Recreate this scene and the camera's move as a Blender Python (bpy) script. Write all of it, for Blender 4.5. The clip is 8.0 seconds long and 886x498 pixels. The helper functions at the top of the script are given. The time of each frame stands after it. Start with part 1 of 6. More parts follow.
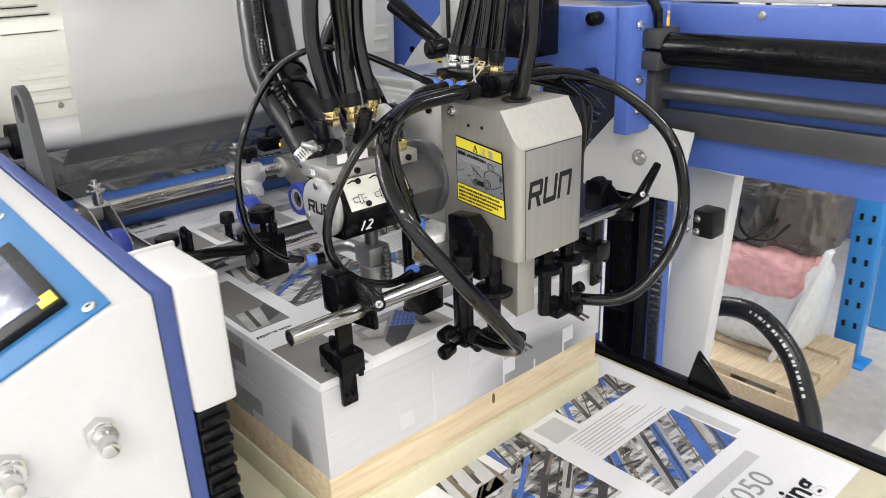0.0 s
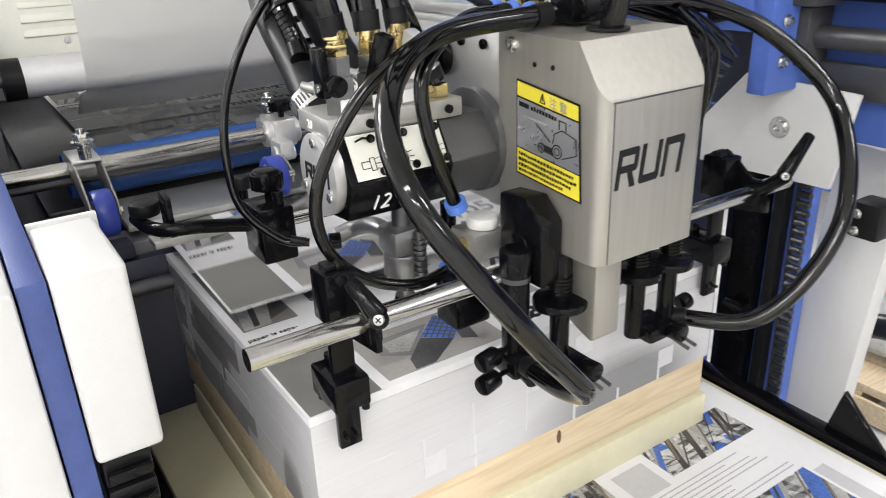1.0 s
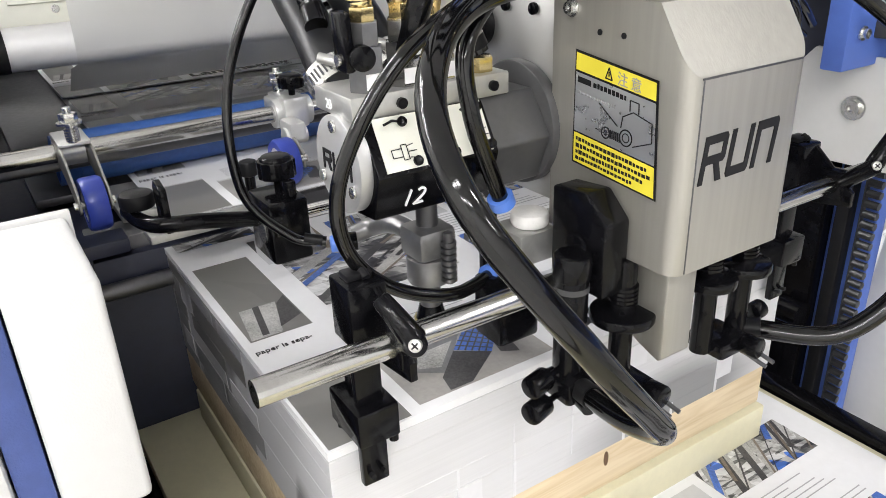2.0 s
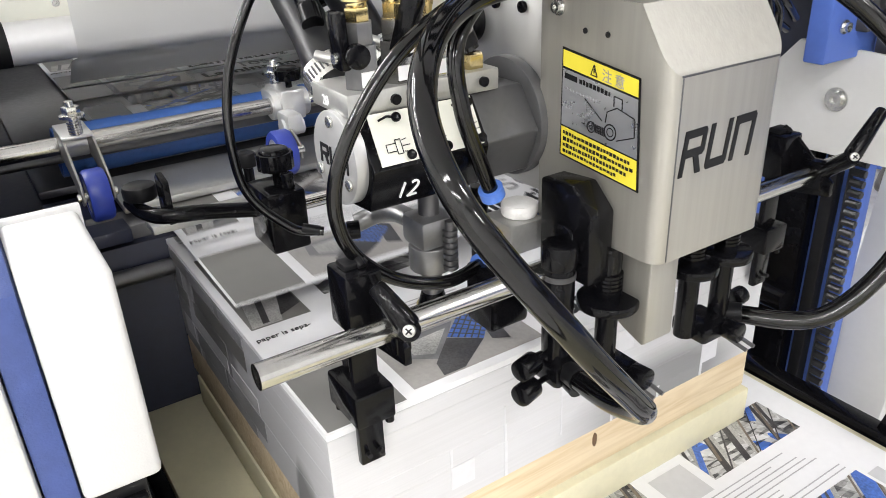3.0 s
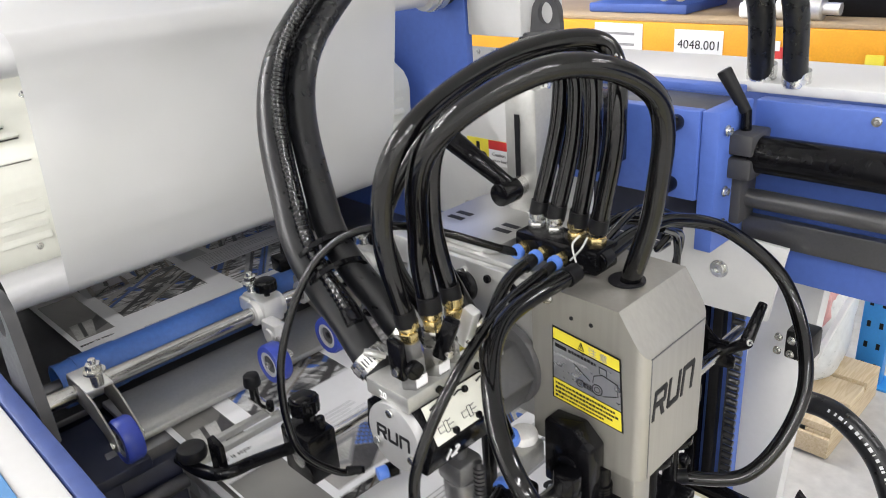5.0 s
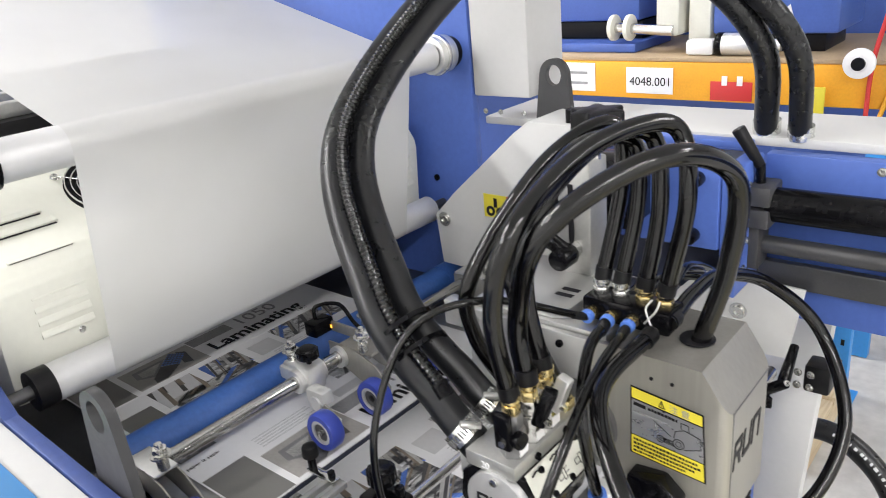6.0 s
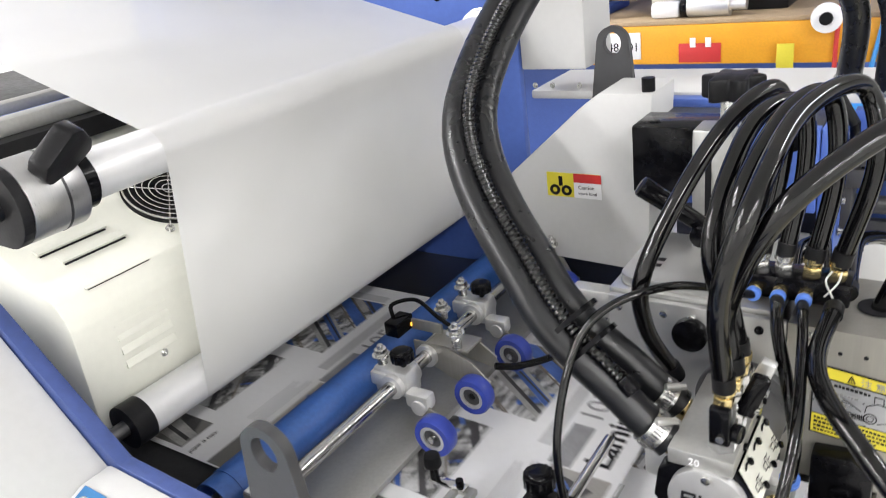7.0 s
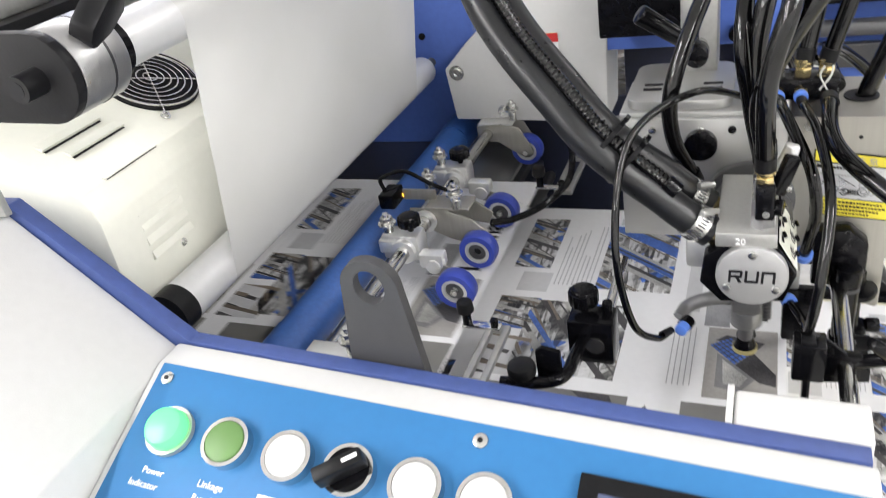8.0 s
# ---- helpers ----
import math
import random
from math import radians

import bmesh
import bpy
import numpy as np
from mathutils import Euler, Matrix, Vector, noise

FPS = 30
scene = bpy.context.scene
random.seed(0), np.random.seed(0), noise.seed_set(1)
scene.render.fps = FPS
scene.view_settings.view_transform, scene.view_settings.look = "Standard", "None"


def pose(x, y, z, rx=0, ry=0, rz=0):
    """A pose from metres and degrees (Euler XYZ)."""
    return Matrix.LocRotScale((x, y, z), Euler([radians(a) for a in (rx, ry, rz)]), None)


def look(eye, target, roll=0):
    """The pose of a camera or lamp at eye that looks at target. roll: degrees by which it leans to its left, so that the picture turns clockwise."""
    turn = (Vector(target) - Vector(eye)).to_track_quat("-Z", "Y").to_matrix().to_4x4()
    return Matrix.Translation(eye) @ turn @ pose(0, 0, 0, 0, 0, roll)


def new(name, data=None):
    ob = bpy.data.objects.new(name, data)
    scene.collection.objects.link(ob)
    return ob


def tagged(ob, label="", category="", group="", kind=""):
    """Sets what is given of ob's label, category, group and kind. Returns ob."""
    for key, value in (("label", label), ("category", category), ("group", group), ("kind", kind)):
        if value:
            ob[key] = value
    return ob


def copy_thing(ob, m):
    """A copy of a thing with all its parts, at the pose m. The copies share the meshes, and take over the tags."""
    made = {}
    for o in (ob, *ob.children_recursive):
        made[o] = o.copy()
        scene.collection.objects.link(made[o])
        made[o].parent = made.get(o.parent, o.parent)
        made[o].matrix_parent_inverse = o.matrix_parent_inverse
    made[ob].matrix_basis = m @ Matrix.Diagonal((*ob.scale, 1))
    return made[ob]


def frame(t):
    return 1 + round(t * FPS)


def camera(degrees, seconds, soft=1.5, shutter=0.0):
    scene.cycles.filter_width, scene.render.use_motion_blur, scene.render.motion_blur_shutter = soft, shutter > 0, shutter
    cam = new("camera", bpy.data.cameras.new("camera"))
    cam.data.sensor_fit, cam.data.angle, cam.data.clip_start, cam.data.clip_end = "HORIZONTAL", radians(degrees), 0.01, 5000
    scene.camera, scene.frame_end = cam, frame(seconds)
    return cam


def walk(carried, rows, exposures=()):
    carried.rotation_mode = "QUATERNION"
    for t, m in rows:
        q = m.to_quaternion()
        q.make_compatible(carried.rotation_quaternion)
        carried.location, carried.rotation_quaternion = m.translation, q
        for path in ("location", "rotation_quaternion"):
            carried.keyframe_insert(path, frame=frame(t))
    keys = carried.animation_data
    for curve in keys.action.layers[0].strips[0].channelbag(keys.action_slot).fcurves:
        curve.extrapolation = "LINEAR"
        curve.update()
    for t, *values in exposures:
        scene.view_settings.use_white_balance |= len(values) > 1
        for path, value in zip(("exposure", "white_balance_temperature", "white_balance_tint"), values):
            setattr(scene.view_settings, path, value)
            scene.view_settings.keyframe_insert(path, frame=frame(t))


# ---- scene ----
cam = camera(60.7, 8.0, soft=0.85, shutter=0.3)
PATH = [
    (0, (0.018, 0.03, 1.538), (-1.379, 1.259, 0.805), -2.3),
    (0.5, (-0.056, 0.204, 1.491), (-1.544, 1.304, 0.731), -2.2),
    (1, (-0.168, 0.269, 1.439), (-1.712, 1.266, 0.649), -2.3),
    (1.5, (-0.258, 0.305, 1.42), (-1.819, 1.253, 0.604), -2.5),
    (1.7, (-0.283, 0.308, 1.412), (-1.834, 1.269, 0.592), -2.6),
    (2.8, (-0.274, 0.309, 1.42), (-1.795, 1.263, 0.538), -1.9),
    (3, (-0.26, 0.298, 1.426), (-1.78, 1.263, 0.556), -2.4),
    (3.5, (-0.215, 0.259, 1.446), (-1.712, 1.261, 0.577), -2.5),
    (4, (-0.192, 0.232, 1.487), (-1.645, 1.306, 0.629), -2.9),
    (4.3, (-0.203, 0.217, 1.571), (-1.613, 1.367, 0.741), -2.5),
    (4.5, (-0.22, 0.202, 1.631), (-1.602, 1.393, 0.81), -3.5),
    (4.7, (-0.252, 0.178, 1.681), (-1.611, 1.398, 0.866), -3.8),
    (5.8, (-0.365, 0.038, 1.778), (-1.623, 1.415, 1.056), -5.9),
    (6, (-0.395, 0.016, 1.802), (-1.628, 1.412, 1.075), -5.5),
    (6.5, (-0.54, -0.016, 1.823), (-1.734, 1.411, 1.089), -6.7),
    (7, (-0.656, -0.081, 1.818), (-1.741, 1.398, 1.019), -8.0),
    (7.5, (-0.757, -0.17, 1.785), (-1.697, 1.353, 0.892), -9.7),
    (8, (-0.823, -0.256, 1.773), (-1.586, 1.284, 0.75), -11.2),
]


def metres(p):
    """From the plan's units (0.7 m each, heights from 0.35 over the floor) to metres."""
    return Vector((p[0] * U, p[1] * U, (p[2] + 0.35) * U))


U = 0.7
walk(cam, [(t, look(metres(eye), metres(target), roll)) for t, eye, target, roll in PATH],
     [(0.0, 0.0), (1.0, 0.12), (1.7, 0.2), (3.5, 0.32), (4.3, 0.26), (4.7, 0.16), (6.0, 0.06), (7.5, 0.18), (8.0, 0.22)])

# ---- light ----
world = bpy.data.worlds.new("world")
scene.world = world
world.use_nodes = True
wn = world.node_tree
sky = wn.nodes.new("ShaderNodeTexSky")
sky.sky_type = "NISHITA"
sky.sun_disc = False
sky.sun_elevation, sky.sun_rotation = radians(50), radians(30)
wn.links.new(sky.outputs[0], wn.nodes["Background"].inputs[0])
wn.nodes["Background"].inputs[1].default_value = 0.08


# ---- materials ----
def material(name, color, rough=0.5, metal=0.0, var=0.06, scale=30.0, bump=0.0, bump_scale=300.0, coat=0.0, stretch=(1, 1, 1), trans=0.0, rvar=0.08, glow=0.0, spec=0.5):
    """A surface with variation at two scales, fine relief and uneven gloss."""
    m = bpy.data.materials.new(name)
    m.use_nodes = True
    n, l = m.node_tree.nodes, m.node_tree.links
    b = n["Principled BSDF"]
    b.inputs["Metallic"].default_value = metal
    b.inputs["Coat Weight"].default_value = coat
    b.inputs["Specular IOR Level"].default_value = spec
    b.inputs["Coat Roughness"].default_value = 0.06
    b.inputs["Transmission Weight"].default_value = trans
    co = n.new("ShaderNodeTexCoord")
    mp = n.new("ShaderNodeMapping")
    mp.inputs["Scale"].default_value = stretch
    l.new(co.outputs["Object"], mp.inputs[0])
    t1, t2 = n.new("ShaderNodeTexNoise"), n.new("ShaderNodeTexNoise")
    t1.inputs["Scale"].default_value, t2.inputs["Scale"].default_value = scale * 0.2, scale * 4
    t1.inputs["Detail"].default_value, t2.inputs["Detail"].default_value = 4, 3
    for t in (t1, t2):
        l.new(mp.outputs[0], t.inputs[0])
    add = n.new("ShaderNodeMath")
    add.operation = "ADD"
    l.new(t1.outputs[0], add.inputs[0]), l.new(t2.outputs[0], add.inputs[1])
    r = n.new("ShaderNodeMapRange")
    r.inputs[1].default_value, r.inputs[2].default_value = 0.6, 1.4
    r.inputs[3].default_value, r.inputs[4].default_value = 1 - var, 1 + var
    l.new(add.outputs[0], r.inputs[0])
    hsv = n.new("ShaderNodeHueSaturation")
    hsv.inputs["Color"].default_value = (*color, 1)
    l.new(r.outputs[0], hsv.inputs["Value"])
    l.new(hsv.outputs[0], b.inputs["Base Color"])
    r2 = n.new("ShaderNodeMapRange")
    r2.inputs[1].default_value, r2.inputs[2].default_value = 0.6, 1.4
    r2.inputs[3].default_value, r2.inputs[4].default_value = max(0.02, rough - rvar), min(1, rough + rvar)
    l.new(add.outputs[0], r2.inputs[0])
    l.new(r2.outputs[0], b.inputs["Roughness"])
    if bump:
        t3 = n.new("ShaderNodeTexNoise")
        t3.inputs["Scale"].default_value = bump_scale
        l.new(mp.outputs[0], t3.inputs[0])
        bp = n.new("ShaderNodeBump")
        bp.inputs["Strength"].default_value, bp.inputs["Distance"].default_value = bump, 0.001
        l.new(t3.outputs[0], bp.inputs["Height"])
        l.new(bp.outputs[0], b.inputs["Normal"])
    if glow:
        b.inputs["Emission Color"].default_value = (*color, 1)
        b.inputs["Emission Strength"].default_value = glow
    return m


WHITE = material("white_powder_coat", (0.545, 0.545, 0.54), 0.5, var=0.03, bump=0.12, bump_scale=900, spec=0.25)
CREAM = material("cream_powder_coat", (0.72, 0.72, 0.645), 0.5, var=0.03, bump=0.1, bump_scale=900, spec=0.3)
BLUE = material("blue_paint", (0.072, 0.135, 0.44), 0.42, var=0.08, bump=0.1, bump_scale=800, spec=0.4)
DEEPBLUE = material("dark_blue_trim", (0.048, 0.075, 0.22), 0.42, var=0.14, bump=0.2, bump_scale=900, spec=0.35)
NAVY = material("dark_navy_paint_and_shade", (0.018, 0.022, 0.045), 0.45, var=0.2)
PANELBLUE = material("sky_blue_panel", (0.030, 0.150, 0.345), 0.45, var=0.06, bump=0.05, bump_scale=700, spec=0.3)
STEEL = material("brushed_steel", (0.335, 0.325, 0.296), 0.37, 0.62, var=0.10, scale=60, stretch=(1, 1, 0.04), bump=0.10, bump_scale=500, rvar=0.08, spec=0.35)
PLATE = material("machined_plate", (0.43, 0.43, 0.415), 0.38, 0.65, var=0.1, scale=60)
DARKSTEEL = material("dark_steel", (0.13, 0.13, 0.137), 0.4, 0.8, var=0.12)
GREY = material("grey_cast", (0.052, 0.052, 0.055), 0.5, 0.2, var=0.12, bump=0.15, bump_scale=600)
GREYROD = material("worn_grey_steel", (0.105, 0.105, 0.11), 0.36, 0.6, var=0.12, scale=80)
BLACKSTEEL = material("blackened_steel", (0.045, 0.045, 0.048), 0.38, 0.5, var=0.2, scale=60)
HEADPLATE = material("ground_steel_plate", (0.50, 0.50, 0.49), 0.36, 0.8, var=0.03, scale=20, rvar=0.02)
TURNED = material("turned_steel", (0.42, 0.42, 0.42), 0.33, 0.9, var=0.10, scale=40, stretch=(1, 12, 1))
GUNDARK = material("dark_grey_machined_steel", (0.085, 0.085, 0.088), 0.38, 0.35, var=0.12, scale=60)
GUNMETAL = material("grey_machined_steel", (0.20, 0.20, 0.205), 0.34, 0.7, var=0.12, scale=60)
CAPSTEEL = material("satin_cap_aluminium", (0.50, 0.50, 0.50), 0.40, 0.6, var=0.06, rvar=0.06)
CHROME = material("chrome", (0.68, 0.67, 0.655), 0.12, 1.0, var=0.05, rvar=0.05)
SATIN = material("satin_ground_steel", (0.47, 0.465, 0.455), 0.17, 1.0, var=0.10, rvar=0.07, scale=90)
ALU = material("cast_aluminium", (0.72, 0.72, 0.71), 0.34, 0.7, var=0.08, bump=0.1, bump_scale=500)
ZINC = material("zinc_screw", (0.66, 0.66, 0.64), 0.25, 0.95, var=0.1)
BRASS = material("brass", (0.62, 0.50, 0.25), 0.25, 0.95, var=0.15)
BLACK = material("black_anodised", (0.004, 0.004, 0.005), 0.15, var=0.3, bump=0.04, spec=0.16, rvar=0.05)
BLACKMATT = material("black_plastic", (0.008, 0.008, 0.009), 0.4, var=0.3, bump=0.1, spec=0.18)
HOSE = material("black_glossy_hose", (0.0025, 0.0025, 0.003), 0.09, var=0.3, rvar=0.03, spec=0.42)
RUBBER = material("black_rubber_hose", (0.010, 0.0105, 0.012), 0.30, var=0.25, bump=0.08, spec=0.38)
URETHANE = material("blue_urethane", (0.030, 0.055, 0.34), 0.33, var=0.12)
ROLLERBLUE = material("blue_rubber_roller", (0.035, 0.10, 0.32), 0.45, var=0.2, scale=50, bump=0.06)
FITBLUE = material("blue_push_ring", (0.09, 0.20, 0.62), 0.35, var=0.1)
SILVER = material("satin_aluminium_roller", (0.64, 0.64, 0.645), 0.42, 0.35, var=0.04)
PAPER = material("coated_paper", (0.82, 0.82, 0.83), 0.5, var=0.03, spec=0.3)
YELLOW = material("yellow_print", (0.70, 0.60, 0.045), 0.5, var=0.05)
LABEL = material("silver_label", (0.50, 0.51, 0.54), 0.30, 0.75, var=0.05)
INK = material("dark_ink", (0.012, 0.012, 0.014), 0.45, var=0.2, spec=0.15)
PALEINK = material("pale_grey_print", (0.58, 0.58, 0.59), 0.5, var=0.06)
TEXTINK = material("small_print", (0.42, 0.42, 0.43), 0.5, var=0.1)
DARKPRINT = material("black_print", (0.06, 0.058, 0.06), 0.4, var=0.7, scale=140)
LIGHTPRINT = material("light_grey_print", (0.42, 0.415, 0.40), 0.4, var=0.5, scale=180)
BLUEPRINT = material("blue_print", (0.07, 0.15, 0.46), 0.4, var=0.6, scale=110)
WARMPRINT = material("brownish_print", (0.20, 0.165, 0.13), 0.35, var=0.5, scale=140)
LIGHTEDGE = material("faint_print_edge", (0.60, 0.60, 0.62), 0.6, var=0.06)
WARMFIELD = material("warm_grey_print", (0.36, 0.345, 0.325), 0.4, var=0.15, scale=60)
GREYFIELD = material("mid_grey_print", (0.20, 0.20, 0.205), 0.4, var=0.2, scale=90)
KNOT = material("dark_knot", (0.13, 0.075, 0.04), 0.6, var=0.3)
GREYINK = material("grey_ink", (0.30, 0.30, 0.31), 0.5, var=0.3, scale=200)
RED = material("red_print", (0.55, 0.03, 0.03), 0.5)
ORANGE = material("orange_rack_paint", (0.80, 0.37, 0.02), 0.45, var=0.1)
RACKBLUE = material("rack_upright_blue", (0.04, 0.28, 0.72), 0.4, var=0.08)
BOARD = material("cream_board", (0.66, 0.62, 0.44), 0.55, var=0.06, bump=0.1)
CONCRETE = material("concrete_floor", (0.54, 0.53, 0.51), 0.6, var=0.2, scale=6, bump=0.2, bump_scale=60)
HALL = material("hall_wall_paint", (0.80, 0.80, 0.79), 0.7, var=0.1, scale=4)
CARD = material("brown_board", (0.40, 0.30, 0.19), 0.7, var=0.15, bump=0.1)
BAGBLACK = material("black_bag", (0.05, 0.048, 0.045), 0.4, var=0.5, scale=12, bump=0.4, bump_scale=40)
BAGBROWN = material("brown_bag", (0.11, 0.095, 0.08), 0.45, var=0.4, scale=12, bump=0.4, bump_scale=40)
BAGRED = material("red_plastic", (0.70, 0.38, 0.37), 0.45, var=0.3, scale=10, bump=0.4, bump_scale=30)
CLEARBAG = material("grey_plastic_sheet", (0.66, 0.68, 0.68), 0.3, var=0.15, scale=12, bump=0.5, bump_scale=40)
GREENLAMP = material("lit_green_lens", (0.08, 0.72, 0.16), 0.3, glow=1.6)
GREEN = material("green_cap", (0.10, 0.20, 0.06), 0.45)
AMBER = material("amber_lamp", (1.0, 0.45, 0.05), 0.3, glow=2.0)
SCREEN = material("lcd_screen", (0.07, 0.085, 0.15), 0.2, var=0.4, scale=15, coat=0.1)
FELT = material("white_felt", (0.72, 0.71, 0.69), 0.9, var=0.1, bump=0.5)
SUCKERTAN = material("tan_rubber", (0.42, 0.36, 0.16), 0.6, var=0.1)
LAMPGLOW = material("tube_glow", (1.0, 0.98, 0.95), 0.5, glow=7.0)


def wood_material(name, dark, light, along):
    m = bpy.data.materials.new(name)
    m.use_nodes = True
    n, l = m.node_tree.nodes, m.node_tree.links
    co, mp = n.new("ShaderNodeTexCoord"), n.new("ShaderNodeMapping")
    mp.inputs["Scale"].default_value = along
    l.new(co.outputs["Object"], mp.inputs[0])
    nz = n.new("ShaderNodeTexNoise")
    nz.inputs["Scale"].default_value, nz.inputs["Detail"].default_value, nz.inputs["Distortion"].default_value = 9, 6, 1.5
    l.new(mp.outputs[0], nz.inputs[0])
    rp = n.new("ShaderNodeValToRGB")
    rp.color_ramp.elements[0].position, rp.color_ramp.elements[1].position = 0.32, 0.62
    rp.color_ramp.elements[0].color, rp.color_ramp.elements[1].color = (*dark, 1), (*light, 1)
    l.new(nz.outputs[0], rp.inputs[0])
    b = n["Principled BSDF"]
    l.new(rp.outputs[0], b.inputs["Base Color"])
    b.inputs["Roughness"].default_value = 0.6
    return m


PINE = wood_material("pine_wood", (0.56, 0.43, 0.26), (0.70, 0.58, 0.40), (10, 0.7, 10))


def edge_material(name):
    """Stacked sheet edges: fine level lines and soft stripes of print bleeding to the edge."""
    m = bpy.data.materials.new(name)
    m.use_nodes = True
    n, l = m.node_tree.nodes, m.node_tree.links
    co, mp = n.new("ShaderNodeTexCoord"), n.new("ShaderNodeMapping")
    mp.inputs["Scale"].default_value = (5, 5, 700)
    l.new(co.outputs["Object"], mp.inputs[0])
    nz = n.new("ShaderNodeTexNoise")
    nz.inputs["Scale"].default_value = 1
    l.new(mp.outputs[0], nz.inputs[0])
    mp2 = n.new("ShaderNodeMapping")
    mp2.inputs["Scale"].default_value = (19, 2.5, 5)
    l.new(co.outputs["Object"], mp2.inputs[0])
    n2 = n.new("ShaderNodeTexNoise")
    n2.inputs["Scale"].default_value, n2.inputs["Detail"].default_value = 1, 1
    l.new(mp2.outputs[0], n2.inputs[0])
    r1, r2 = n.new("ShaderNodeMapRange"), n.new("ShaderNodeMapRange")
    r1.inputs[1].default_value, r1.inputs[2].default_value, r1.inputs[3].default_value, r1.inputs[4].default_value = 0.3, 0.7, 0.95, 1.0
    r2.inputs[1].default_value, r2.inputs[2].default_value, r2.inputs[3].default_value, r2.inputs[4].default_value = 0.44, 0.52, 0.42, 1.0
    l.new(nz.outputs[0], r1.inputs[0]), l.new(n2.outputs[0], r2.inputs[0])
    mu = n.new("ShaderNodeMath")
    mu.operation = "MULTIPLY"
    l.new(r1.outputs[0], mu.inputs[0]), l.new(r2.outputs[0], mu.inputs[1])
    h = n.new("ShaderNodeHueSaturation")
    h.inputs["Color"].default_value = (0.57, 0.57, 0.585, 1)
    l.new(mu.outputs[0], h.inputs["Value"])
    b = n["Principled BSDF"]
    l.new(h.outputs[0], b.inputs["Base Color"])
    b.inputs["Roughness"].default_value = 0.6
    return m


SHEETEDGE = edge_material("sheet_edges")


def photo_material(name, stops, scale, stretch, seed, turn=0.6, fine=0.34, tint=(0.06, 0.15, 0.50), tint_at=0.60):
    """A printed machine photograph: slanted bands of dark and grey crossed by fine rods and edges, with a few coloured parts."""
    m = bpy.data.materials.new(name)
    m.use_nodes = True
    n, l = m.node_tree.nodes, m.node_tree.links
    co = n.new("ShaderNodeTexCoord")

    def mapped(k, spin, squash):
        mp = n.new("ShaderNodeMapping")
        mp.vector_type = "TEXTURE"
        mp.inputs["Scale"].default_value = (1 / (scale * k * squash[0]), 1 / (scale * k * squash[1]), 1)
        mp.inputs["Location"].default_value = (seed * 0.1 * k, seed * 0.07, 0)
        mp.inputs["Rotation"].default_value = (0, 0, spin)
        l.new(co.outputs["Object"], mp.inputs[0])
        return mp.outputs[0]

    def tex(kind, vec, detail=3):
        t = n.new(kind)
        l.new(vec, t.inputs["Vector"])
        t.inputs["Scale"].default_value = 1.0
        if kind == "ShaderNodeTexNoise":
            t.inputs["Detail"].default_value = detail
        return t

    def calc(op, a, b, c=None):
        k = n.new("ShaderNodeMath")
        k.operation = op
        for i, v in enumerate((a, b, c)):
            if v is None:
                continue
            if isinstance(v, (int, float)):
                k.inputs[i].default_value = v
            else:
                l.new(v, k.inputs[i])
        return k.outputs[0]
    wide = tex("ShaderNodeTexNoise", mapped(0.55, turn, (1, 1.8)), 5).outputs[0]
    cell = tex("ShaderNodeTexVoronoi", mapped(1.5, turn, (0.7, 3.2)))
    part_a = n.new("ShaderNodeSeparateColor")
    l.new(cell.outputs["Color"], part_a.inputs[0])
    rods = tex("ShaderNodeTexVoronoi", mapped(3.2, turn + 0.95, (0.45, 3.0)))
    part_b = n.new("ShaderNodeSeparateColor")
    l.new(rods.outputs["Color"], part_b.inputs[0])
    grit = tex("ShaderNodeTexNoise", mapped(9, turn, (1, 1.6)), 2).outputs[0]
    v = calc("MULTIPLY_ADD", wide, 0.62, calc("MULTIPLY", part_a.outputs[0], 0.24))
    v = calc("MULTIPLY_ADD", part_b.outputs[0], fine, v)
    v = calc("MULTIPLY_ADD", grit, 0.16, v)
    rp = n.new("ShaderNodeValToRGB")
    while len(rp.color_ramp.elements) < len(stops):
        rp.color_ramp.elements.new(0.5)
    for e, (q, c) in zip(rp.color_ramp.elements, stops):
        e.position, e.color = q, (*c, 1)
    l.new(v, rp.inputs[0])
    where = tex("ShaderNodeTexNoise", mapped(0.8, turn, (0.8, 2.2)), 1).outputs[0]
    pick = calc("MULTIPLY", calc("GREATER_THAN", where, tint_at), calc("GREATER_THAN", part_a.outputs[1], 0.25))
    mx = n.new("ShaderNodeMix")
    mx.data_type = "RGBA"
    l.new(pick, mx.inputs[0])
    l.new(rp.outputs[0], mx.inputs[6])
    hs = n.new("ShaderNodeHueSaturation")
    hs.inputs["Color"].default_value = (*tint, 1)
    l.new(calc("MULTIPLY_ADD", part_b.outputs[0], 1.2, 0.3), hs.inputs["Value"])
    l.new(hs.outputs[0], mx.inputs[7])
    b = n["Principled BSDF"]
    l.new(mx.outputs[2], b.inputs["Base Color"])
    b.inputs["Roughness"].default_value = 0.35
    return m


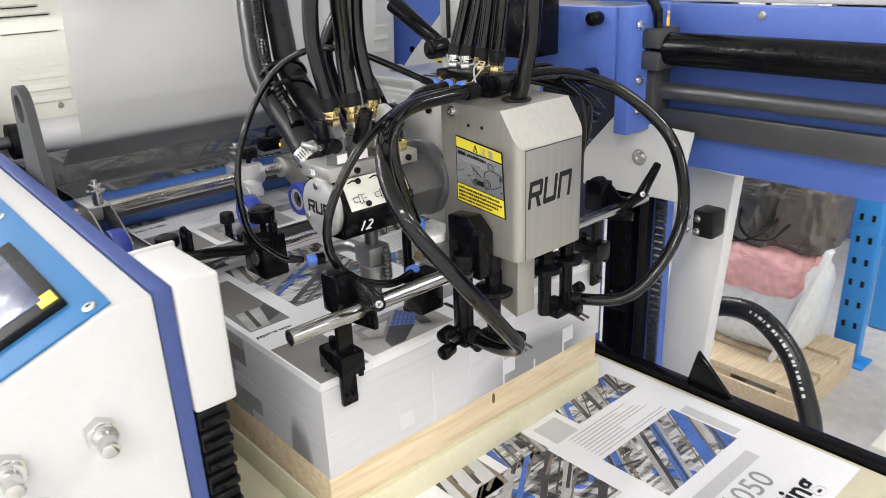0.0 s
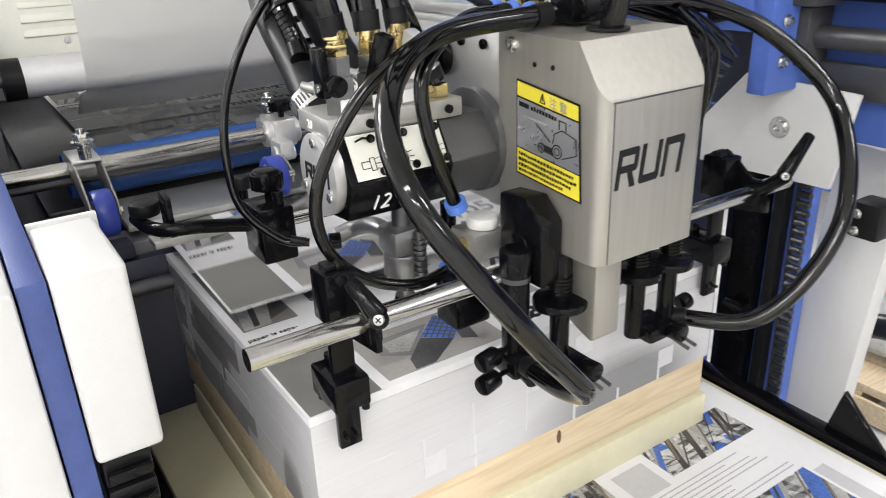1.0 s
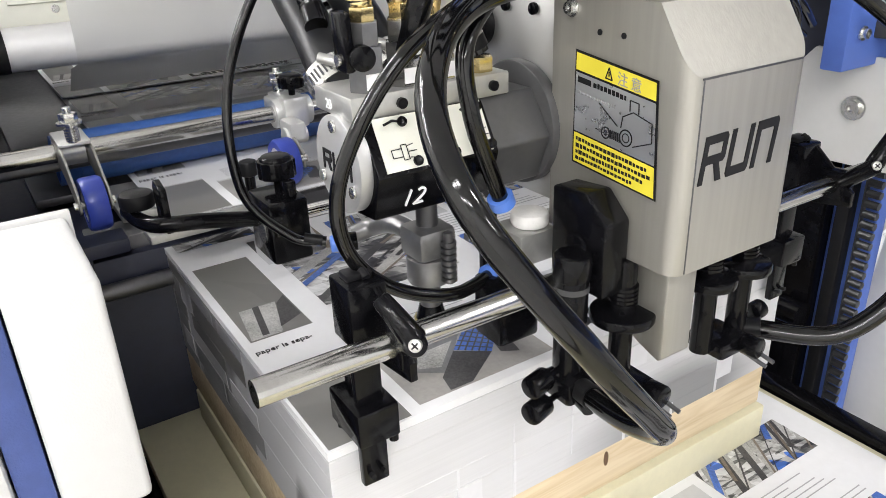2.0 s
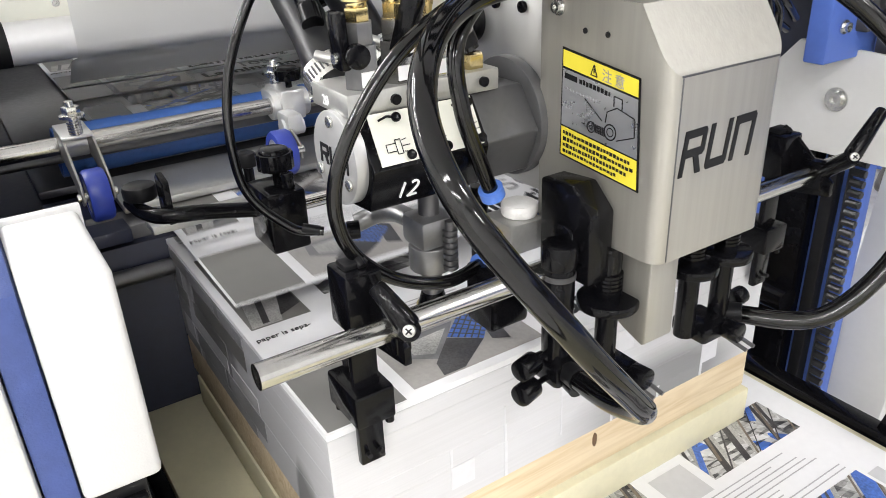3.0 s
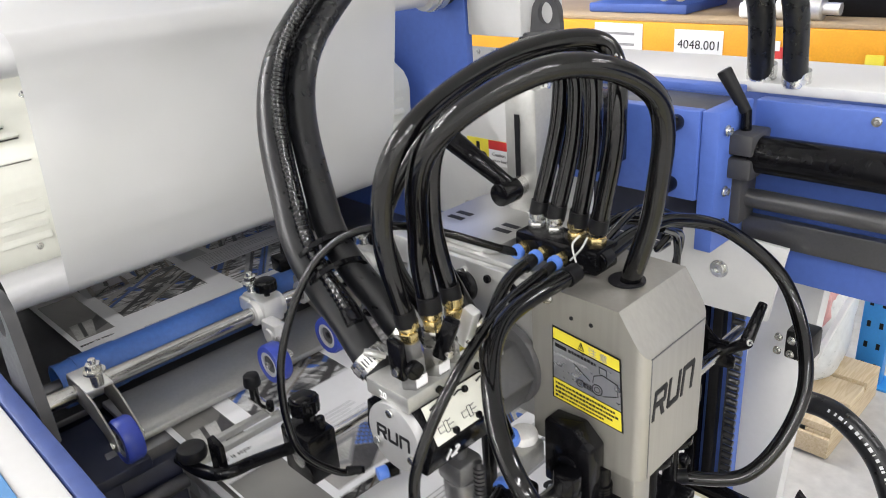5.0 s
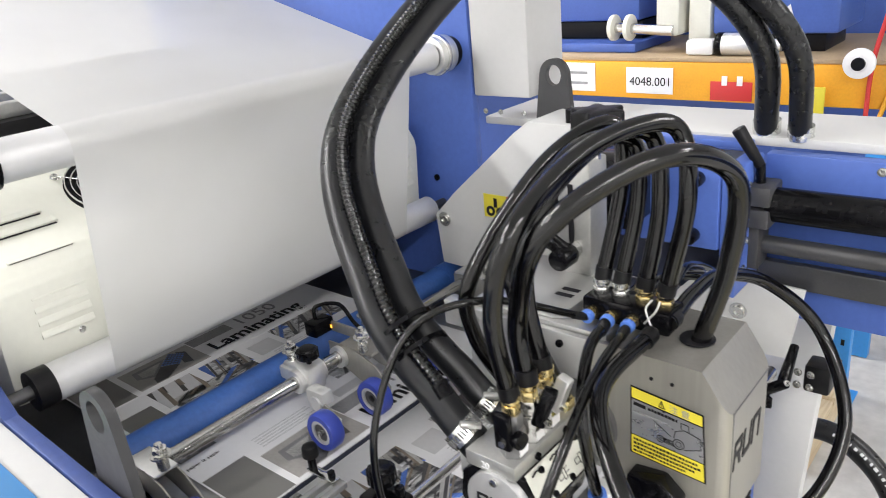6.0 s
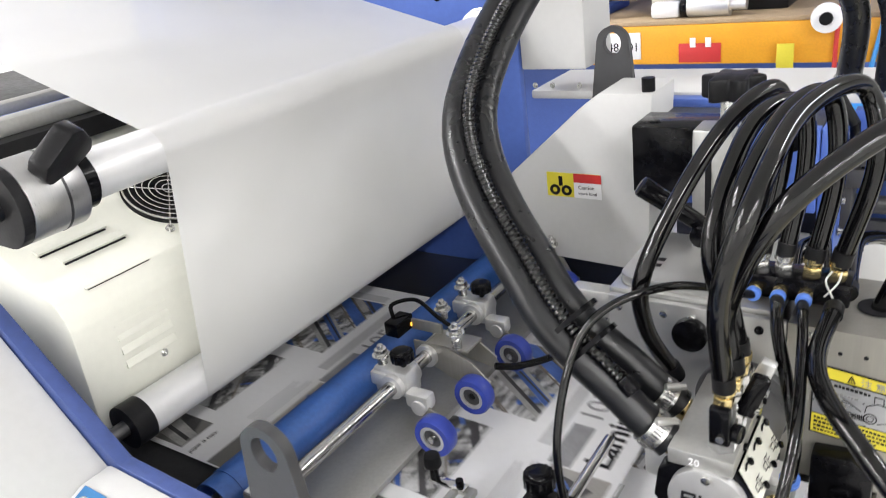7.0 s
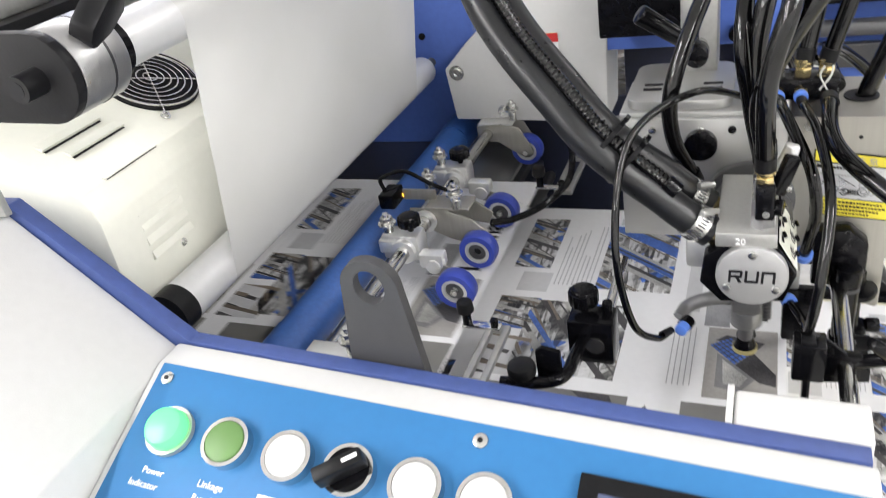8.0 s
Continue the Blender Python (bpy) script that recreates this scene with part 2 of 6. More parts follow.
K, G1, G2, G3, G4 = (0.02, 0.02, 0.025), (0.10, 0.10, 0.10), (0.30, 0.295, 0.285), (0.55, 0.55, 0.545), (0.75, 0.75, 0.75)
TONES = [(0, K), (0.46, K), (0.58, G1), (0.68, G2), (0.80, G3), (0.95, G4)]
PHOTO_GREY = photo_material("photo_grey_parts", TONES, 24, (1, 1, 1), 7.7, 0.6, tint_at=0.64)
FLATS = [(0, (0.13, 0.128, 0.125)), (0.6, (0.19, 0.185, 0.175)), (1.0, (0.26, 0.255, 0.24))]
PHOTO_FLAT = photo_material("photo_grey_floor", FLATS, 5, (1, 1, 1), 5.0, fine=0.03, tint_at=2.0)


def film_material():
    m = bpy.data.materials.new("laminating_film")
    m.use_nodes = True
    n, l = m.node_tree.nodes, m.node_tree.links
    b = n["Principled BSDF"]
    b.inputs["Base Color"].default_value = (0.68, 0.68, 0.67, 1)
    # broad noise in the base colour paints the film's mottled highlights
    co, nz, mr, hs = n.new("ShaderNodeTexCoord"), n.new("ShaderNodeTexNoise"), n.new("ShaderNodeMapRange"), n.new("ShaderNodeHueSaturation")
    nz.inputs["Scale"].default_value, nz.inputs["Detail"].default_value = 5.0, 4
    l.new(co.outputs["Object"], nz.inputs["Vector"])
    mr.inputs[1].default_value, mr.inputs[2].default_value, mr.inputs[3].default_value, mr.inputs[4].default_value = 0.3, 0.7, 0.93, 1.05
    l.new(nz.outputs[0], mr.inputs[0]), l.new(mr.outputs[0], hs.inputs["Value"])
    hs.inputs["Color"].default_value = (0.63, 0.63, 0.625, 1)
    l.new(hs.outputs[0], b.inputs["Base Color"])
    b.inputs["Roughness"].default_value = 0.6
    b.inputs["Specular IOR Level"].default_value = 0.2
    tl, tr, mx, mx2 = n.new("ShaderNodeBsdfTranslucent"), n.new("ShaderNodeBsdfTransparent"), n.new("ShaderNodeMixShader"), n.new("ShaderNodeMixShader")
    tl.inputs[0].default_value = (0.8, 0.8, 0.78, 1)
    mx.inputs[0].default_value, mx2.inputs[0].default_value = 0.25, 0.12
    l.new(b.outputs[0], mx.inputs[1]), l.new(tl.outputs[0], mx.inputs[2])
    l.new(mx.outputs[0], mx2.inputs[1]), l.new(tr.outputs[0], mx2.inputs[2])
    l.new(mx2.outputs[0], n["Material Output"].inputs[0])
    return m


FILM = film_material()


# ---- mesh helpers ----
def origin(ob):
    p = Vector((0, 0, 0))
    while ob:
        p += ob.location
        ob = ob.parent
    return p


def thing(name, at, label, category, group="", kind=""):
    ob = new(name)
    ob.location = metres(at)
    ob.empty_display_size = 0.02
    return tagged(ob, label, category, group, kind)


def part(name, bm, mat, parent=None, label="", smooth=True):
    """Links a bmesh given in world places as one mesh object under a thing or a part."""
    me = bpy.data.meshes.new(name)
    bmesh.ops.translate(bm, verts=bm.verts, vec=(0, 0, 0.35))
    bmesh.ops.scale(bm, verts=bm.verts, vec=(U, U, U))
    if parent:
        bmesh.ops.translate(bm, verts=bm.verts, vec=-origin(parent))
    if smooth:
        for f in bm.faces:
            f.smooth = True
        for e in bm.edges:
            if len(e.link_faces) == 2 and e.calc_face_angle(0) > 0.6:
                e.smooth = False
    bm.to_mesh(me)
    bm.free()
    me.materials.append(mat)
    ob = new(name, me)
    if parent:
        ob.parent = parent
    return tagged(ob, label)


def single(name, bm, mat, label, category, group="", kind=""):
    """A thing that is one mesh."""
    ob = part(name, bm, mat)
    return tagged(ob, label, category, group, kind)


def box(x0, x1, y0, y1, z0, z1, bevel=0.002, bm=None, seg=2, rot=None):
    b2 = bmesh.new()
    bmesh.ops.create_cube(b2, size=1)
    c = Vector(((x0 + x1) / 2, (y0 + y1) / 2, (z0 + z1) / 2))
    bmesh.ops.scale(b2, vec=(abs(x1 - x0), abs(y1 - y0), abs(z1 - z0)), verts=b2.verts)
    if bevel:
        bmesh.ops.bevel(b2, geom=b2.edges[:], offset=bevel, segments=seg, affect="EDGES", profile=0.5)
    if rot:
        bmesh.ops.transform(b2, matrix=rot.to_4x4(), verts=b2.verts)
    bmesh.ops.translate(b2, vec=c, verts=b2.verts)
    return join(bm, b2)


def join(bm, b2):
    if bm is None:
        return b2
    me = bpy.data.meshes.new("tmp")
    b2.to_mesh(me)
    b2.free()
    bm.from_mesh(me)
    bpy.data.meshes.remove(me)
    return bm


def rod(p0, p1, r, bm=None, seg=24, r2=None, bevel=0.0):
    p0, p1 = Vector(p0), Vector(p1)
    d = p1 - p0
    b2 = bmesh.new()
    bmesh.ops.create_cone(b2, cap_ends=True, segments=seg, radius1=r, radius2=r if r2 is None else r2, depth=d.length)
    if bevel:
        rim = [e for e in b2.edges if len(e.link_faces) == 2 and min(len(f.verts) for f in e.link_faces) == 4 and max(len(f.verts) for f in e.link_faces) > 4]
        bmesh.ops.bevel(b2, geom=rim, offset=bevel, segments=2, affect="EDGES", profile=0.5)
    bmesh.ops.transform(b2, matrix=Matrix.Translation((p0 + p1) / 2) @ d.to_track_quat("Z", "Y").to_matrix().to_4x4(), verts=b2.verts)
    return join(bm, b2)


def ring(p0, p1, r, hole, bm=None, seg=32):
    """A tube with a hole along its axis."""
    p0, p1 = Vector(p0), Vector(p1)
    d = p1 - p0
    b2 = bmesh.new()
    loops = []
    for rr, z in ((r, 0), (r, 1), (hole, 1), (hole, 0)):
        loops.append([b2.verts.new((rr * math.cos(2 * math.pi * i / seg), rr * math.sin(2 * math.pi * i / seg), z * d.length)) for i in range(seg)])
    for k in range(4):
        a, b = loops[k], loops[(k + 1) % 4]
        for i in range(seg):
            b2.faces.new((a[i], a[(i + 1) % seg], b[(i + 1) % seg], b[i]))
    bmesh.ops.recalc_face_normals(b2, faces=b2.faces)
    bmesh.ops.transform(b2, matrix=Matrix.Translation(p0) @ d.to_track_quat("Z", "Y").to_matrix().to_4x4(), verts=b2.verts)
    return join(bm, b2)


def prism(points, axis, a, b, bevel=0.0, bm=None):
    """A polygon drawn in the plane across the axis ('y': (x, z), 'x': (y, z), 'z': (x, y)), run from a to b."""
    b2 = bmesh.new()

    def at(p, d):
        return {"y": (p[0], d, p[1]), "x": (d, p[0], p[1]), "z": (p[0], p[1], d)}[axis]
    f = b2.faces.new([b2.verts.new(at(p, a)) for p in points])
    e = bmesh.ops.extrude_face_region(b2, geom=[f])
    v = [g for g in e["geom"] if isinstance(g, bmesh.types.BMVert)]
    bmesh.ops.translate(b2, verts=v, vec=Vector(at((0, 0), b)) - Vector(at((0, 0), a)))
    bmesh.ops.recalc_face_normals(b2, faces=b2.faces)
    if bevel:
        bmesh.ops.bevel(b2, geom=b2.edges[:], offset=bevel, segments=2, affect="EDGES", profile=0.5)
    return join(bm, b2)


def rounded_plate(x0, x1, y0, y1, z0, z1, r):
    """A level plate with rounded corners."""
    pts = []
    for cx, cy, a in ((x1 - r, y1 - r, 0), (x0 + r, y1 - r, 90), (x0 + r, y0 + r, 180), (x1 - r, y0 + r, 270)):
        pts += [(cx + r * math.cos(radians(a + 15 * k)), cy + r * math.sin(radians(a + 15 * k))) for k in range(7)]
    return prism(pts, "z", z0, z1, 0.0015)


def smooth_line(points, n=10):
    """Catmull-Rom line through the points."""
    p = [Vector(q) for q in points]
    p = [2 * p[0] - p[1]] + p + [2 * p[-1] - p[-2]]
    out = []
    for i in range(1, len(p) - 2):
        for k in range(n):
            t = k / n
            out.append(0.5 * (2 * p[i] + (p[i + 1] - p[i - 1]) * t + (2 * p[i - 1] - 5 * p[i] + 4 * p[i + 1] - p[i + 2]) * t * t + (3 * p[i] - p[i - 1] - 3 * p[i + 1] + p[i + 2]) * t ** 3))
    return out + [p[-2]]


def sweep(points, r, bm=None, seg=14, n=10, ribs=0.0, pitch=0.004, offset=None):
    """A round tube along a smooth line; ribs: the height of rings round it; offset: (distance, angle) from the line."""
    line = smooth_line(points, n)
    if ribs:
        fine, acc = [line[0]], 0
        for a, b in zip(line, line[1:]):
            k = max(1, int((b - a).length / (pitch / 2)))
            fine += [a.lerp(b, (j + 1) / k) for j in range(k)]
        line = fine
    b2 = bmesh.new()
    t0 = (line[1] - line[0]).normalized()
    side = t0.orthogonal().normalized()
    loops = []
    for i, c in enumerate(line):
        t = (line[min(i + 1, len(line) - 1)] - line[max(i - 1, 0)]).normalized()
        side = (side - t * side.dot(t)).normalized()
        up = t.cross(side)
        rr = r + (ribs if i % 2 else 0)
        o = c if not offset else c + offset[0] * (math.cos(offset[1]) * side + math.sin(offset[1]) * up)
        loops.append([b2.verts.new(o + rr * (math.cos(2 * math.pi * k / seg) * side + math.sin(2 * math.pi * k / seg) * up)) for k in range(seg)])
    for a, b in zip(loops, loops[1:]):
        for k in range(seg):
            b2.faces.new((a[k], a[(k + 1) % seg], b[(k + 1) % seg], b[k]))
    b2.faces.new(loops[0][::-1]), b2.faces.new(loops[-1])
    bmesh.ops.recalc_face_normals(b2, faces=b2.faces)
    return join(bm, b2)


def quad(corners, bm=None, thick=0.0004):
    b2 = bmesh.new()
    f = b2.faces.new([b2.verts.new(c) for c in corners])
    b2.normal_update()
    e = bmesh.ops.extrude_face_region(b2, geom=[f])
    bmesh.ops.translate(b2, verts=[g for g in e["geom"] if isinstance(g, bmesh.types.BMVert)], vec=f.normal * thick)
    bmesh.ops.recalc_face_normals(b2, faces=b2.faces)
    return join(bm, b2)


def lettering(text, size, m, thick=0.0003, bold=0.0):
    """Words as a mesh, at the pose m: reading along its x, upright along its y."""
    cu = bpy.data.curves.new("letters", "FONT")
    cu.body, cu.size, cu.extrude, cu.offset, cu.resolution_u = text, size, thick, bold, 3
    ob = bpy.data.objects.new("letters", cu)
    me = bpy.data.meshes.new_from_object(ob)
    bpy.data.objects.remove(ob)
    b2 = bmesh.new()
    b2.from_mesh(me)
    bpy.data.meshes.remove(me)
    bmesh.ops.transform(b2, matrix=m, verts=b2.verts)
    return b2


def bolt(p, d, r, h, parent, mat=None, washer=True):
    """A socket screw with its washer standing on p along d."""
    p, d = Vector(p), Vector(d).normalized()
    bm = ring(p + d * h * 0.25, p + d * h, r, r * 0.5, seg=14)
    rod(p + d * h * 0.24, p + d * h * 0.5, r * 0.6, bm, 10)
    if washer:
        rod(p, p + d * h * 0.25, r * 1.5, bm, 18)
    return part("screw", bm, mat or ZINC, parent)


# ---- the hall ----
def hall():
    single("floor", box(-6, 5, -5, 8, -0.45, -0.35, 0), CONCRETE, "grey concrete workshop floor, worn", "floor", kind="structure")
    single("wall_far", box(-6, 5, 8, 8.2, -0.35, 4.0, 0), HALL, "pale painted workshop wall", "wall", kind="structure")
    single("wall_back", box(-6, 5, -5.2, -5, -0.35, 4.0, 0), HALL, "pale painted workshop wall", "wall", kind="structure")
    single("wall_west", box(-6.2, -6, -5, 8, -0.35, 4.0, 0), HALL, "pale painted workshop wall", "wall", kind="structure")
    single("wall_east", box(5, 5.2, -5, 8, -0.35, 4.0, 0), HALL, "pale painted workshop wall", "wall", kind="structure")
    single("ceiling", box(-6.2, 5.2, -5.2, 8.2, 4.0, 4.1, 0), HALL, "pale workshop ceiling", "ceiling", kind="structure")
    lamp = None
    for ix, x in enumerate((-4.4, -3.2, 1.8, 3.6)):
        for y in (-4.0, -2.5, -0.9, 3.3):
            if lamp is None:
                lamp = thing("ceiling_lamp", (x, y, 3.9), "long white fluorescent batten lamp, switched on", "lamp", "ceiling lamps")
                part("housing", box(x - 0.09, x + 0.09, y - 0.62, y + 0.62, 3.87, 3.95, 0.01), WHITE, lamp)
                part("tube", rod((x, y - 0.58, 3.84), (x, y + 0.58, 3.84), 0.025), LAMPGLOW, lamp, "glowing white tube")
            else:
                copy_thing(lamp, Matrix.Translation(metres((x, y, 3.9))))
            li = bpy.data.lights.new("tube_light", "AREA")
            li.shape, li.size, li.size_y, li.energy, li.color = "RECTANGLE", 0.12, 0.84, LAMP, (1.0, 0.985, 0.982)
            lo = new("tube_light", li)
            lo.location = metres((x, y, 3.80))


LAMP = 25.6
hall()


# ---- the laminating machine ----
NX0, FY = -2.7, 1.34   # rear end of the machine; inner face of the far frame


def machine():
    m = thing("laminating_machine", (-1.7, 0.8, 0), "blue and white laminating machine with rollers and side frames", "machine")
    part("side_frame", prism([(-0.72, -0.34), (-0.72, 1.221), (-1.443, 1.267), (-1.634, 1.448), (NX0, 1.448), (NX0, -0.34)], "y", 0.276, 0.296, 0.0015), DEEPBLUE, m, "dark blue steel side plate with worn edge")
    part("side_frame", prism([(-1.435, 1.0), (-1.435, 1.50), (-1.435, 2.35), (NX0, 2.35), (NX0, -0.34), (-0.94, -0.34), (-0.94, 1.0)], "y", FY, FY + 0.02, 0.002), BLUE, m, "tall blue steel side plate")
    part("upper_post", box(-1.43, -1.285, FY + 0.002, FY + 0.14, 1.502, 2.35, 0.004), WHITE, m, "white column cover")
    part("upper_ledge", box(-1.43, 0.9, FY + 0.035, FY + 0.24, 1.432, 1.450, 0.004), WHITE, m, "long white ledge")
    for x, z in ((-1.52, 1.56), (-1.56, 1.30), (-1.50, 1.22), (-1.62, 1.66)):
        part("bolt_hole", rod((x, FY - 0.003, z), (x, FY + 0.005, z), 0.008, seg=14), BLACK, m)
    for x in (-1.40, -1.36, -1.30):
        bolt((x, FY, 1.47), (0, -1, 0), 0.004, 0.003, m)
    # rear cover with louvres and fan
    cov = part("rear_cover", prism([(-1.592, 1.20), (-1.580, 1.385), (-1.584, 1.403), (-1.597, 1.4225), (-1.706, 1.489), (-1.86, 1.582), (NX0 + 0.3, 1.582), (NX0 + 0.3, 1.20)], "y", 0.34, 1.30, 0.004), CREAM, m, "cream sheet metal cover with louvres")
    sl = Vector((-0.857, 0, 0.5145))     # up the slope
    up = Vector((0.5145, 0, 0.857))      # out of it

    def on_cover(y, s, h=0.0):
        return Vector((-1.578, y, 1.412)) + sl * s + up * h
    for y0, y1, s in ((0.376, 0.482, 0.107), (0.393, 0.494, 0.078), (0.388, 0.491, 0.022)):
        fine = 0.4 if s < 0.05 else 1.0
        b2 = bmesh.new()
        v = [b2.verts.new(on_cover(y, s + d * fine, h * fine)) for y in (y0, y1) for d, h in ((0, 0.0004), (0, 0.0045), (0.002, 0.005), (0.016, 0.0004))]
        for k in range(4):
            b2.faces.new((v[k], v[(k + 1) % 4], v[4 + (k + 1) % 4], v[4 + k]))
        b2.faces.new(v[:4][::-1]), b2.faces.new(v[4:])
        bmesh.ops.recalc_face_normals(b2, faces=b2.faces)
        part("louvre", b2, CREAM, cov)
        part("slot", quad([on_cover(y0 + 0.002, s - 0.0035 * fine, 0.0006), on_cover(y1 - 0.002, s - 0.0035 * fine, 0.0006), on_cover(y1 - 0.002, s + 0.0005, 0.0006), on_cover(y0 + 0.002, s + 0.0005, 0.0006)]), INK, cov)
    for k in range(4):
        z = 1.36 - 0.022 * k
        part("louvre", prism([(-1.583, z + 0.014), (-1.586, z), (-1.5805, z + 0.002)], "y", 0.40, 0.485, 0.0005), CREAM, cov)
    for k in range(3):
        z = 1.36 - 0.03 * k
        part("louvre", prism([(-1.583, z + 0.014), (-1.586, z), (-1.577, z + 0.002)], "y", 1.22, 1.275, 0.0005), CREAM, cov)
    fc, fs = 0.608, 0.122
    part("fan_opening", rod(on_cover(fc, fs, -0.001), on_cover(fc, fs, 0.0025), 0.072, seg=44), BLACKMATT, cov, "dark round fan opening")
    bm = None
    for k in range(1, 8):
        bm = ring(on_cover(fc, fs, 0.007), on_cover(fc, fs, 0.0095), 0.0100 * k + 0.0010, 0.0100 * k - 0.0010, bm, 44)
    for a in range(4):
        rod(on_cover(fc, fs, 0.006), on_cover(fc + 0.085 * math.cos(a * 1.5708 + 0.9), fs + 0.085 * math.sin(a * 1.5708 + 0.9), 0.005), 0.0015, bm, 8)
    part("fan_grille", bm, CHROME, cov, "wire fan grille")
    for a in range(4):
        bolt(on_cover(fc + 0.086 * math.cos(a * 1.5708 + 0.9), fs + 0.086 * math.sin(a * 1.5708 + 0.9), 0.001), up, 0.0048, 0.006, cov)
    for y, z in ((0.462, 1.285), (0.36, 1.24), (1.28, 1.24)):
        bolt((-1.587, y, z), (1, 0, 0), 0.004, 0.004, cov)
    part("base_cover", box(NX0, -1.3, 0.30, FY - 0.003, -0.34, 0.99, 0.003), NAVY, m, "dark navy lower cover")
    # added black sheet: its colour stands for the shade behind the rollers
    part("dark_gap", box(-2.66, -2.62, 0.30, FY - 0.004, 0.99, 1.195, 0.0), BLACKMATT, m, "added black sheet for the shade behind the rollers")
    part("inner_panel", box(-1.45, -0.94, FY - 0.012, FY - 0.003, 0.70, 1.146, 0.002), NAVY, m, "dark inner side face")
    # navy sheet added over the blue side plate, shade put into its colour
    part("inner_panel", box(-1.10, -0.842, FY - 0.012, FY - 0.003, 1.150, 1.282, 0.002), NAVY, m, "dark inner side face")
    # lifting lugs
    for y0, x, z in ((0.300, -1.192, 1.20), (1.352, -1.232, 1.40)):
        pts = [(x - 0.052, z), (x + 0.048, z)]
        pts += [(x + 0.033 * math.cos(a), z + 0.15 + 0.033 * math.sin(a)) for a in np.linspace(0.15, math.pi - 0.15, 13)]
        b2 = bmesh.new()
        out = [b2.verts.new((p[0], y0, p[1])) for p in pts]
        hole = [b2.verts.new((x + 0.018 * math.cos(a), y0, z + 0.15 + 0.021 * math.sin(a))) for a in np.linspace(0, 2 * math.pi, 20, endpoint=False)]
        edges = [b2.edges.new((l[i], l[(i + 1) % len(l)])) for l in (out, hole) for i in range(len(l))]
        bmesh.ops.triangle_fill(b2, edges=edges, use_beauty=True)
        faces = b2.faces[:]
        e = bmesh.ops.extrude_face_region(b2, geom=faces)
        bmesh.ops.translate(b2, verts=[g for g in e["geom"] if isinstance(g, bmesh.types.BMVert)], vec=(0, 0.013, 0))
        bmesh.ops.recalc_face_normals(b2, faces=b2.faces)
        part("lifting_lug", b2, GREY, m, "grey steel lifting lug with round hole")
    return m


machine()


def roller(name, x, z, y0, y1, r, mat, label, core=BLACK, group=""):
    t = thing(name, (x, (y0 + y1) / 2, z), label, "roller", group)
    part("barrel", ring((x, y0, z), (x, y1, z), r, r * 0.92, seg=48), mat, t)
    for y, s in ((y0, 1), (y1, -1)):
        part("end_cap", rod((x, y + 0.022 * s, z), (x, y + 0.05 * s, z), r * 0.925, seg=32), core, t)
        part("journal", rod((x, y + 0.03 * s, z), (x, y - 0.06 * s, z), r * 0.36, seg=20), DARKSTEEL, t)
    return t


roller("film_roller", -1.487, 1.597, 0.369, 1.265, 0.030, SILVER, "satin silver film guide roller on two brackets", group="film rollers")
roller("film_roller", -1.548, 1.238, 0.360, 1.285, 0.031, SILVER, "satin silver lower film roller", group="film rollers")
LOW = [o for o in bpy.data.objects if o.name.startswith("film_roller")][-1]
part("end_collar", ring((-1.548, 0.350, 1.238), (-1.548, 0.380, 1.238), 0.0325, 0.012, seg=40), BLACKMATT, LOW, "black end collar")
BLUE_ROLLER = roller("feed_roller", -1.478, 1.087, 0.40, 1.33, 0.037, ROLLERBLUE, "blue rubber-covered feed roller across the table", ROLLERBLUE)
part("sleeve", ring((-1.478, 0.43, 1.087), (-1.478, 0.50, 1.087), 0.0385, 0.035, seg=48), ROLLERBLUE, BLUE_ROLLER)
part("sleeve", ring((-1.478, 1.22, 1.087), (-1.478, 1.30, 1.087), 0.0385, 0.035, seg=48), ROLLERBLUE, BLUE_ROLLER)


RX, RZ = -1.487, 1.597   # axis of the upper film roller


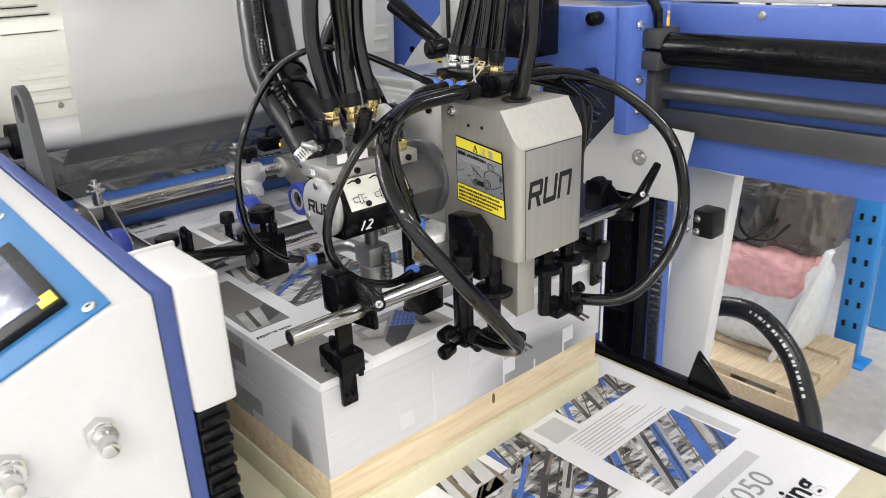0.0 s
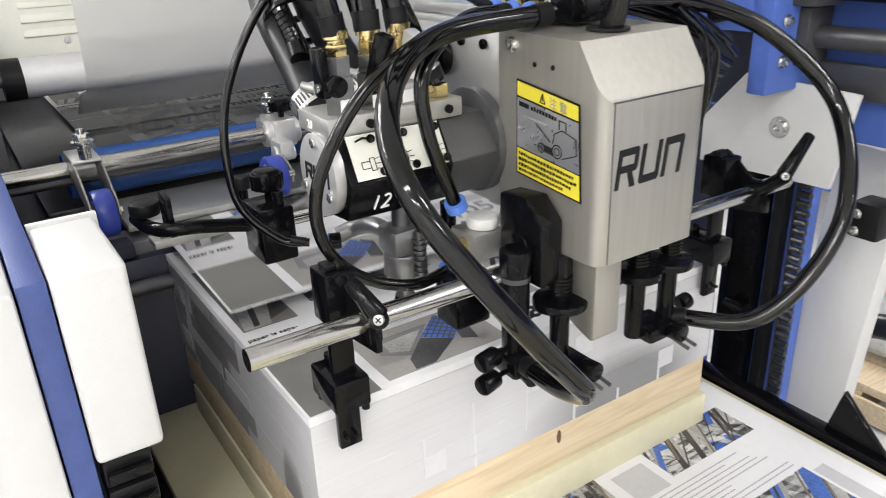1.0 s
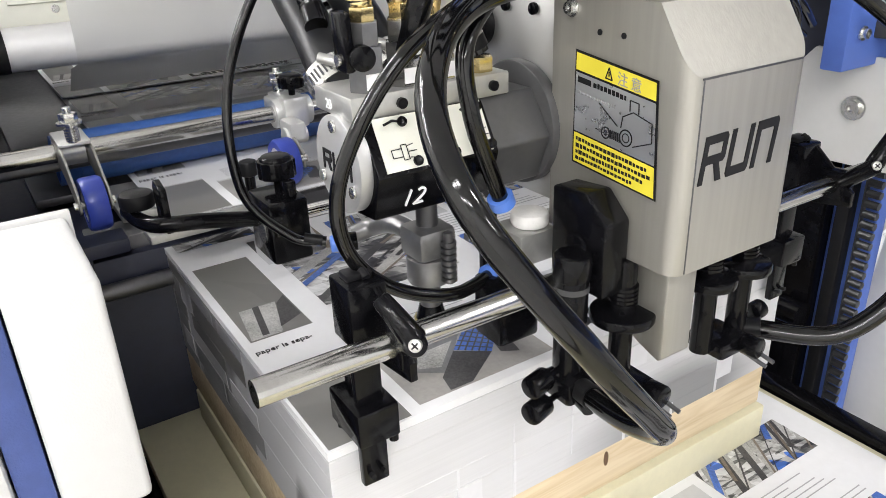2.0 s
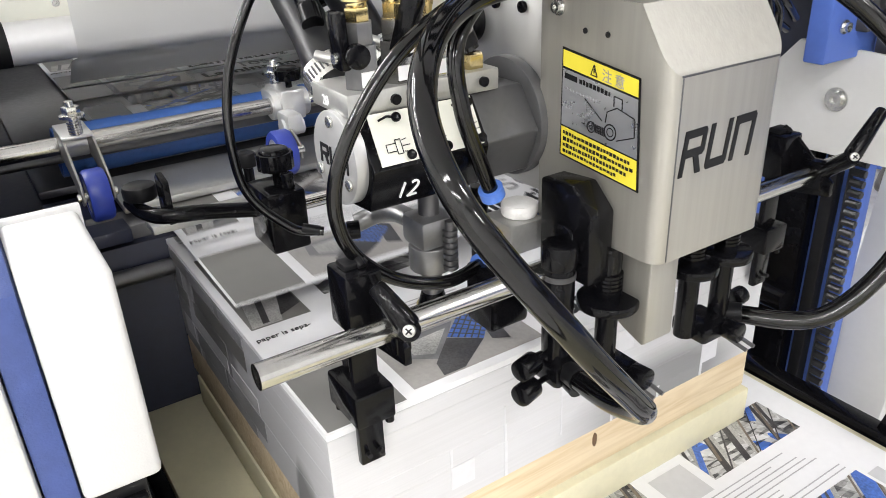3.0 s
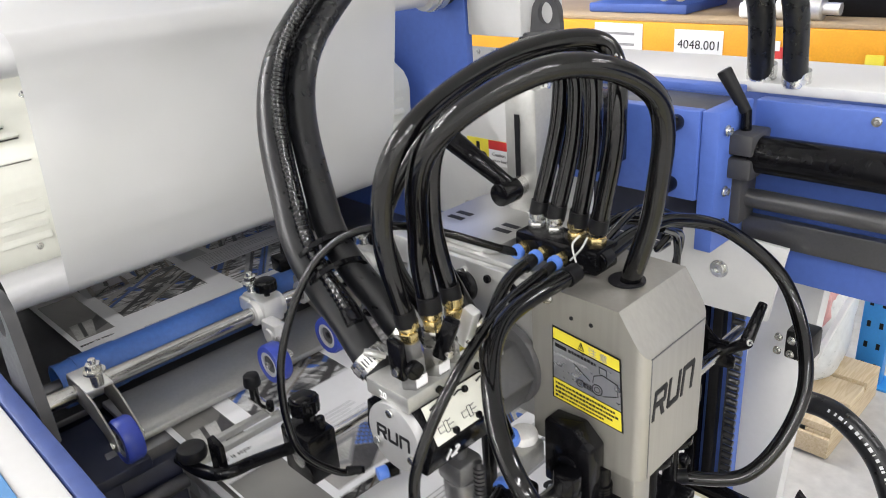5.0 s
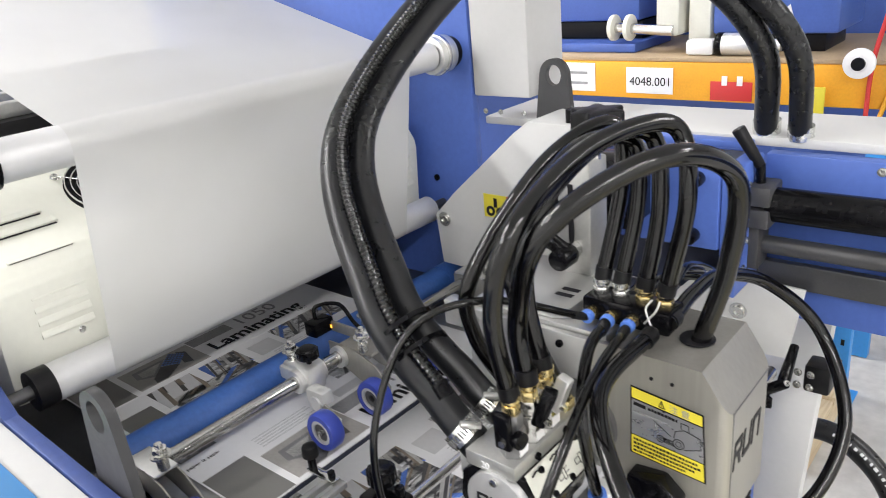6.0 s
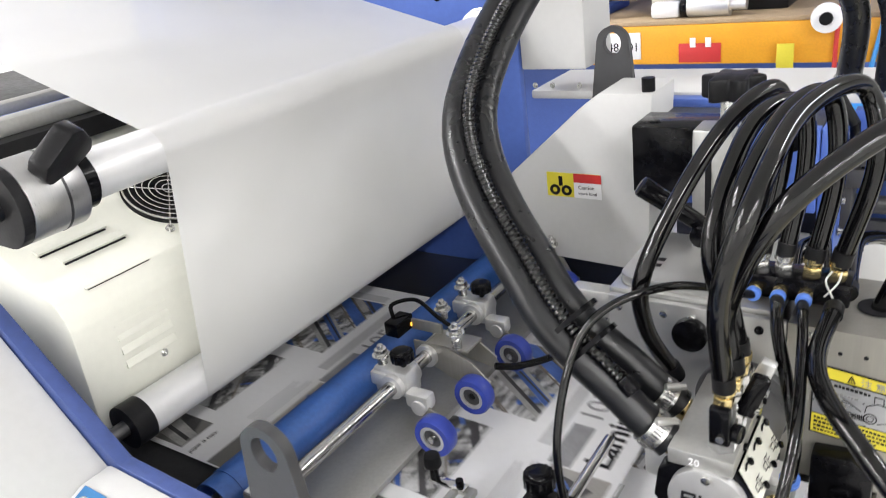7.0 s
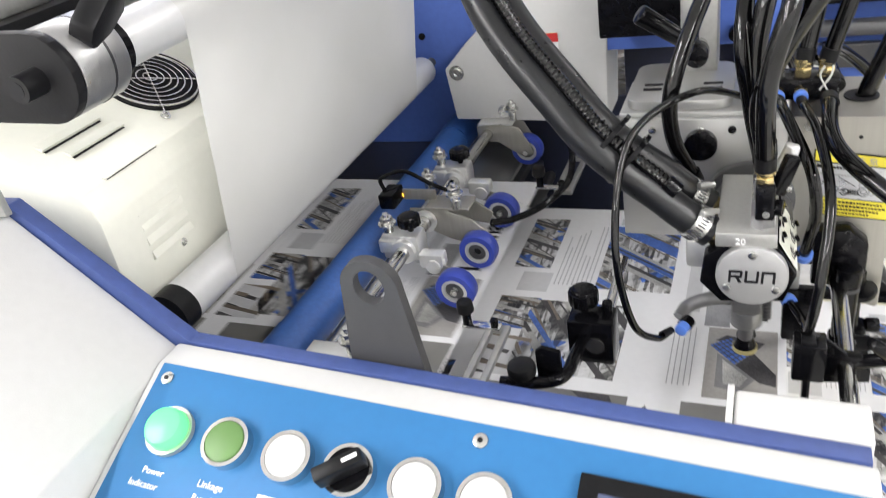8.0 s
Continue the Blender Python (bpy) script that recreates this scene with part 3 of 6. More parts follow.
def roller_bracket():
    t = thing("roller_bracket", (RX, 0.33, RZ), "round steel roller holder with black grip knob and dark end plate", "bracket")
    part("holder", rod((RX, 0.285, RZ), (RX, 0.352, RZ), 0.047, seg=48, bevel=0.002), TURNED, t, "turned steel collar")
    part("collar_groove", ring((RX, 0.326, RZ), (RX, 0.329, RZ), 0.0475, 0.040, seg=48), BLACKSTEEL, t)
    part("neck", rod((RX, 0.352, RZ), (RX, 0.372, RZ), 0.036, seg=32), BLACK, t)
    pts = [(RX + 0.047 * math.cos(a), RZ + 0.047 * math.sin(a)) for a in np.linspace(-math.pi / 2, math.pi / 2, 14)]
    part("end_plate", prism(pts + [(RX - 0.15, RZ + 0.053), (RX - 0.15, RZ - 0.042)], "y", 0.272, 0.2848, 0.001), BLACKMATT, t, "near-black end plate")
    part("support_post", box(-1.660, -1.623, 0.262, 0.2715, 1.44, 1.66, 0.002), PLATE, t, "grey steel support post")
    part("latch", rod((-1.565, 0.30, 1.645), (-1.635, 0.315, 1.71), 0.008, r2=0.013, seg=14, bevel=0.003), BLACKMATT, t, "small dark latch lever")
    part("pin", rod((RX, 0.245, RZ), (RX, 0.28, RZ), 0.014, seg=20), BLACKMATT, t)
    part("pin_bore", rod((RX, 0.2445, RZ), (RX, 0.246, RZ), 0.008, seg=16), INK, t)
    bm = rod((-1.475, 0.335, 1.625), (-1.450, 0.335, 1.640), 0.008, seg=12)
    wings = prism([(-0.034, -0.012), (-0.030, -0.020), (0.026, -0.024), (0.034, -0.012), (0.034, 0.014), (0.022, 0.024), (-0.024, 0.020), (-0.034, 0.008)], "x", -0.013, 0.013, 0.004)
    bmesh.ops.transform(wings, matrix=Matrix.Translation((-1.446, 0.335, 1.640)) @ Euler((0.75, 0.55, 0.25)).to_matrix().to_4x4(), verts=wings.verts)
    bm = join(bm, wings)
    part("grip_knob", bm, BLACKMATT, t, "black plastic grip knob")
    return t


roller_bracket()


def far_roller_holder():
    t = thing("roller_holder", (RX, 1.30, RZ), "ribbed steel roller holder on the blue side plate", "bracket")
    part("holder", rod((RX, 1.27, RZ), (RX, 1.32, RZ), 0.040, seg=36, bevel=0.002), ALU, t)
    part("holder_rib", rod((RX, 1.285, RZ), (RX, 1.295, RZ), 0.044, seg=36, bevel=0.002), ZINC, t)
    part("flange", rod((RX, 1.32, RZ), (RX, 1.341, RZ), 0.034, seg=24), BLACKMATT, t)


far_roller_holder()


def film():
    t = thing("laminating_film", (-1.5, 0.85, 1.4), "milky laminating film running down between two rollers", "film")
    y0, y1 = 0.468, 1.170
    cu, cl, ru, rl = (RX, RZ), (-1.548, 1.238), 0.0305, 0.0315
    line = [(-2.45, 1.93), (-2.0, 1.778)]
    line += [(cu[0] + ru * math.cos(a), cu[1] + ru * math.sin(a)) for a in np.linspace(1.87, -0.27, 12)]
    line += [(cl[0] + rl * math.cos(a), cl[1] + rl * math.sin(a)) for a in np.linspace(-0.27, -1.5, 8)]
    line += [(-1.62, 1.19), (-1.70, 1.14)]
    b2 = bmesh.new()
    ys = np.linspace(y0, y1, 14)
    rows = [[b2.verts.new((x, y, z)) for y in ys] for x, z in line]
    for a, b in zip(rows, rows[1:]):
        for k in range(len(ys) - 1):
            b2.faces.new((a[k], a[k + 1], b[k + 1], b[k]))
    part("web", b2, FILM, t, "translucent milky plastic film")
    part("supply_roll", rod((-2.50, 0.46, 2.02), (-2.50, 1.24, 2.02), 0.13, seg=48), FILM, t, "roll of film")
    part("supply_shaft", rod((-2.50, 0.30, 2.02), (-2.50, FY, 2.02), 0.03, seg=24), DARKSTEEL, t)


film()


def rear_deck():
    """The dark machine top with rails seen beyond the film."""
    t = thing("rear_deck", (-2.1, 0.4, 1.5), "dark machine deck with grey guide rails behind the film", "machine deck")
    part("deck", box(-2.68, -1.80, 0.30, FY - 0.003, 1.57, 1.60, 0.002), BLACKMATT, t)
    for x in (-1.86, -2.02):
        part("rail", box(x - 0.02, x + 0.02, 0.30, 1.3, 1.60, 1.625, 0.003), PLATE, t)
    part("channel", box(-1.98, -1.90, 0.32, 1.3, 1.601, 1.61, 0.002), BLUE, t)


rear_deck()


# ---- operator's console ----
flat_part = part


def console():
    def part(name, bm, mat, parent=None, label=""):
        """A part whose upper side climbs with the side plate."""
        for v in bm.verts:
            if v.co.z > 0.5:
                v.co.z += 0.0636 * (-0.72 - max(v.co.x, -1.46))
        return flat_part(name, bm, mat, parent, label)
    t = thing("control_console", (-1.1, 0.12, 0.25), "white operator console with sky blue button panel", "console")
    part("body", prism([(0.2745, 1.220), (0.234, 1.220), (-0.06, 1.105), (-0.06, -0.34), (0.2745, -0.34)], "x", -0.715, -1.458, 0.004), WHITE, t)
    part("cheek", prism([(-1.460, 1.210), (-1.640, 1.393), (-2.4, 1.393), (-2.4, -0.34), (-1.460, -0.34)], "y", -0.06, 0.2745, 0.003), WHITE, t, "white raised side cover")
    a = math.atan2(0.115, 0.294)
    u = Vector((0, -math.cos(a), -math.sin(a)))
    nrm = Vector((0, -math.sin(a), math.cos(a)))
    o = Vector((0, 0.234, 1.220))

    def at(x, d, h=0.0):
        return Vector((x, 0, 0)) + o + u * d + nrm * h
    rot = Euler((a, 0, 0)).to_matrix()
    def on_panel(b, d, h):
        bmesh.ops.transform(b, matrix=Matrix.Translation(at(0, d, h)) @ rot.to_4x4(), verts=b.verts)
        return b
    part("panel", on_panel(box(-1.446, -0.722, -0.115, 0.115, -0.0015, 0.0015, 0.001), 0.113, 0.0025), PANELBLUE, t, "sky blue control panel plate")
    for x in (-1.431, -1.058, -0.735):
        bm = rod(at(x, 0.016, 0.003), at(x, 0.016, 0.0065), 0.008, seg=18, bevel=0.002)
        s = part("panel_screw", bm, ZINC, t, "cross-head screw")
        part("slot", rod(at(x, 0.016, 0.0066), at(x, 0.016, 0.0069), 0.003, seg=6), INK, s)
    kinds = ("lamp", "green", "white", "switch", "white", "white")
    for x, k in zip((-1.393, -1.318, -1.245, -1.176, -1.106, -1.038), kinds):
        d = 0.074
        if k == "lamp":
            b = part("indicator_lamp", ring(at(x, d, 0.004), at(x, d, 0.010), 0.0275, 0.0235), PLATE, t, "round power indicator")
            part("lens", rod(at(x, d, 0.006), at(x, d, 0.024), 0.0240, r2=0.0215, seg=36, bevel=0.005), GREENLAMP, b, "lit green lens")
            continue
        name = "selector_switch" if k == "switch" else "push_button"
        b = part(name, ring(at(x, d, 0.004), at(x, d, 0.016), 0.0265, 0.0225, seg=40), CHROME, t, "chrome-ringed control")
        if k == "switch":
            part("dial", rod(at(x, d, 0.004), at(x, d, 0.015), 0.0222, seg=36), BLACK, b)
            h = box(-0.030, 0.022, -0.008, 0.008, -0.010, 0.010, 0.003)
            hm = Matrix.Translation(at(x, d, 0.025)) @ rot.to_4x4() @ Matrix.Rotation(radians(38), 4, "Z")
            bmesh.ops.transform(h, matrix=hm, verts=h.verts)
            part("handle", h, BLACKMATT, b, "black turn handle")
            mk = box(0.002, 0.018, -0.002, 0.002, 0.0098, 0.0106, 0)
            bmesh.ops.transform(mk, matrix=hm, verts=mk.verts)
            part("pointer", mk, PAPER, b)
        else:
            part("cap", rod(at(x, d, 0.004), at(x, d, 0.018), 0.0222, seg=36, bevel=0.003), GREEN if k == "green" else WHITE, b, "green cap" if k == "green" else "white cap")
    for x, words in ((-1.393, ("Power", "Indicator")), (-1.318, ("Linkage", "Running"))):
        for i, w in enumerate(words):
            m = Matrix.Translation(at(x - 0.0050 * len(w) * 0.5, 0.121 + 0.0145 * i, 0.0045)) @ rot.to_4x4()
            part("caption", lettering(w, 0.0102, m), PAPER, t, "white printed caption")
    for x in (-1.245, -1.176, -1.106, -1.038):
        part("caption_bar", on_panel(box(x - 0.02, x + 0.02, -0.004, 0.004, -0.0003, 0.0003, 0), 0.118, 0.0046), PAPER, t)
    # touch screen
    for nm, x0, x1, d0, d1, h, mt in (("screen_frame", -0.958, -0.765, 0.028, 0.175, 0.010, BLACKMATT), ("screen", -0.940, -0.785, 0.045, 0.158, 0.0112, SCREEN), ("sticker", -0.795, -0.770, 0.032, 0.050, 0.0112, YELLOW)):
        b = box(x0, x1, -(d1 - d0) / 2, (d1 - d0) / 2, -h / 2, h / 2, 0.002 if nm == "screen_frame" else 0.0002)
        bmesh.ops.transform(b, matrix=Matrix.Translation(at(0, (d0 + d1) / 2, h / 2 + 0.003)) @ rot.to_4x4(), verts=b.verts)
        part(nm, b, mt, t, {"screen_frame": "black touch screen frame", "screen": "dim blue-grey display", "sticker": "small yellow sticker"}[nm])
    # adjusting screws on the end face
    for y, z in ((0.195, 1.094), (0.108, 1.094)):
        b = part("adjusting_screw", rod((-0.7155, y, z), (-0.703, y, z), 0.017, seg=6, bevel=0.001), CHROME, t, "chrome hexagon adjusting screw")
        part("stem", rod((-0.704, y, z), (-0.678, y - 0.002, z - 0.004), 0.0095, seg=18, bevel=0.002), CHROME, b)
        part("collar", rod((-0.703, y, z), (-0.697, y, z), 0.0135, seg=20), CHROME, b)
    part("round_cover", ring((-0.7155, 0.11, 1.01), (-0.70, 0.11, 1.01), 0.042, 0.036, seg=40), CHROME, t, "round chrome rim")
    return t


console()


def feeder_frame():
    t = thing("cover_box", (-0.77, 0.32, 1.06), "white sheet metal cover box beside the blue side plate", "cover")
    part("shell", box(-0.835, -0.716, 0.2975, 0.349, 1.062, 1.224, 0.005, seg=3), WHITE, t)
    part("back_flange", box(-0.842, -0.8355, 0.2975, 0.352, 1.058, 1.226, 0.001), WHITE, t)
    for z in (1.09, 1.19):
        bolt((-0.80, 0.349, z), (0, 1, 0), 0.004, 0.004, t)
    c = thing("drag_chain", (-0.80, 0.31, 0.3), "black cable drag chain hanging below the cover box", "cable chain")
    for k in range(16):
        z = 1.045 - 0.03 * k
        part("chain_link", box(-0.765, -0.725, 0.300, 0.338, z - 0.013, z + 0.013, 0.003), BLACKMATT, c)
        part("link_bar", box(-0.724, -0.715, 0.302, 0.336, z - 0.005, z + 0.005, 0.002), BLACK, c)
    s = thing("guide_rail", (-0.85, 0.36, 0.2), "dark steel lifting guide rail", "rail")
    part("rail", box(-0.90, -0.80, 0.298, 0.33, -0.34, 1.06, 0.003), DARKSTEEL, s)
    part("rail_face", box(-1.30, -0.98, 0.297, 0.36, -0.34, 1.00, 0.003), BLACKMATT, s, "dark inner side face")
    part("rail_strip", box(-1.32, -1.29, 0.36, 0.40, -0.34, 1.00, 0.002), NAVY, s)


feeder_frame()


# ---- far side of the feeder ----
def far_side():
    t = thing("feeder_side_beam", (-0.4, 1.4, 0.9), "blue steel side beam with black bar and grey rods", "beam")
    part("beam_plate", box(-0.80, 0.9, FY, FY + 0.03, 1.128, 1.43, 0.003), BLUE, t)
    part("beam_top", box(-1.15, -0.83, FY + 0.003, FY + 0.033, 1.431, 1.445, 0.003), BLUE, t)
    part("corner_plate", box(-0.832, -0.802, 1.222, FY - 0.002, 1.20, 1.432, 0.003), BLUE, t)
    part("inner_plate", box(-1.14, -0.833, 1.217, 1.240, 1.285, 1.432, 0.003), BLUE, t)
    part("inner_top", box(-1.14, -0.833, 1.241, FY + 0.002, 1.418, 1.430, 0.002), DARKSTEEL, t)
    part("lower_bar", box(-0.795, 0.9, FY - 0.02, FY - 0.001, 1.192, 1.240, 0.004), GREYROD, t, "dark steel flat bar")
    part("thin_rod", rod((-0.792, FY - 0.03, 1.275), (0.9, FY - 0.03, 1.275), 0.016, seg=20), GREYROD, t, "ribbed grey rod")
    part("thick_bar", rod((-0.775, FY - 0.045, 1.355), (0.9, FY - 0.045, 1.355), 0.030, seg=32), BLACK, t, "glossy black round bar")
    part("bar_clamp", box(-0.812, -0.765, FY - 0.08, FY - 0.012, 1.318, 1.352, 0.005), GREY, t, "grey split clamp")
    part("bar_clamp", box(-0.812, -0.765, FY - 0.08, FY - 0.012, 1.357, 1.392, 0.005), GREY, t, "grey split clamp")
    b = part("clamp_lever", rod((-0.79, FY - 0.05, 1.392), (-0.792, FY - 0.05, 1.425), 0.008, seg=14), BLACK, t, "black clamping lever")
    part("lever_arm", rod((-0.792, FY - 0.05, 1.42), (-0.83, FY - 0.06, 1.485), 0.009, r2=0.012, seg=14, bevel=0.003), BLACKMATT, b)
    part("rod_block", box(-0.812, -0.785, FY - 0.06, FY - 0.003, 1.235, 1.315, 0.004), GREY, t)
    for x, y, z in ((-0.80, 1.245, 1.40), (-0.80, 1.30, 1.40), (-0.80, 1.25, 1.30), (-0.80, 1.25, 1.245), (-0.80, 1.30, 1.245)):
        bolt((x, y, z), (1, 0, 0), 0.006, 0.008, t)
    for x, z in ((-0.869, 1.412), (-0.875, 1.31)):
        part("black_plug", rod((x, 1.217, z), (x, 1.190, z), 0.013, seg=18, bevel=0.003), BLACK, t)
    for x in (-0.62, -0.30):
        bolt((x, FY, 1.415), (0, -1, 0), 0.005, 0.006, t)
    for x, y in ((-0.82, 1.400), (-0.76, 1.391)):
        n = part("hose_nipple", rod((x, y, 1.448), (x, y, 1.47), 0.013, seg=20), ZINC, t, "zinc hose nipple")
        part("nipple_base", rod((x, y, 1.4502), (x, y, 1.458), 0.021, seg=6, bevel=0.001), ZINC, n)
    # white plate with screw, and posts
    w = thing("white_side_plate", (-0.83, 1.30, 1.05), "white steel plate with chamfered corners and domed screw", "plate")
    part("plate", prism([(-0.955, 1.060), (-0.955, 1.135), (-0.885, 1.213), (-0.706, 1.205), (-0.728, 1.066)], "y", 1.296, 1.304, 0.001), WHITE, w)
    bolt((-0.818, 1.296, 1.141), (0, -1, 0), 0.011, 0.008, w)
    f = thing("lifting_column", (-0.82, 1.38, 0.2), "blue and black lifting column with roller chain", "column")
    part("white_post", prism([(-0.834, -0.34), (-0.834, 0.60), (-0.797, 1.10), (-0.687, 1.093), (-0.722, 0.60), (-0.722, -0.34)], "y", 1.44, 1.48, 0.002), WHITE, f, "white sheet metal post")
    part("blue_post", box(-0.868, -0.800, 1.385, 1.41, -0.34, 1.16, 0.002), BLUE, f)
    part("black_post", box(-0.935, -0.869, 1.36, 1.40, -0.34, 1.16, 0.003), BLACK, f)
    part("black_rail", box(-0.852, -0.832, 1.362, 1.384, -0.34, 1.12, 0.002), BLACKMATT, f)
    for k in range(30):
        z = 1.10 - 0.016 * k
        bm = rod((-0.815, 1.372, z), (-0.795, 1.372, z), 0.006, seg=10)
        box(-0.818, -0.816, 1.366, 1.378, z - 0.009, z + 0.009, 0.0005, bm)
        part("chain_link", bm, BLACKSTEEL, f)
    part("bearing_block", box(-0.70, -0.655, 1.31, 1.358, 1.00, 1.055, 0.006), BLACKMATT, f, "black end block with screws")
    for dz in (0.012, 0.038):
        for dx in (-0.012, 0.01):
            bolt((-0.70 + dx + 0.003, 1.309, 1.0 + dz), (-0.3, -1, 0), 0.005, 0.006, f)
    part("sprocket", rod((-0.90, 1.34, 0.79), (-0.86, 1.34, 0.79), 0.022, seg=18), BLACK, f)
    g = thing("corner_cover", (-1.3, 1.27, 1.13), "white sloping drive cover with yellow caution sticker", "cover")
    part("shell", prism([(-1.452, 1.148), (-1.462, 1.262), (-1.405, 1.318), (-1.240, 1.462), (-1.205, 1.487), (-1.105, 1.487), (-1.118, 1.135)], "y", 1.21, 1.338, 0.004), WHITE, g)
    bolt((-1.435, 1.21, 1.255), (0, -1, 0), 0.011, 0.007, g)
    bolt((-1.34, 1.21, 1.165), (0, -1, 0), 0.009, 0.007, g)
    part("knurled_knob", rod((-1.118, 1.23, 1.488), (-1.118, 1.23, 1.512), 0.012, seg=20), BLACKMATT, g)
    sx0, sx1, sz0, sz1 = -1.322, -1.208, 1.279, 1.329
    s = part("caution_sticker", box(sx0, sx1, 1.2085, 1.2098, sz0, sz1, 0), YELLOW, g, "yellow and red caution sticker")
    part("white_field", box(-1.264, sx1 + 0.001, 1.2078, 1.2084, sz0, sz1 - 0.018, 0), PAPER, s)
    part("red_field", box(-1.264, sx1 + 0.001, 1.2078, 1.2084, sz1 - 0.018, sz1, 0), RED, s)
    for x in (-1.305, -1.28):
        part("symbol", ring((x, 1.2082, 1.293), (x, 1.2072, 1.293), 0.011, 0.005, seg=20), INK, s)
    part("symbol_bar", box(-1.296, -1.288, 1.2072, 1.2082, 1.302, 1.322, 0), INK, s)
    for i, w2 in enumerate(("Caution", "injure hand")):
        part("words", lettering(w2, 0.0105 if i == 0 else 0.0085, Matrix.Translation((-1.255, 1.2075, 1.298 - 0.0115 * i)) @ Matrix.Rotation(math.pi / 2, 4, "X")), INK, s)
    # crank lever and adjusting post
    p = thing("adjusting_post", (-0.91, 0.9, 1.3), "grey steel height post with black star knob", "post")
    part("block", box(-0.940, -0.888, 0.885, 0.935, 1.33, 1.524, 0.004), PLATE, p)
    part("slot", box(-0.922, -0.914, 0.8835, 0.8845, 1.40, 1.49, 0), INK, p)
    part("spindle", rod((-0.90, 0.915, 1.52), (-0.90, 0.915, 1.56), 0.012, seg=18), ZINC, p)
    pts = [(-0.90 + (0.034 + 0.007 * math.cos(6 * a)) * math.cos(a), 0.930 + (0.034 + 0.007 * math.cos(6 * a)) * math.sin(a)) for a in np.linspace(0, 2 * math.pi, 48, endpoint=False)]
    bm = prism(pts, "z", 1.556, 1.586, 0.003)
    part("star_knob", bm, BLACKMATT, p, "black six-lobed star knob")
    part("cross_arm", box(-1.103, -0.941, 1.10, 1.19, 1.345, 1.462, 0.004), BLACK, p, "black cross arm")
    k = part("clamp_lever", rod((-0.914, 0.885, 1.395), (-0.914, 0.855, 1.395), 0.013, seg=20), ZINC, p, "black clamping lever")
    part("lever_arm", rod((-0.914, 0.86, 1.400), (-0.990, 0.828, 1.464), 0.011, r2=0.0145, seg=16, bevel=0.004), BLACK, k)
    part("lever_hub", rod((-0.914, 0.872, 1.393), (-0.914, 0.838, 1.393), 0.016, seg=20, bevel=0.003), BLACK, k)


far_side()


# ---- feed table and wheels ----
def feed_table():
    t = thing("feed_table", (-1.4, 0.85, 0.99), "polished steel feed table between the pile and the rollers", "table")
    part("table_top", box(-1.462, -1.318, 0.45, FY - 0.014, 1.028, 1.040, 0.003), PLATE, t)
    part("side_rest", box(-1.462, -1.285, 0.36, 0.449, 1.000, 1.020, 0.003), NAVY, t)
    part("table_top", box(-2.6, -1.466, 0.36, FY - 0.003, 1.024, 1.037, 0.003), DARKSTEEL, t)
    part("front_lip", prism([(-1.338, 1.027), (-1.318, 1.010), (-1.316, 0.90), (-1.338, 0.90)], "y", 0.40, 1.30, 0.001), DARKSTEEL, t)
    s = thing("wheel_shaft", (-1.375, 0.8, 1.125), "chrome shaft carrying the feed wheel arms", "shaft")
    part("shaft", rod((-1.372, 0.298, 1.126), (-1.372, FY, 1.126), 0.0125, seg=28), SATIN, s)
    part("rear_shaft", rod((-1.405, 0.298, 1.100), (-1.405, FY, 1.100), 0.008, seg=20), DARKSTEEL, s)
    d = thing("drive_shaft", (-1.275, 0.8, 1.018), "steel drive shaft under the feed wheels", "shaft")
    part("shaft", rod((-1.285, 0.36, 0.950), (-1.285, FY, 0.950), 0.012, seg=20), DARKSTEEL, d)


feed_table()


def wheel(parent, x, y, z, r=0.034, w=0.026):
    b = bmesh.new()
    prof = [(r * 0.66, -w / 2), (r * 0.93, -w / 2), (r, -w / 2 + 0.004), (r, w / 2 - 0.004), (r * 0.93, w / 2), (r * 0.66, w / 2)]
    seg = 36
    loops = [[b.verts.new((x + p[0] * math.cos(2 * math.pi * i / seg), y + p[1], z + p[0] * math.sin(2 * math.pi * i / seg))) for i in range(seg)] for p in prof]
    for k in range(len(prof)):
        p, q = loops[k], loops[(k + 1) % len(prof)]
        for i in range(seg):
            b.faces.new((p[i], p[(i + 1) % seg], q[(i + 1) % seg], q[i]))
    bmesh.ops.recalc_face_normals(b, faces=b.faces)
    wh = part("wheel", b, URETHANE, parent, "blue urethane feed wheel")
    part("rim", ring((x, y - w / 2 + 0.001, z), (x, y + w / 2 - 0.001, z), r * 0.655, r * 0.48, seg=32), ALU, wh)
    part("bearing", ring((x, y - w / 2 + 0.004, z), (x, y + w / 2 - 0.004, z), r * 0.47, r * 0.20, seg=28), DARKSTEEL, wh)
    part("hub_hole", rod((x, y - w / 2 + 0.007, z), (x, y + w / 2 - 0.007, z), r * 0.21, seg=16), INK, wh)
    return wh


def nut_post(parent, x, y, z, h=0.035):
    bm = rod((x, y, z), (x, y, z + h), 0.0055, seg=14, bevel=0.001)
    for k in range(5):
        ring((x, y, z + 0.002 + 0.0035 * k), (x, y, z + 0.0042 + 0.0035 * k), 0.0088, 0.005, bm, 16)
    ring((x, y, z + h - 0.021), (x, y, z + h - 0.018), 0.0155, 0.005, bm, 24)
    rod((x, y, z + h - 0.018), (x, y, z + h - 0.007), 0.0112, bm, 6, bevel=0.0008)
    return part("spring_screw", bm, ZINC, parent, "zinc screw with washer and spring")


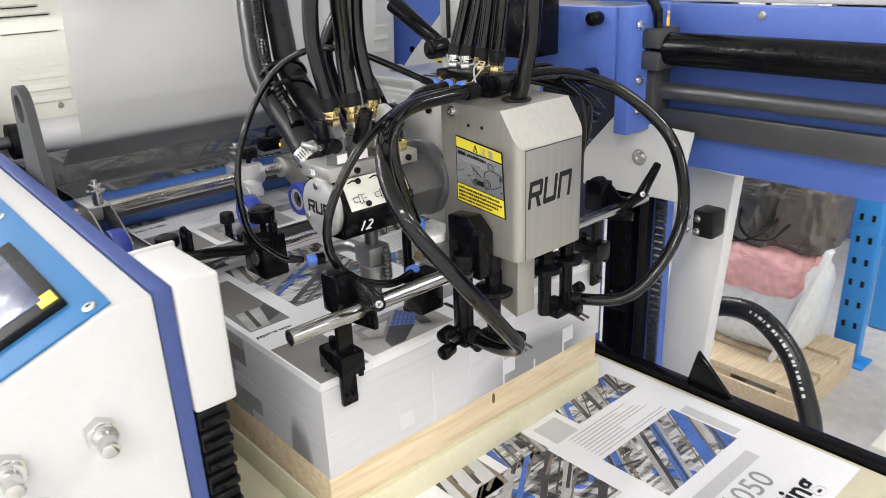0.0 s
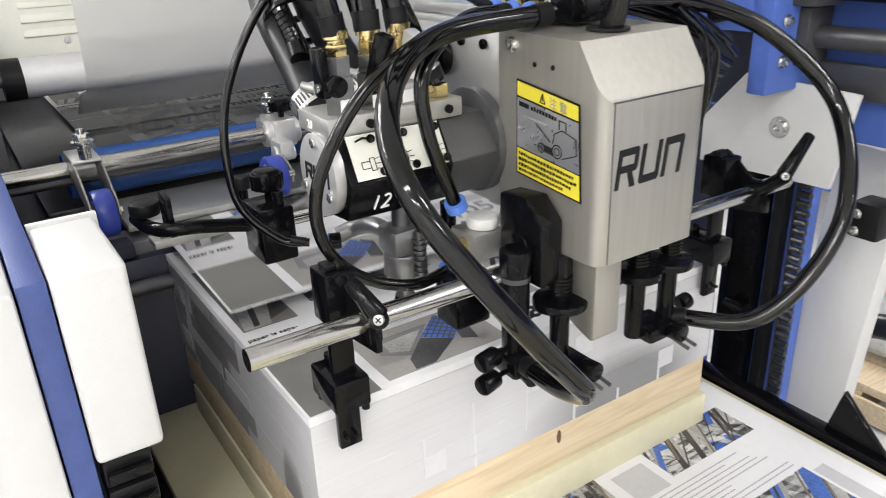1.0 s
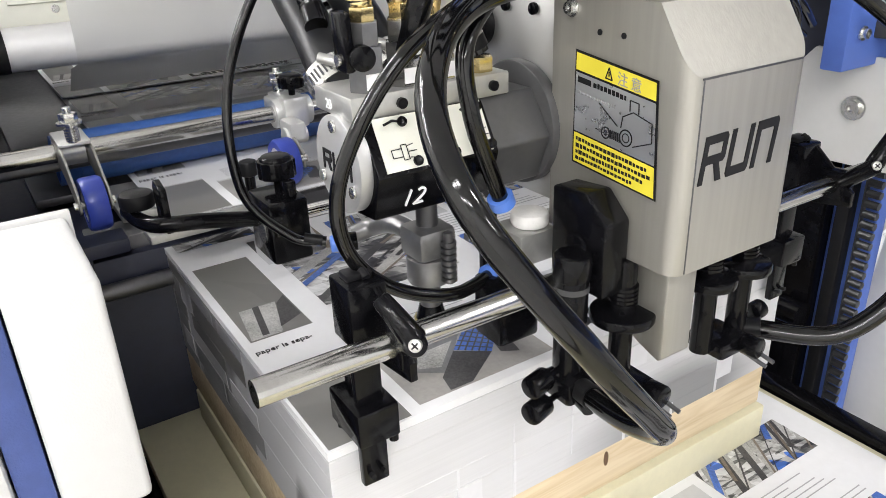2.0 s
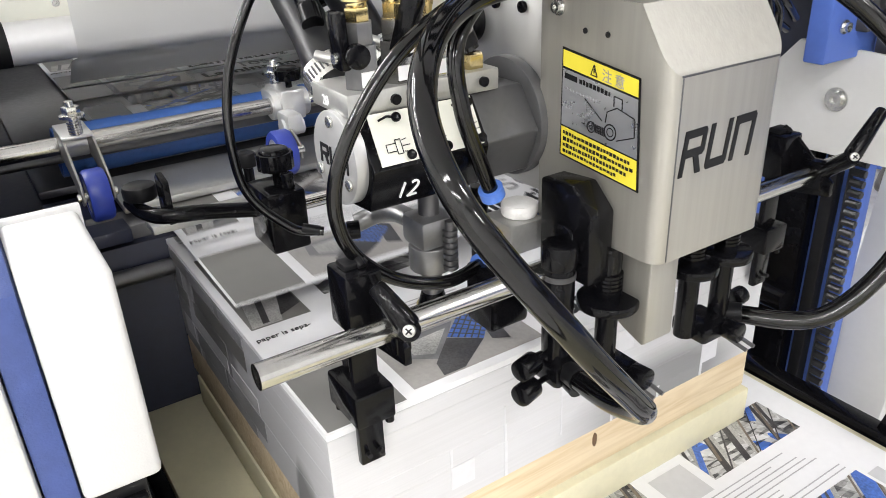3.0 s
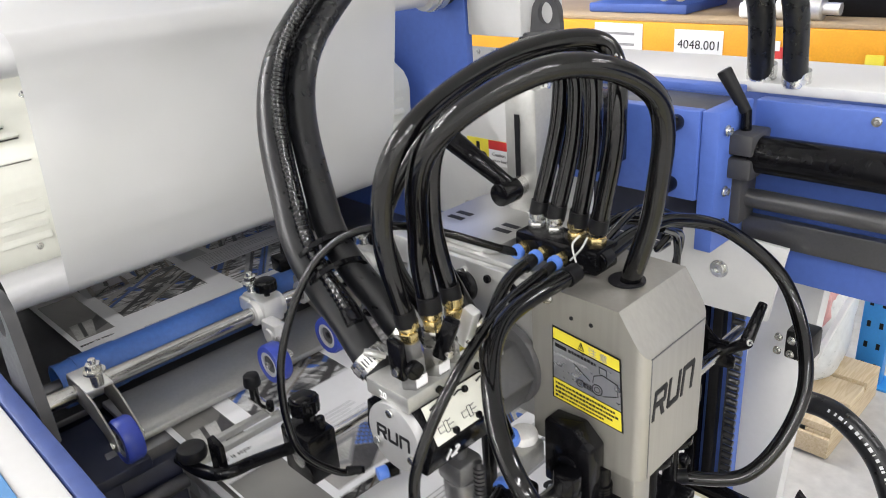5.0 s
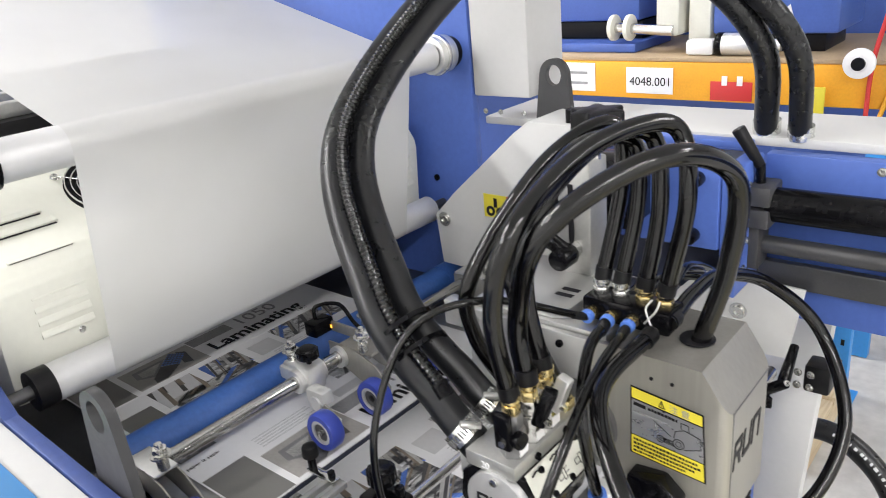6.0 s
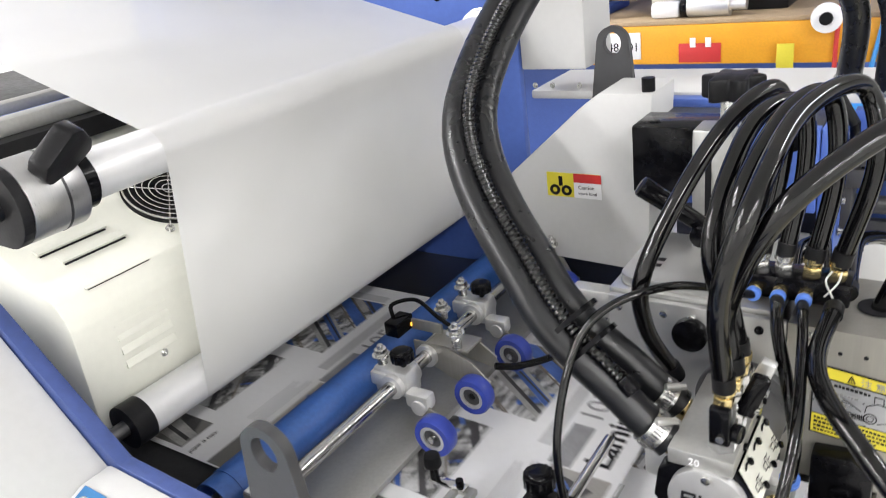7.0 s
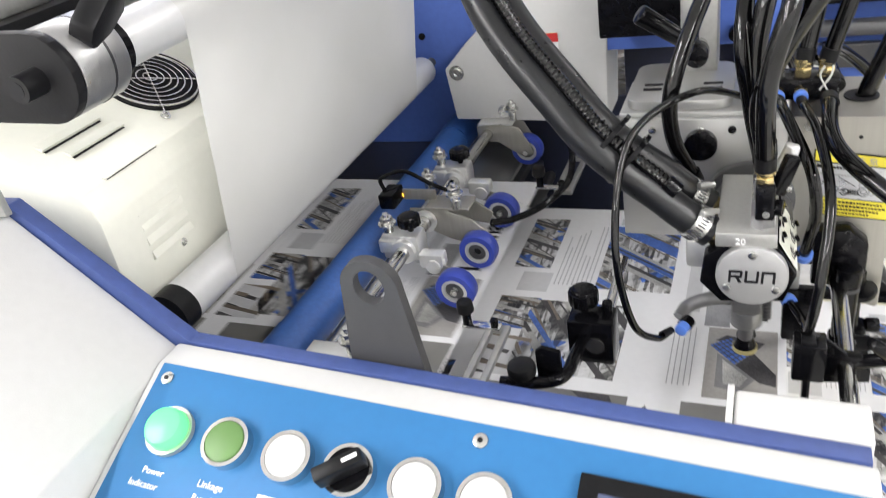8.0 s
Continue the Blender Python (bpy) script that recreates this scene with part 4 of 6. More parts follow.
def knob(parent, x, y, z, r=0.017, h=0.02, stem=0.012):
    bm = rod((x, y, z - stem), (x, y, z), 0.005, seg=12)
    pts = [(x + r * (1.0 if k % 2 else 0.93) * math.cos(k * math.pi / 14), y + r * (1.0 if k % 2 else 0.93) * math.sin(k * math.pi / 14)) for k in range(28)]
    prism(pts, "z", z, z + h * 0.8, 0.0008, bm)
    rod((x, y, z + h * 0.6), (x, y, z + h), r * 0.9, bm, 28, r2=r * 0.75, bevel=0.003)
    return part("knob", bm, BLACK, parent, "black grip knob")


def side_arm(name_label, y, wx, wz, near):
    """A bent steel arm on the shaft with one wheel, and its spring screw."""
    t = thing("feed_wheel_arm", (-1.372, y, 1.126), name_label, "wheel arm", "feed wheels")
    for s in (-1, 1):
        pts = [(-1.395, 1.110), (-1.395, 1.145), (-1.340, 1.150), (-1.30, 1.140), (wx + 0.012, wz + 0.018), (wx + 0.018, wz - 0.002), (wx, wz - 0.012), (wx - 0.03, wz + 0.006), (-1.35, 1.108)]
        part("cheek", prism(pts, "y", y + s * 0.018 - 0.0015, y + s * 0.018 + 0.0015, 0.0006), STEEL, t, "bent steel cheek plate")
    part("bridge", box(-1.392, -1.315, y - 0.0195, y + 0.0195, 1.1455, 1.150, 0.001), ALU, t)
    part("clamp_ring", ring((-1.372, y - 0.0155, 1.126), (-1.372, y + 0.0155, 1.126), 0.0185, 0.013), ALU, t)
    nut_post(t, -1.318, y, 1.150, 0.045)
    wheel(t, wx, y, wz)
    part("axle", rod((wx, y - 0.024, wz), (wx, y + 0.024, wz), 0.0055, seg=12), ZINC, t)
    return t


side_arm("bent steel arm with blue feed wheel beside the near side plate", 0.415, -1.258, 1.086, True)
side_arm("bent steel arm with blue feed wheel at the far side", 1.195, -1.292, 1.083, False)


def middle_arm(y, label, sensor):
    t = thing("feed_wheel_arm", (-1.372, y, 1.126), label, "wheel arm", "feed wheels")
    bm = box(-1.415, -1.345, y - 0.02, y + 0.02, 1.104, 1.152, 0.006)
    box(-1.418, -1.385, y - 0.026, y + 0.012, 1.120, 1.146, 0.005, bm)
    rod((-1.372, y - 0.03, 1.126), (-1.372, y + 0.03, 1.126), 0.022, bm, 28, bevel=0.002)
    part("clamp_body", bm, ALU, t, "cast aluminium shaft clamp")
    bm = box(-1.345, -1.300, y - 0.032, y - 0.006, 1.098, 1.126, 0.006)
    rod((-1.318, y - 0.036, 1.104), (-1.318, y - 0.002, 1.104), 0.013, bm, 20, bevel=0.001)
    part("swing_bracket", bm, ALU, t)
    nut_post(t, -1.403, y - 0.004, 1.146, 0.042)
    knob(t, -1.364, y + 0.002, 1.164, 0.020, 0.020)
    part("swing_arm", prism([(-1.325, 1.092), (-1.325, 1.116), (-1.285, 1.100), (-1.268, 1.088), (-1.268, 1.068), (-1.29, 1.072)], "y", y - 0.03, y - 0.026, 0.001), STEEL, t)
    wheel(t, -1.272, y - 0.056, 1.082)
    part("axle", rod((-1.272, y - 0.072, 1.082), (-1.272, y - 0.024, 1.082), 0.006, seg=14), ZINC, t)
    return t


middle_arm(0.728, "cast aluminium arm with blue feed wheel and black knob", False)
middle_arm(0.985, "cast aluminium arm with blue feed wheel beside the double sheet sensor", True)


def detector():
    t = thing("sheet_detector", (-1.33, 0.83, 1.10), "steel double sheet detector with small blue wheel and black sensor", "sensor")
    part("carrier", prism([(-1.40, 1.150), (-1.40, 1.122), (-1.33, 1.090), (-1.255, 1.070), (-1.250, 1.098), (-1.285, 1.130), (-1.335, 1.150)], "y", 0.808, 0.812, 0.0008), STEEL, t, "brushed steel lever plate")
    part("carrier", prism([(-1.39, 1.152), (-1.39, 1.132), (-1.32, 1.105), (-1.27, 1.098), (-1.26, 1.12), (-1.30, 1.150)], "y", 0.852, 0.856, 0.0008), STEEL, t, "brushed steel lever plate")
    part("bridge", box(-1.372, -1.288, 0.808, 0.856, 1.147, 1.152, 0.001), STEEL, t)
    nut_post(t, -1.310, 0.812, 1.150, 0.05)
    part("clamp_ring", ring((-1.372, 0.80, 1.126), (-1.372, 0.862, 1.126), 0.021, 0.013), ALU, t)
    wheel(t, -1.272, 0.790, 1.082)
    nut_post(t, -1.40, 0.905, 1.140, 0.04)
    b = part("sensor_body", box(-1.455, -1.425, 0.80, 0.848, 1.150, 1.178, 0.003), BLACK, t, "black proximity sensor")
    part("sensor_lamp", box(-1.4255, -1.4235, 0.838, 0.846, 1.156, 1.163, 0.0005), AMBER, b, "small amber lamp")
    part("sensor_arm", box(-1.425, -1.36, 0.840, 0.846, 1.150, 1.170, 0.001), STEEL, t)
    part("cable", sweep([(-1.452, 0.825, 1.176), (-1.462, 0.84, 1.192), (-1.43, 0.87, 1.192), (-1.37, 0.85, 1.178), (-1.325, 0.842, 1.165)], 0.0035, ribs=0.0006, pitch=0.003, seg=10), BLACK, t, "black corrugated cable sleeve")
    part("cable", sweep([(-1.27, 0.86, 1.095), (-1.24, 0.89, 1.085), (-1.20, 0.95, 1.080), (-1.17, 1.03, 1.085), (-1.17, 1.09, 1.10), (-1.18, 1.13, 1.13)], 0.0060, ribs=0.0009, pitch=0.0045, seg=10), BLACK, t, "black corrugated cable sleeve")


detector()


def sheet_guide(y, sgn, label):
    """A slotted white guide bar with a small screw post at its end."""
    t = thing("sheet_guide", (-1.19, y, 1.05), label, "guide", "sheet guides")
    bm = box(-1.202, -1.192, y - 0.16 * sgn if sgn > 0 else y, y if sgn > 0 else y + 0.16, 1.050, 1.060, 0.001)
    a, b = (y - 0.16, y) if sgn > 0 else (y, y + 0.16)
    box(-1.176, -1.166, a, b, 1.050, 1.060, 0.001, bm)
    for e in (a + 0.006, (a + b) / 2 - 0.05, b - 0.006):
        box(-1.196, -1.172, e - 0.006, e + 0.006, 1.0505, 1.0595, 0.001, bm)
    part("slotted_bar", bm, PLATE, t, "pale slotted metal bar")
    part("end_plate", box(-1.240, -1.178, y - 0.010 * sgn - 0.008, y - 0.010 * sgn + 0.008, 1.0605, 1.065, 0.001), CHROME, t)
    part("screw_post", rod((-1.188, y - 0.01 * sgn, 1.065), (-1.188, y - 0.01 * sgn, 1.077), 0.006, seg=16, bevel=0.001), BLACK, t)
    part("screw_post", rod((-1.232, y - 0.01 * sgn, 1.065), (-1.232, y - 0.01 * sgn, 1.095), 0.007, seg=16), BLACK, t)
    bm = rod((-1.232, y - 0.01 * sgn, 1.088), (-1.232, y - 0.01 * sgn, 1.108), 0.014, seg=20, r2=0.012, bevel=0.003)
    part("screw_knob", bm, BLACKMATT, t)


sheet_guide(0.615, 1, "pale slotted sheet guide bar with black screw, near side")
sheet_guide(1.05, -1, "pale slotted sheet guide bar with black screw, far side")


def side_pusher():
    t = thing("side_guide", (-1.03, 0.5, 1.1), "black side guide bracket with grip knobs and bent rod", "guide")
    part("clamp_block", box(-1.058, -0.995, 0.545, 0.590, 1.062, 1.132, 0.004), BLACK, t)
    part("bore_cap", rod((-1.02, 0.5445, 1.095), (-1.02, 0.543, 1.095), 0.013, seg=24), ZINC, t)
    knob(t, -1.038, 0.575, 1.146, 0.021, 0.024, 0.014)
    part("side_screw", rod((-1.006, 0.575, 1.132), (-1.006, 0.575, 1.150), 0.007, seg=14, bevel=0.002), BLACK, t)
    part("bent_rod", sweep([(-1.035, 0.548, 1.104), (-1.036, 0.520, 1.110), (-1.036, 0.485, 1.117), (-1.037, 0.460, 1.120), (-1.048, 0.442, 1.120), (-1.078, 0.433, 1.118), (-1.118, 0.430, 1.116)], 0.0085, seg=16), BLACK, t, "black bent rod")
    part("clip_plate", prism([(-1.075, 1.108), (-1.075, 1.154), (-1.067, 1.161), (-1.043, 1.156), (-1.043, 1.108)], "y", 0.452, 0.459, 0.001), BLACK, t)
    bm = rod((-1.090, 0.437, 1.127), (-1.090, 0.437, 1.145), 0.0185, seg=28, bevel=0.005)
    part("flat_knob", bm, BLACKMATT, t, "black flat knob")
    part("cross_rod", rod((-1.012, 0.56, 1.108), (-1.012, 0.74, 1.108), 0.008, seg=18), CHROME, t, "chrome cross rod")


side_pusher()


# ---- paper ----
PX0, PX1, PY0, PY1 = -0.773, -1.295, 0.492, 1.122
PILE_TOP = 0.978


def pile():
    t = thing("paper_pile", (-1.0, 0.8, 0.83), "tall stack of printed sheets with grey print on the edges", "paper stack")
    z = 0.832
    random.seed(4)
    while z < PILE_TOP - 0.001:
        h = min(random.choice((0.012, 0.018, 0.024, 0.03)), PILE_TOP - z)
        dx, dy = random.uniform(-0.0002, 0.0002), random.uniform(-0.0002, 0.0002)
        part("ream", box(PX1 + dx, PX0 + dx, PY0 + dy, PY1 + dy, z, z + h, 0.0002, seg=1), SHEETEDGE, t)
        for a0, a1 in ((0.205, 0.30), (0.315, 0.43), (0.455, 0.505), (0.03, 0.06)):
            if random.random() < (0.92 if a0 > 0.1 else 0.25):
                j, k = random.uniform(-0.012, 0.012), random.uniform(-0.02, 0.02)
                mat = random.choice((PHOTO_FLAT, PHOTO_FLAT, GREYINK, PHOTO_FLAT) if z > 0.89 else (GREYINK, PALEINK, GREYINK))
                part("print_edge", box(max(PX1 + dx + 0.002, PX0 - a1 + j), PX0 - a0 + k, PY0 + dy - 0.0006, PY0 + dy + 0.0004, z + 0.0004, z + h - 0.0004, 0), mat, t, "grey print showing on the sheet edges")
        for b0 in (0.13, 0.20, 0.28, 0.36, 0.44, 0.52):
            if random.random() < 0.4:
                part("print_edge", box(PX0 + dx - 0.0004, PX0 + dx + 0.0006, PY0 + b0, PY0 + b0 + random.choice((0.002, 0.003, 0.004, 0.03)), z + 0.0004, z + h - 0.0004, 0), LIGHTEDGE, t)
        z += h
    g = thing("front_gauge", (-1.28, 0.45, 0.66), "dark steel front gauge plates before the stack", "gauge")
    part("plate", box(-1.308, -1.300, 0.425, 0.512, 0.717, 0.974, 0.002), NAVY, g)
    part("plate", box(-1.308, -1.300, 0.60, 0.66, 0.90, 0.974, 0.002), NAVY, g)
    w = thing("pine_support", (-1.0, 0.8, 0.72), "pale pine board under the paper stack with a dark knot", "board")
    part("plank", box(PX1, PX0 - 0.004, PY0, PY1, 0.768, 0.8315, 0.004), PINE, w)
    kn = rod((PX0 - 0.0045, 0.832, 0.812), (PX0 - 0.003, 0.832, 0.812), 0.009, seg=16)
    bmesh.ops.scale(kn, vec=(1, 0.38, 1.15), verts=kn.verts, space=Matrix.Translation((0, -0.832, -0.812)))
    part("knot", kn, KNOT, w, "dark knot")
    part("batten", box(PX1 + 0.02, PX0 + 0.006, PY0 - 0.002, PY1 + 0.0, 0.7162, 0.7676, 0.002), BOARD, w)
    p = thing("pile_board", (-0.9, 0.7, 0.65), "cream loading board on a black steel frame", "board")
    part("board", box(-1.50, 0.35, 0.40, 1.222, 0.66, 0.7155, 0.003), BOARD, p)
    part("support_leg", box(-1.0, -0.9, 0.6, 1.0, -0.35, 0.659, 0.004), NAVY, p, "dark lifting leg")
    part("frame_beam", box(-0.93, 0.40, 1.226, 1.256, 0.64, 0.727, 0.003), BLACK, p, "black steel frame beam")
    part("frame_beam", box(-1.50, 0.40, 0.375, 0.398, 0.62, 0.716, 0.003), BLACK, p, "black steel frame beam")
    part("gusset", prism([(-0.640, 0.726), (-0.545, 0.726), (-0.622, 0.801)], "y", 1.236, 1.246, 0.001), BLACK, p)


pile()


def clipped(poly, x0, x1, y0, y1):
    """The part of a flat polygon inside a rectangle."""
    for axis, limit, sign in ((0, x0, 1), (0, x1, -1), (1, y0, 1), (1, y1, -1)):
        out = []
        for p, q in zip(poly, poly[1:] + poly[:1]):
            dp, dq = sign * (p[axis] - limit), sign * (q[axis] - limit)
            if dp >= 0:
                out.append(p)
            if dp * dq < 0:
                k = dp / (dp - dq)
                out.append((p[0] + (q[0] - p[0]) * k, p[1] + (q[1] - p[1]) * k))
        poly = out
        if len(poly) < 3:
            return []
    return poly


def print_on(t, tail, y0, z):
    """Printed fields of one sheet whose tail edge lies at tail: photographs, title and lines of writing as bars."""
    def at(a, b, h):
        return (tail - a, y0 + b, z + h)

    def fld(name, a0, a1, b0, b1, mat, h=0.0006):
        return part(name, quad([at(a0, b0, h), at(a0, b1, h), at(a1, b1, h), at(a1, b0, h)][::-1], thick=0.0002), mat, t)

    def photo(a0, a1, b0, b1, base, angle, inks, seed, cross=0.5):
        """A machine photograph: slanted rollers, bars and rods over a mottled ground."""
        rnd = random.Random(seed)
        pic = fld("photo", a0, a1, b0, b1, base)
        size = math.hypot(a1 - a0, b1 - b0)
        ca, cb = (a0 + a1) / 2, (b0 + b1) / 2
        for layer, (ink, count, width, turn) in enumerate(inks):
            bm = bmesh.new()
            for k in range(count):
                d = size * ((k + rnd.uniform(0.0, 0.9)) / count - 0.5)
                w = width * rnd.uniform(0.5, 1.3)
                th = angle + turn + rnd.uniform(-0.03, 0.03)
                u, v = (math.cos(th), math.sin(th)), (-math.sin(th), math.cos(th))
                s0, s1 = -0.7 * size, 0.7 * size
                if abs(turn) > 0.5:
                    s0 = rnd.uniform(-0.5, 0.3) * size
                    s1 = s0 + rnd.uniform(0.1, 0.3) * size
                elif rnd.random() < 0.4:
                    s0 = rnd.uniform(-0.3, 0.2) * size
                poly = [(ca + u[0] * s + v[0] * e, cb + u[1] * s + v[1] * e) for s, e in ((s0, d), (s1, d), (s1, d + w), (s0, d + w))]
                poly = clipped(poly, a0, a1, b0, b1)
                if len(poly) > 2:
                    h = 0.0009 + 0.00012 * layer + 0.000004 * k
                    bm.faces.new([bm.verts.new(at(p[0], p[1], h)) for p in poly])
            if bm.faces:
                bmesh.ops.recalc_face_normals(bm, faces=bm.faces)
                tagged(part("printed_picture", bm, ink, pic), kind="stuff")
            else:
                bm.free()
    D, L, B, W = DARKPRINT, LIGHTPRINT, BLUEPRINT, WARMPRINT
    photo(0.182, 0.312, 0.345, 0.560, PHOTO_GREY, 0.62, ((L, 5, 0.026, 0), (B, 4, 0.024, 0), (L, 5, 0.006, 0), (D, 5, 0.006, 0), (W, 6, 0.004, 0), (D, 2, 0.006, 1.3)), 3)
    photo(0.405, 0.476, 0.400, 0.580, PHOTO_GREY, 0.40, ((L, 6, 0.010, 0), (D, 5, 0.008, 0), (B, 2, 0.012, 0.2), (W, 5, 0.005, 0.1), (D, 4, 0.002, 0.3)), 5)
    photo(0.398, 0.472, 0.215, 0.305, PHOTO_GREY, 0.25, ((B, 3, 0.012, 0), (L, 4, 0.008, 0), (W, 4, 0.005, 0), (D, 3, 0.004, 0)), 8)
    photo(0.385, 0.472, 0.098, 0.195, PALEINK, 0.15, ((D, 4, 0.010, 0.1), (W, 3, 0.008, 0)), 13)
    photo(0.496, 0.530, 0.010, 0.120, PHOTO_GREY, 0.9, ((L, 4, 0.008, 0), (D, 4, 0.008, 0.3)), 17)
    photo(0.240, 0.410, 0.112, 0.300, PHOTO_GREY, 0.95, ((L, 5, 0.014, 0), (D, 5, 0.012, 0), (W, 5, 0.007, 0.1), (B, 2, 0.014, 0), (D, 3, 0.003, 0)), 21)
    # a press photographed on a grey floor: pale legs under a dark body
    pic = fld("photo", 0.212, 0.428, 0.010, 0.082, PHOTO_FLAT)

    def patch(pts, ink, h):
        bm = bmesh.new()
        bm.faces.new([bm.verts.new(at(a, b, h)) for a, b in pts])
        bmesh.ops.recalc_face_normals(bm, faces=bm.faces)
        if bm.faces[0].normal.z < 0:
            bmesh.ops.reverse_faces(bm, faces=bm.faces)
        return tagged(part("printed_picture", bm, ink, pic), kind="stuff")
    patch([(0.214, 0.012), (0.214, 0.048), (0.285, 0.066), (0.285, 0.022)], L, 0.0010)
    patch([(0.218, 0.026), (0.218, 0.034), (0.286, 0.046), (0.286, 0.038)], D, 0.0011)
    patch([(0.225, 0.050), (0.280, 0.066), (0.295, 0.080), (0.240, 0.080)], D, 0.0011)
    # a tray with a blue mesh on dark runners
    pic = fld("photo", 0.012, 0.112, 0.100, 0.262, WARMFIELD)
    patch([(0.096, 0.124), (0.096, 0.200), (0.040, 0.150), (0.062, 0.118)], GREYFIELD, 0.0010)
    patch([(0.085, 0.132), (0.088, 0.186), (0.052, 0.150), (0.062, 0.130)], L, 0.0011)
    patch([(0.070, 0.176), (0.046, 0.208), (0.014, 0.162), (0.014, 0.136), (0.036, 0.141)], D, 0.0011)
    patch([(0.100, 0.230), (0.085, 0.245), (0.030, 0.232), (0.040, 0.215)], D, 0.0011)
    patch([(0.108, 0.218), (0.078, 0.238), (0.046, 0.208), (0.071, 0.177)], B, 0.0012)
    for k in range(5):
        e = 0.1 + 0.18 * k
        patch([(0.108 - 0.037 * e, 0.218 - 0.041 * e), (0.078 - 0.032 * e, 0.238 - 0.030 * e), (0.077 - 0.032 * e, 0.236 - 0.030 * e), (0.107 - 0.037 * e, 0.216 - 0.041 * e)], D, 0.0013)
        patch([(0.108 - 0.030 * e, 0.218 + 0.020 * e), (0.071 - 0.025 * e, 0.177 + 0.031 * e), (0.0695 - 0.025 * e, 0.178 + 0.031 * e), (0.1065 - 0.030 * e, 0.219 + 0.020 * e)], D, 0.0014)
    fld("grey_field", 0.003, 0.138, 0.003, 0.086, PHOTO_FLAT)
    m = Matrix.Translation((tail - 0.184, y0 + 0.006, z + 0.0008)) @ Matrix.Rotation(math.pi / 2, 4, "Z")
    tagged(part("words", lettering("paper is sepa-", 0.0115, m), INK, t), "small black printed words", kind="stuff")
    fld("pale_field", 0.395, 0.452, 0.325, 0.385, PALEINK)
    fld("pale_field", 0.190, 0.300, 0.566, 0.590, PALEINK)
    fld("pale_field", 0.13, 0.155, 0.30, 0.54, PALEINK)
    rnd = random.Random(2)
    for k in range(9):
        fld("text_bar", 0.322 + 0.008 * k, 0.3236 + 0.008 * k, 0.35, 0.50 + rnd.uniform(-0.06, 0.06), TEXTINK)
    for k in range(5):
        fld("text_bar", 0.13 + 0.008 * k, 0.1316 + 0.008 * k, 0.12, 0.25 + rnd.uniform(-0.03, 0.03), TEXTINK)
    m = Matrix.Translation((tail - 0.082, y0 + 0.385, z + 0.0008)) @ Matrix.Rotation(math.pi / 2, 4, "Z")
    tagged(part("title", lettering("1050", 0.058, m), GREYINK, t), "grey printed number", kind="stuff")
    fld("title_bar", 0.082, 0.120, 0.265, 0.370, GREYINK, 0.0007)
    m = Matrix.Translation((tail - 0.028, y0 + 0.285, z + 0.0008)) @ Matrix.Rotation(math.pi / 2, 4, "Z")
    tagged(part("title", lettering("Laminating", 0.058, m, bold=0.0012), INK, t), "bold black printed word", kind="stuff")


def sheet(label, tail, y0, z):
    t = thing("printed_sheet", (tail - 0.245, y0 + 0.31, z), label, "paper", "printed sheets")
    part("paper", box(tail - 0.535, tail, y0, y0 + 0.625, z - 0.0002, z + 0.0004, 0), PAPER, t, "white coated paper")
    print_on(t, tail, y0, z)
    return t


sheet("printed sheet with machine photographs lying on the loading board", -0.302, 0.585, 0.7168)

# the sheets that run: each waits on the pile, slides over the table and goes under the film
CYCLE, SPEED = 0.665, 0.72
STARTS = [0.03 - 3 * CYCLE + CYCLE * k for k in range(16)]
SHEETS = []
HOME = (PX0 - 0.245, PY0 + 0.31)
FIRST = sheet("printed sheet sliding from the pile to the rollers", PX0, PY0, PILE_TOP)
for k in range(len(STARTS)):
    SHEETS.append(FIRST if k == 0 else copy_thing(FIRST, FIRST.matrix_basis.copy()))


def sheet_rows(k):
    """Slide along the feed: level on the pile, up the ramp, level on the table, down to rest inside the machine."""
    x0, y = HOME
    lay = PILE_TOP + 0.0009 * (len(STARTS) - k)
    rows = []

    def spot(s):
        # s: how far the sheet has run
        a = min(1.0, max(0.0, s / 0.40))
        a = a * a * (3 - 2 * a)
        z = lay + (1.0520 - 0.0007 * k - lay) * a
        tilt = 1.8 * math.sin(math.pi * min(1, max(0, s / 0.40))) if s < 0.40 else 0.0
        z += 0.0013 * k * min(1.0, max(0.0, (s - 1.0) / 0.3))
        return Matrix.Translation(metres((x0 - s, y, z))) @ pose(0, 0, 0, 0, tilt, 0)
    end = 1.31
    t = 0.0
    ts = sorted({0.0, 8.0} | {round(j * 0.0667, 4) for j in range(121)})
    for t in ts:
        s = min(end, max(0.0, SPEED * (t - STARTS[k])))
        if s < 0.06:
            s = s * s / 0.12 if s < 0.06 else s
        rows.append((t, spot(s), s))
    keep = []
    for i, r in enumerate(rows):
        still = 0 < i < len(rows) - 1 and rows[i - 1][2] == r[2] == rows[i + 1][2]
        if not still:
            keep.append(r[:2])
    return keep


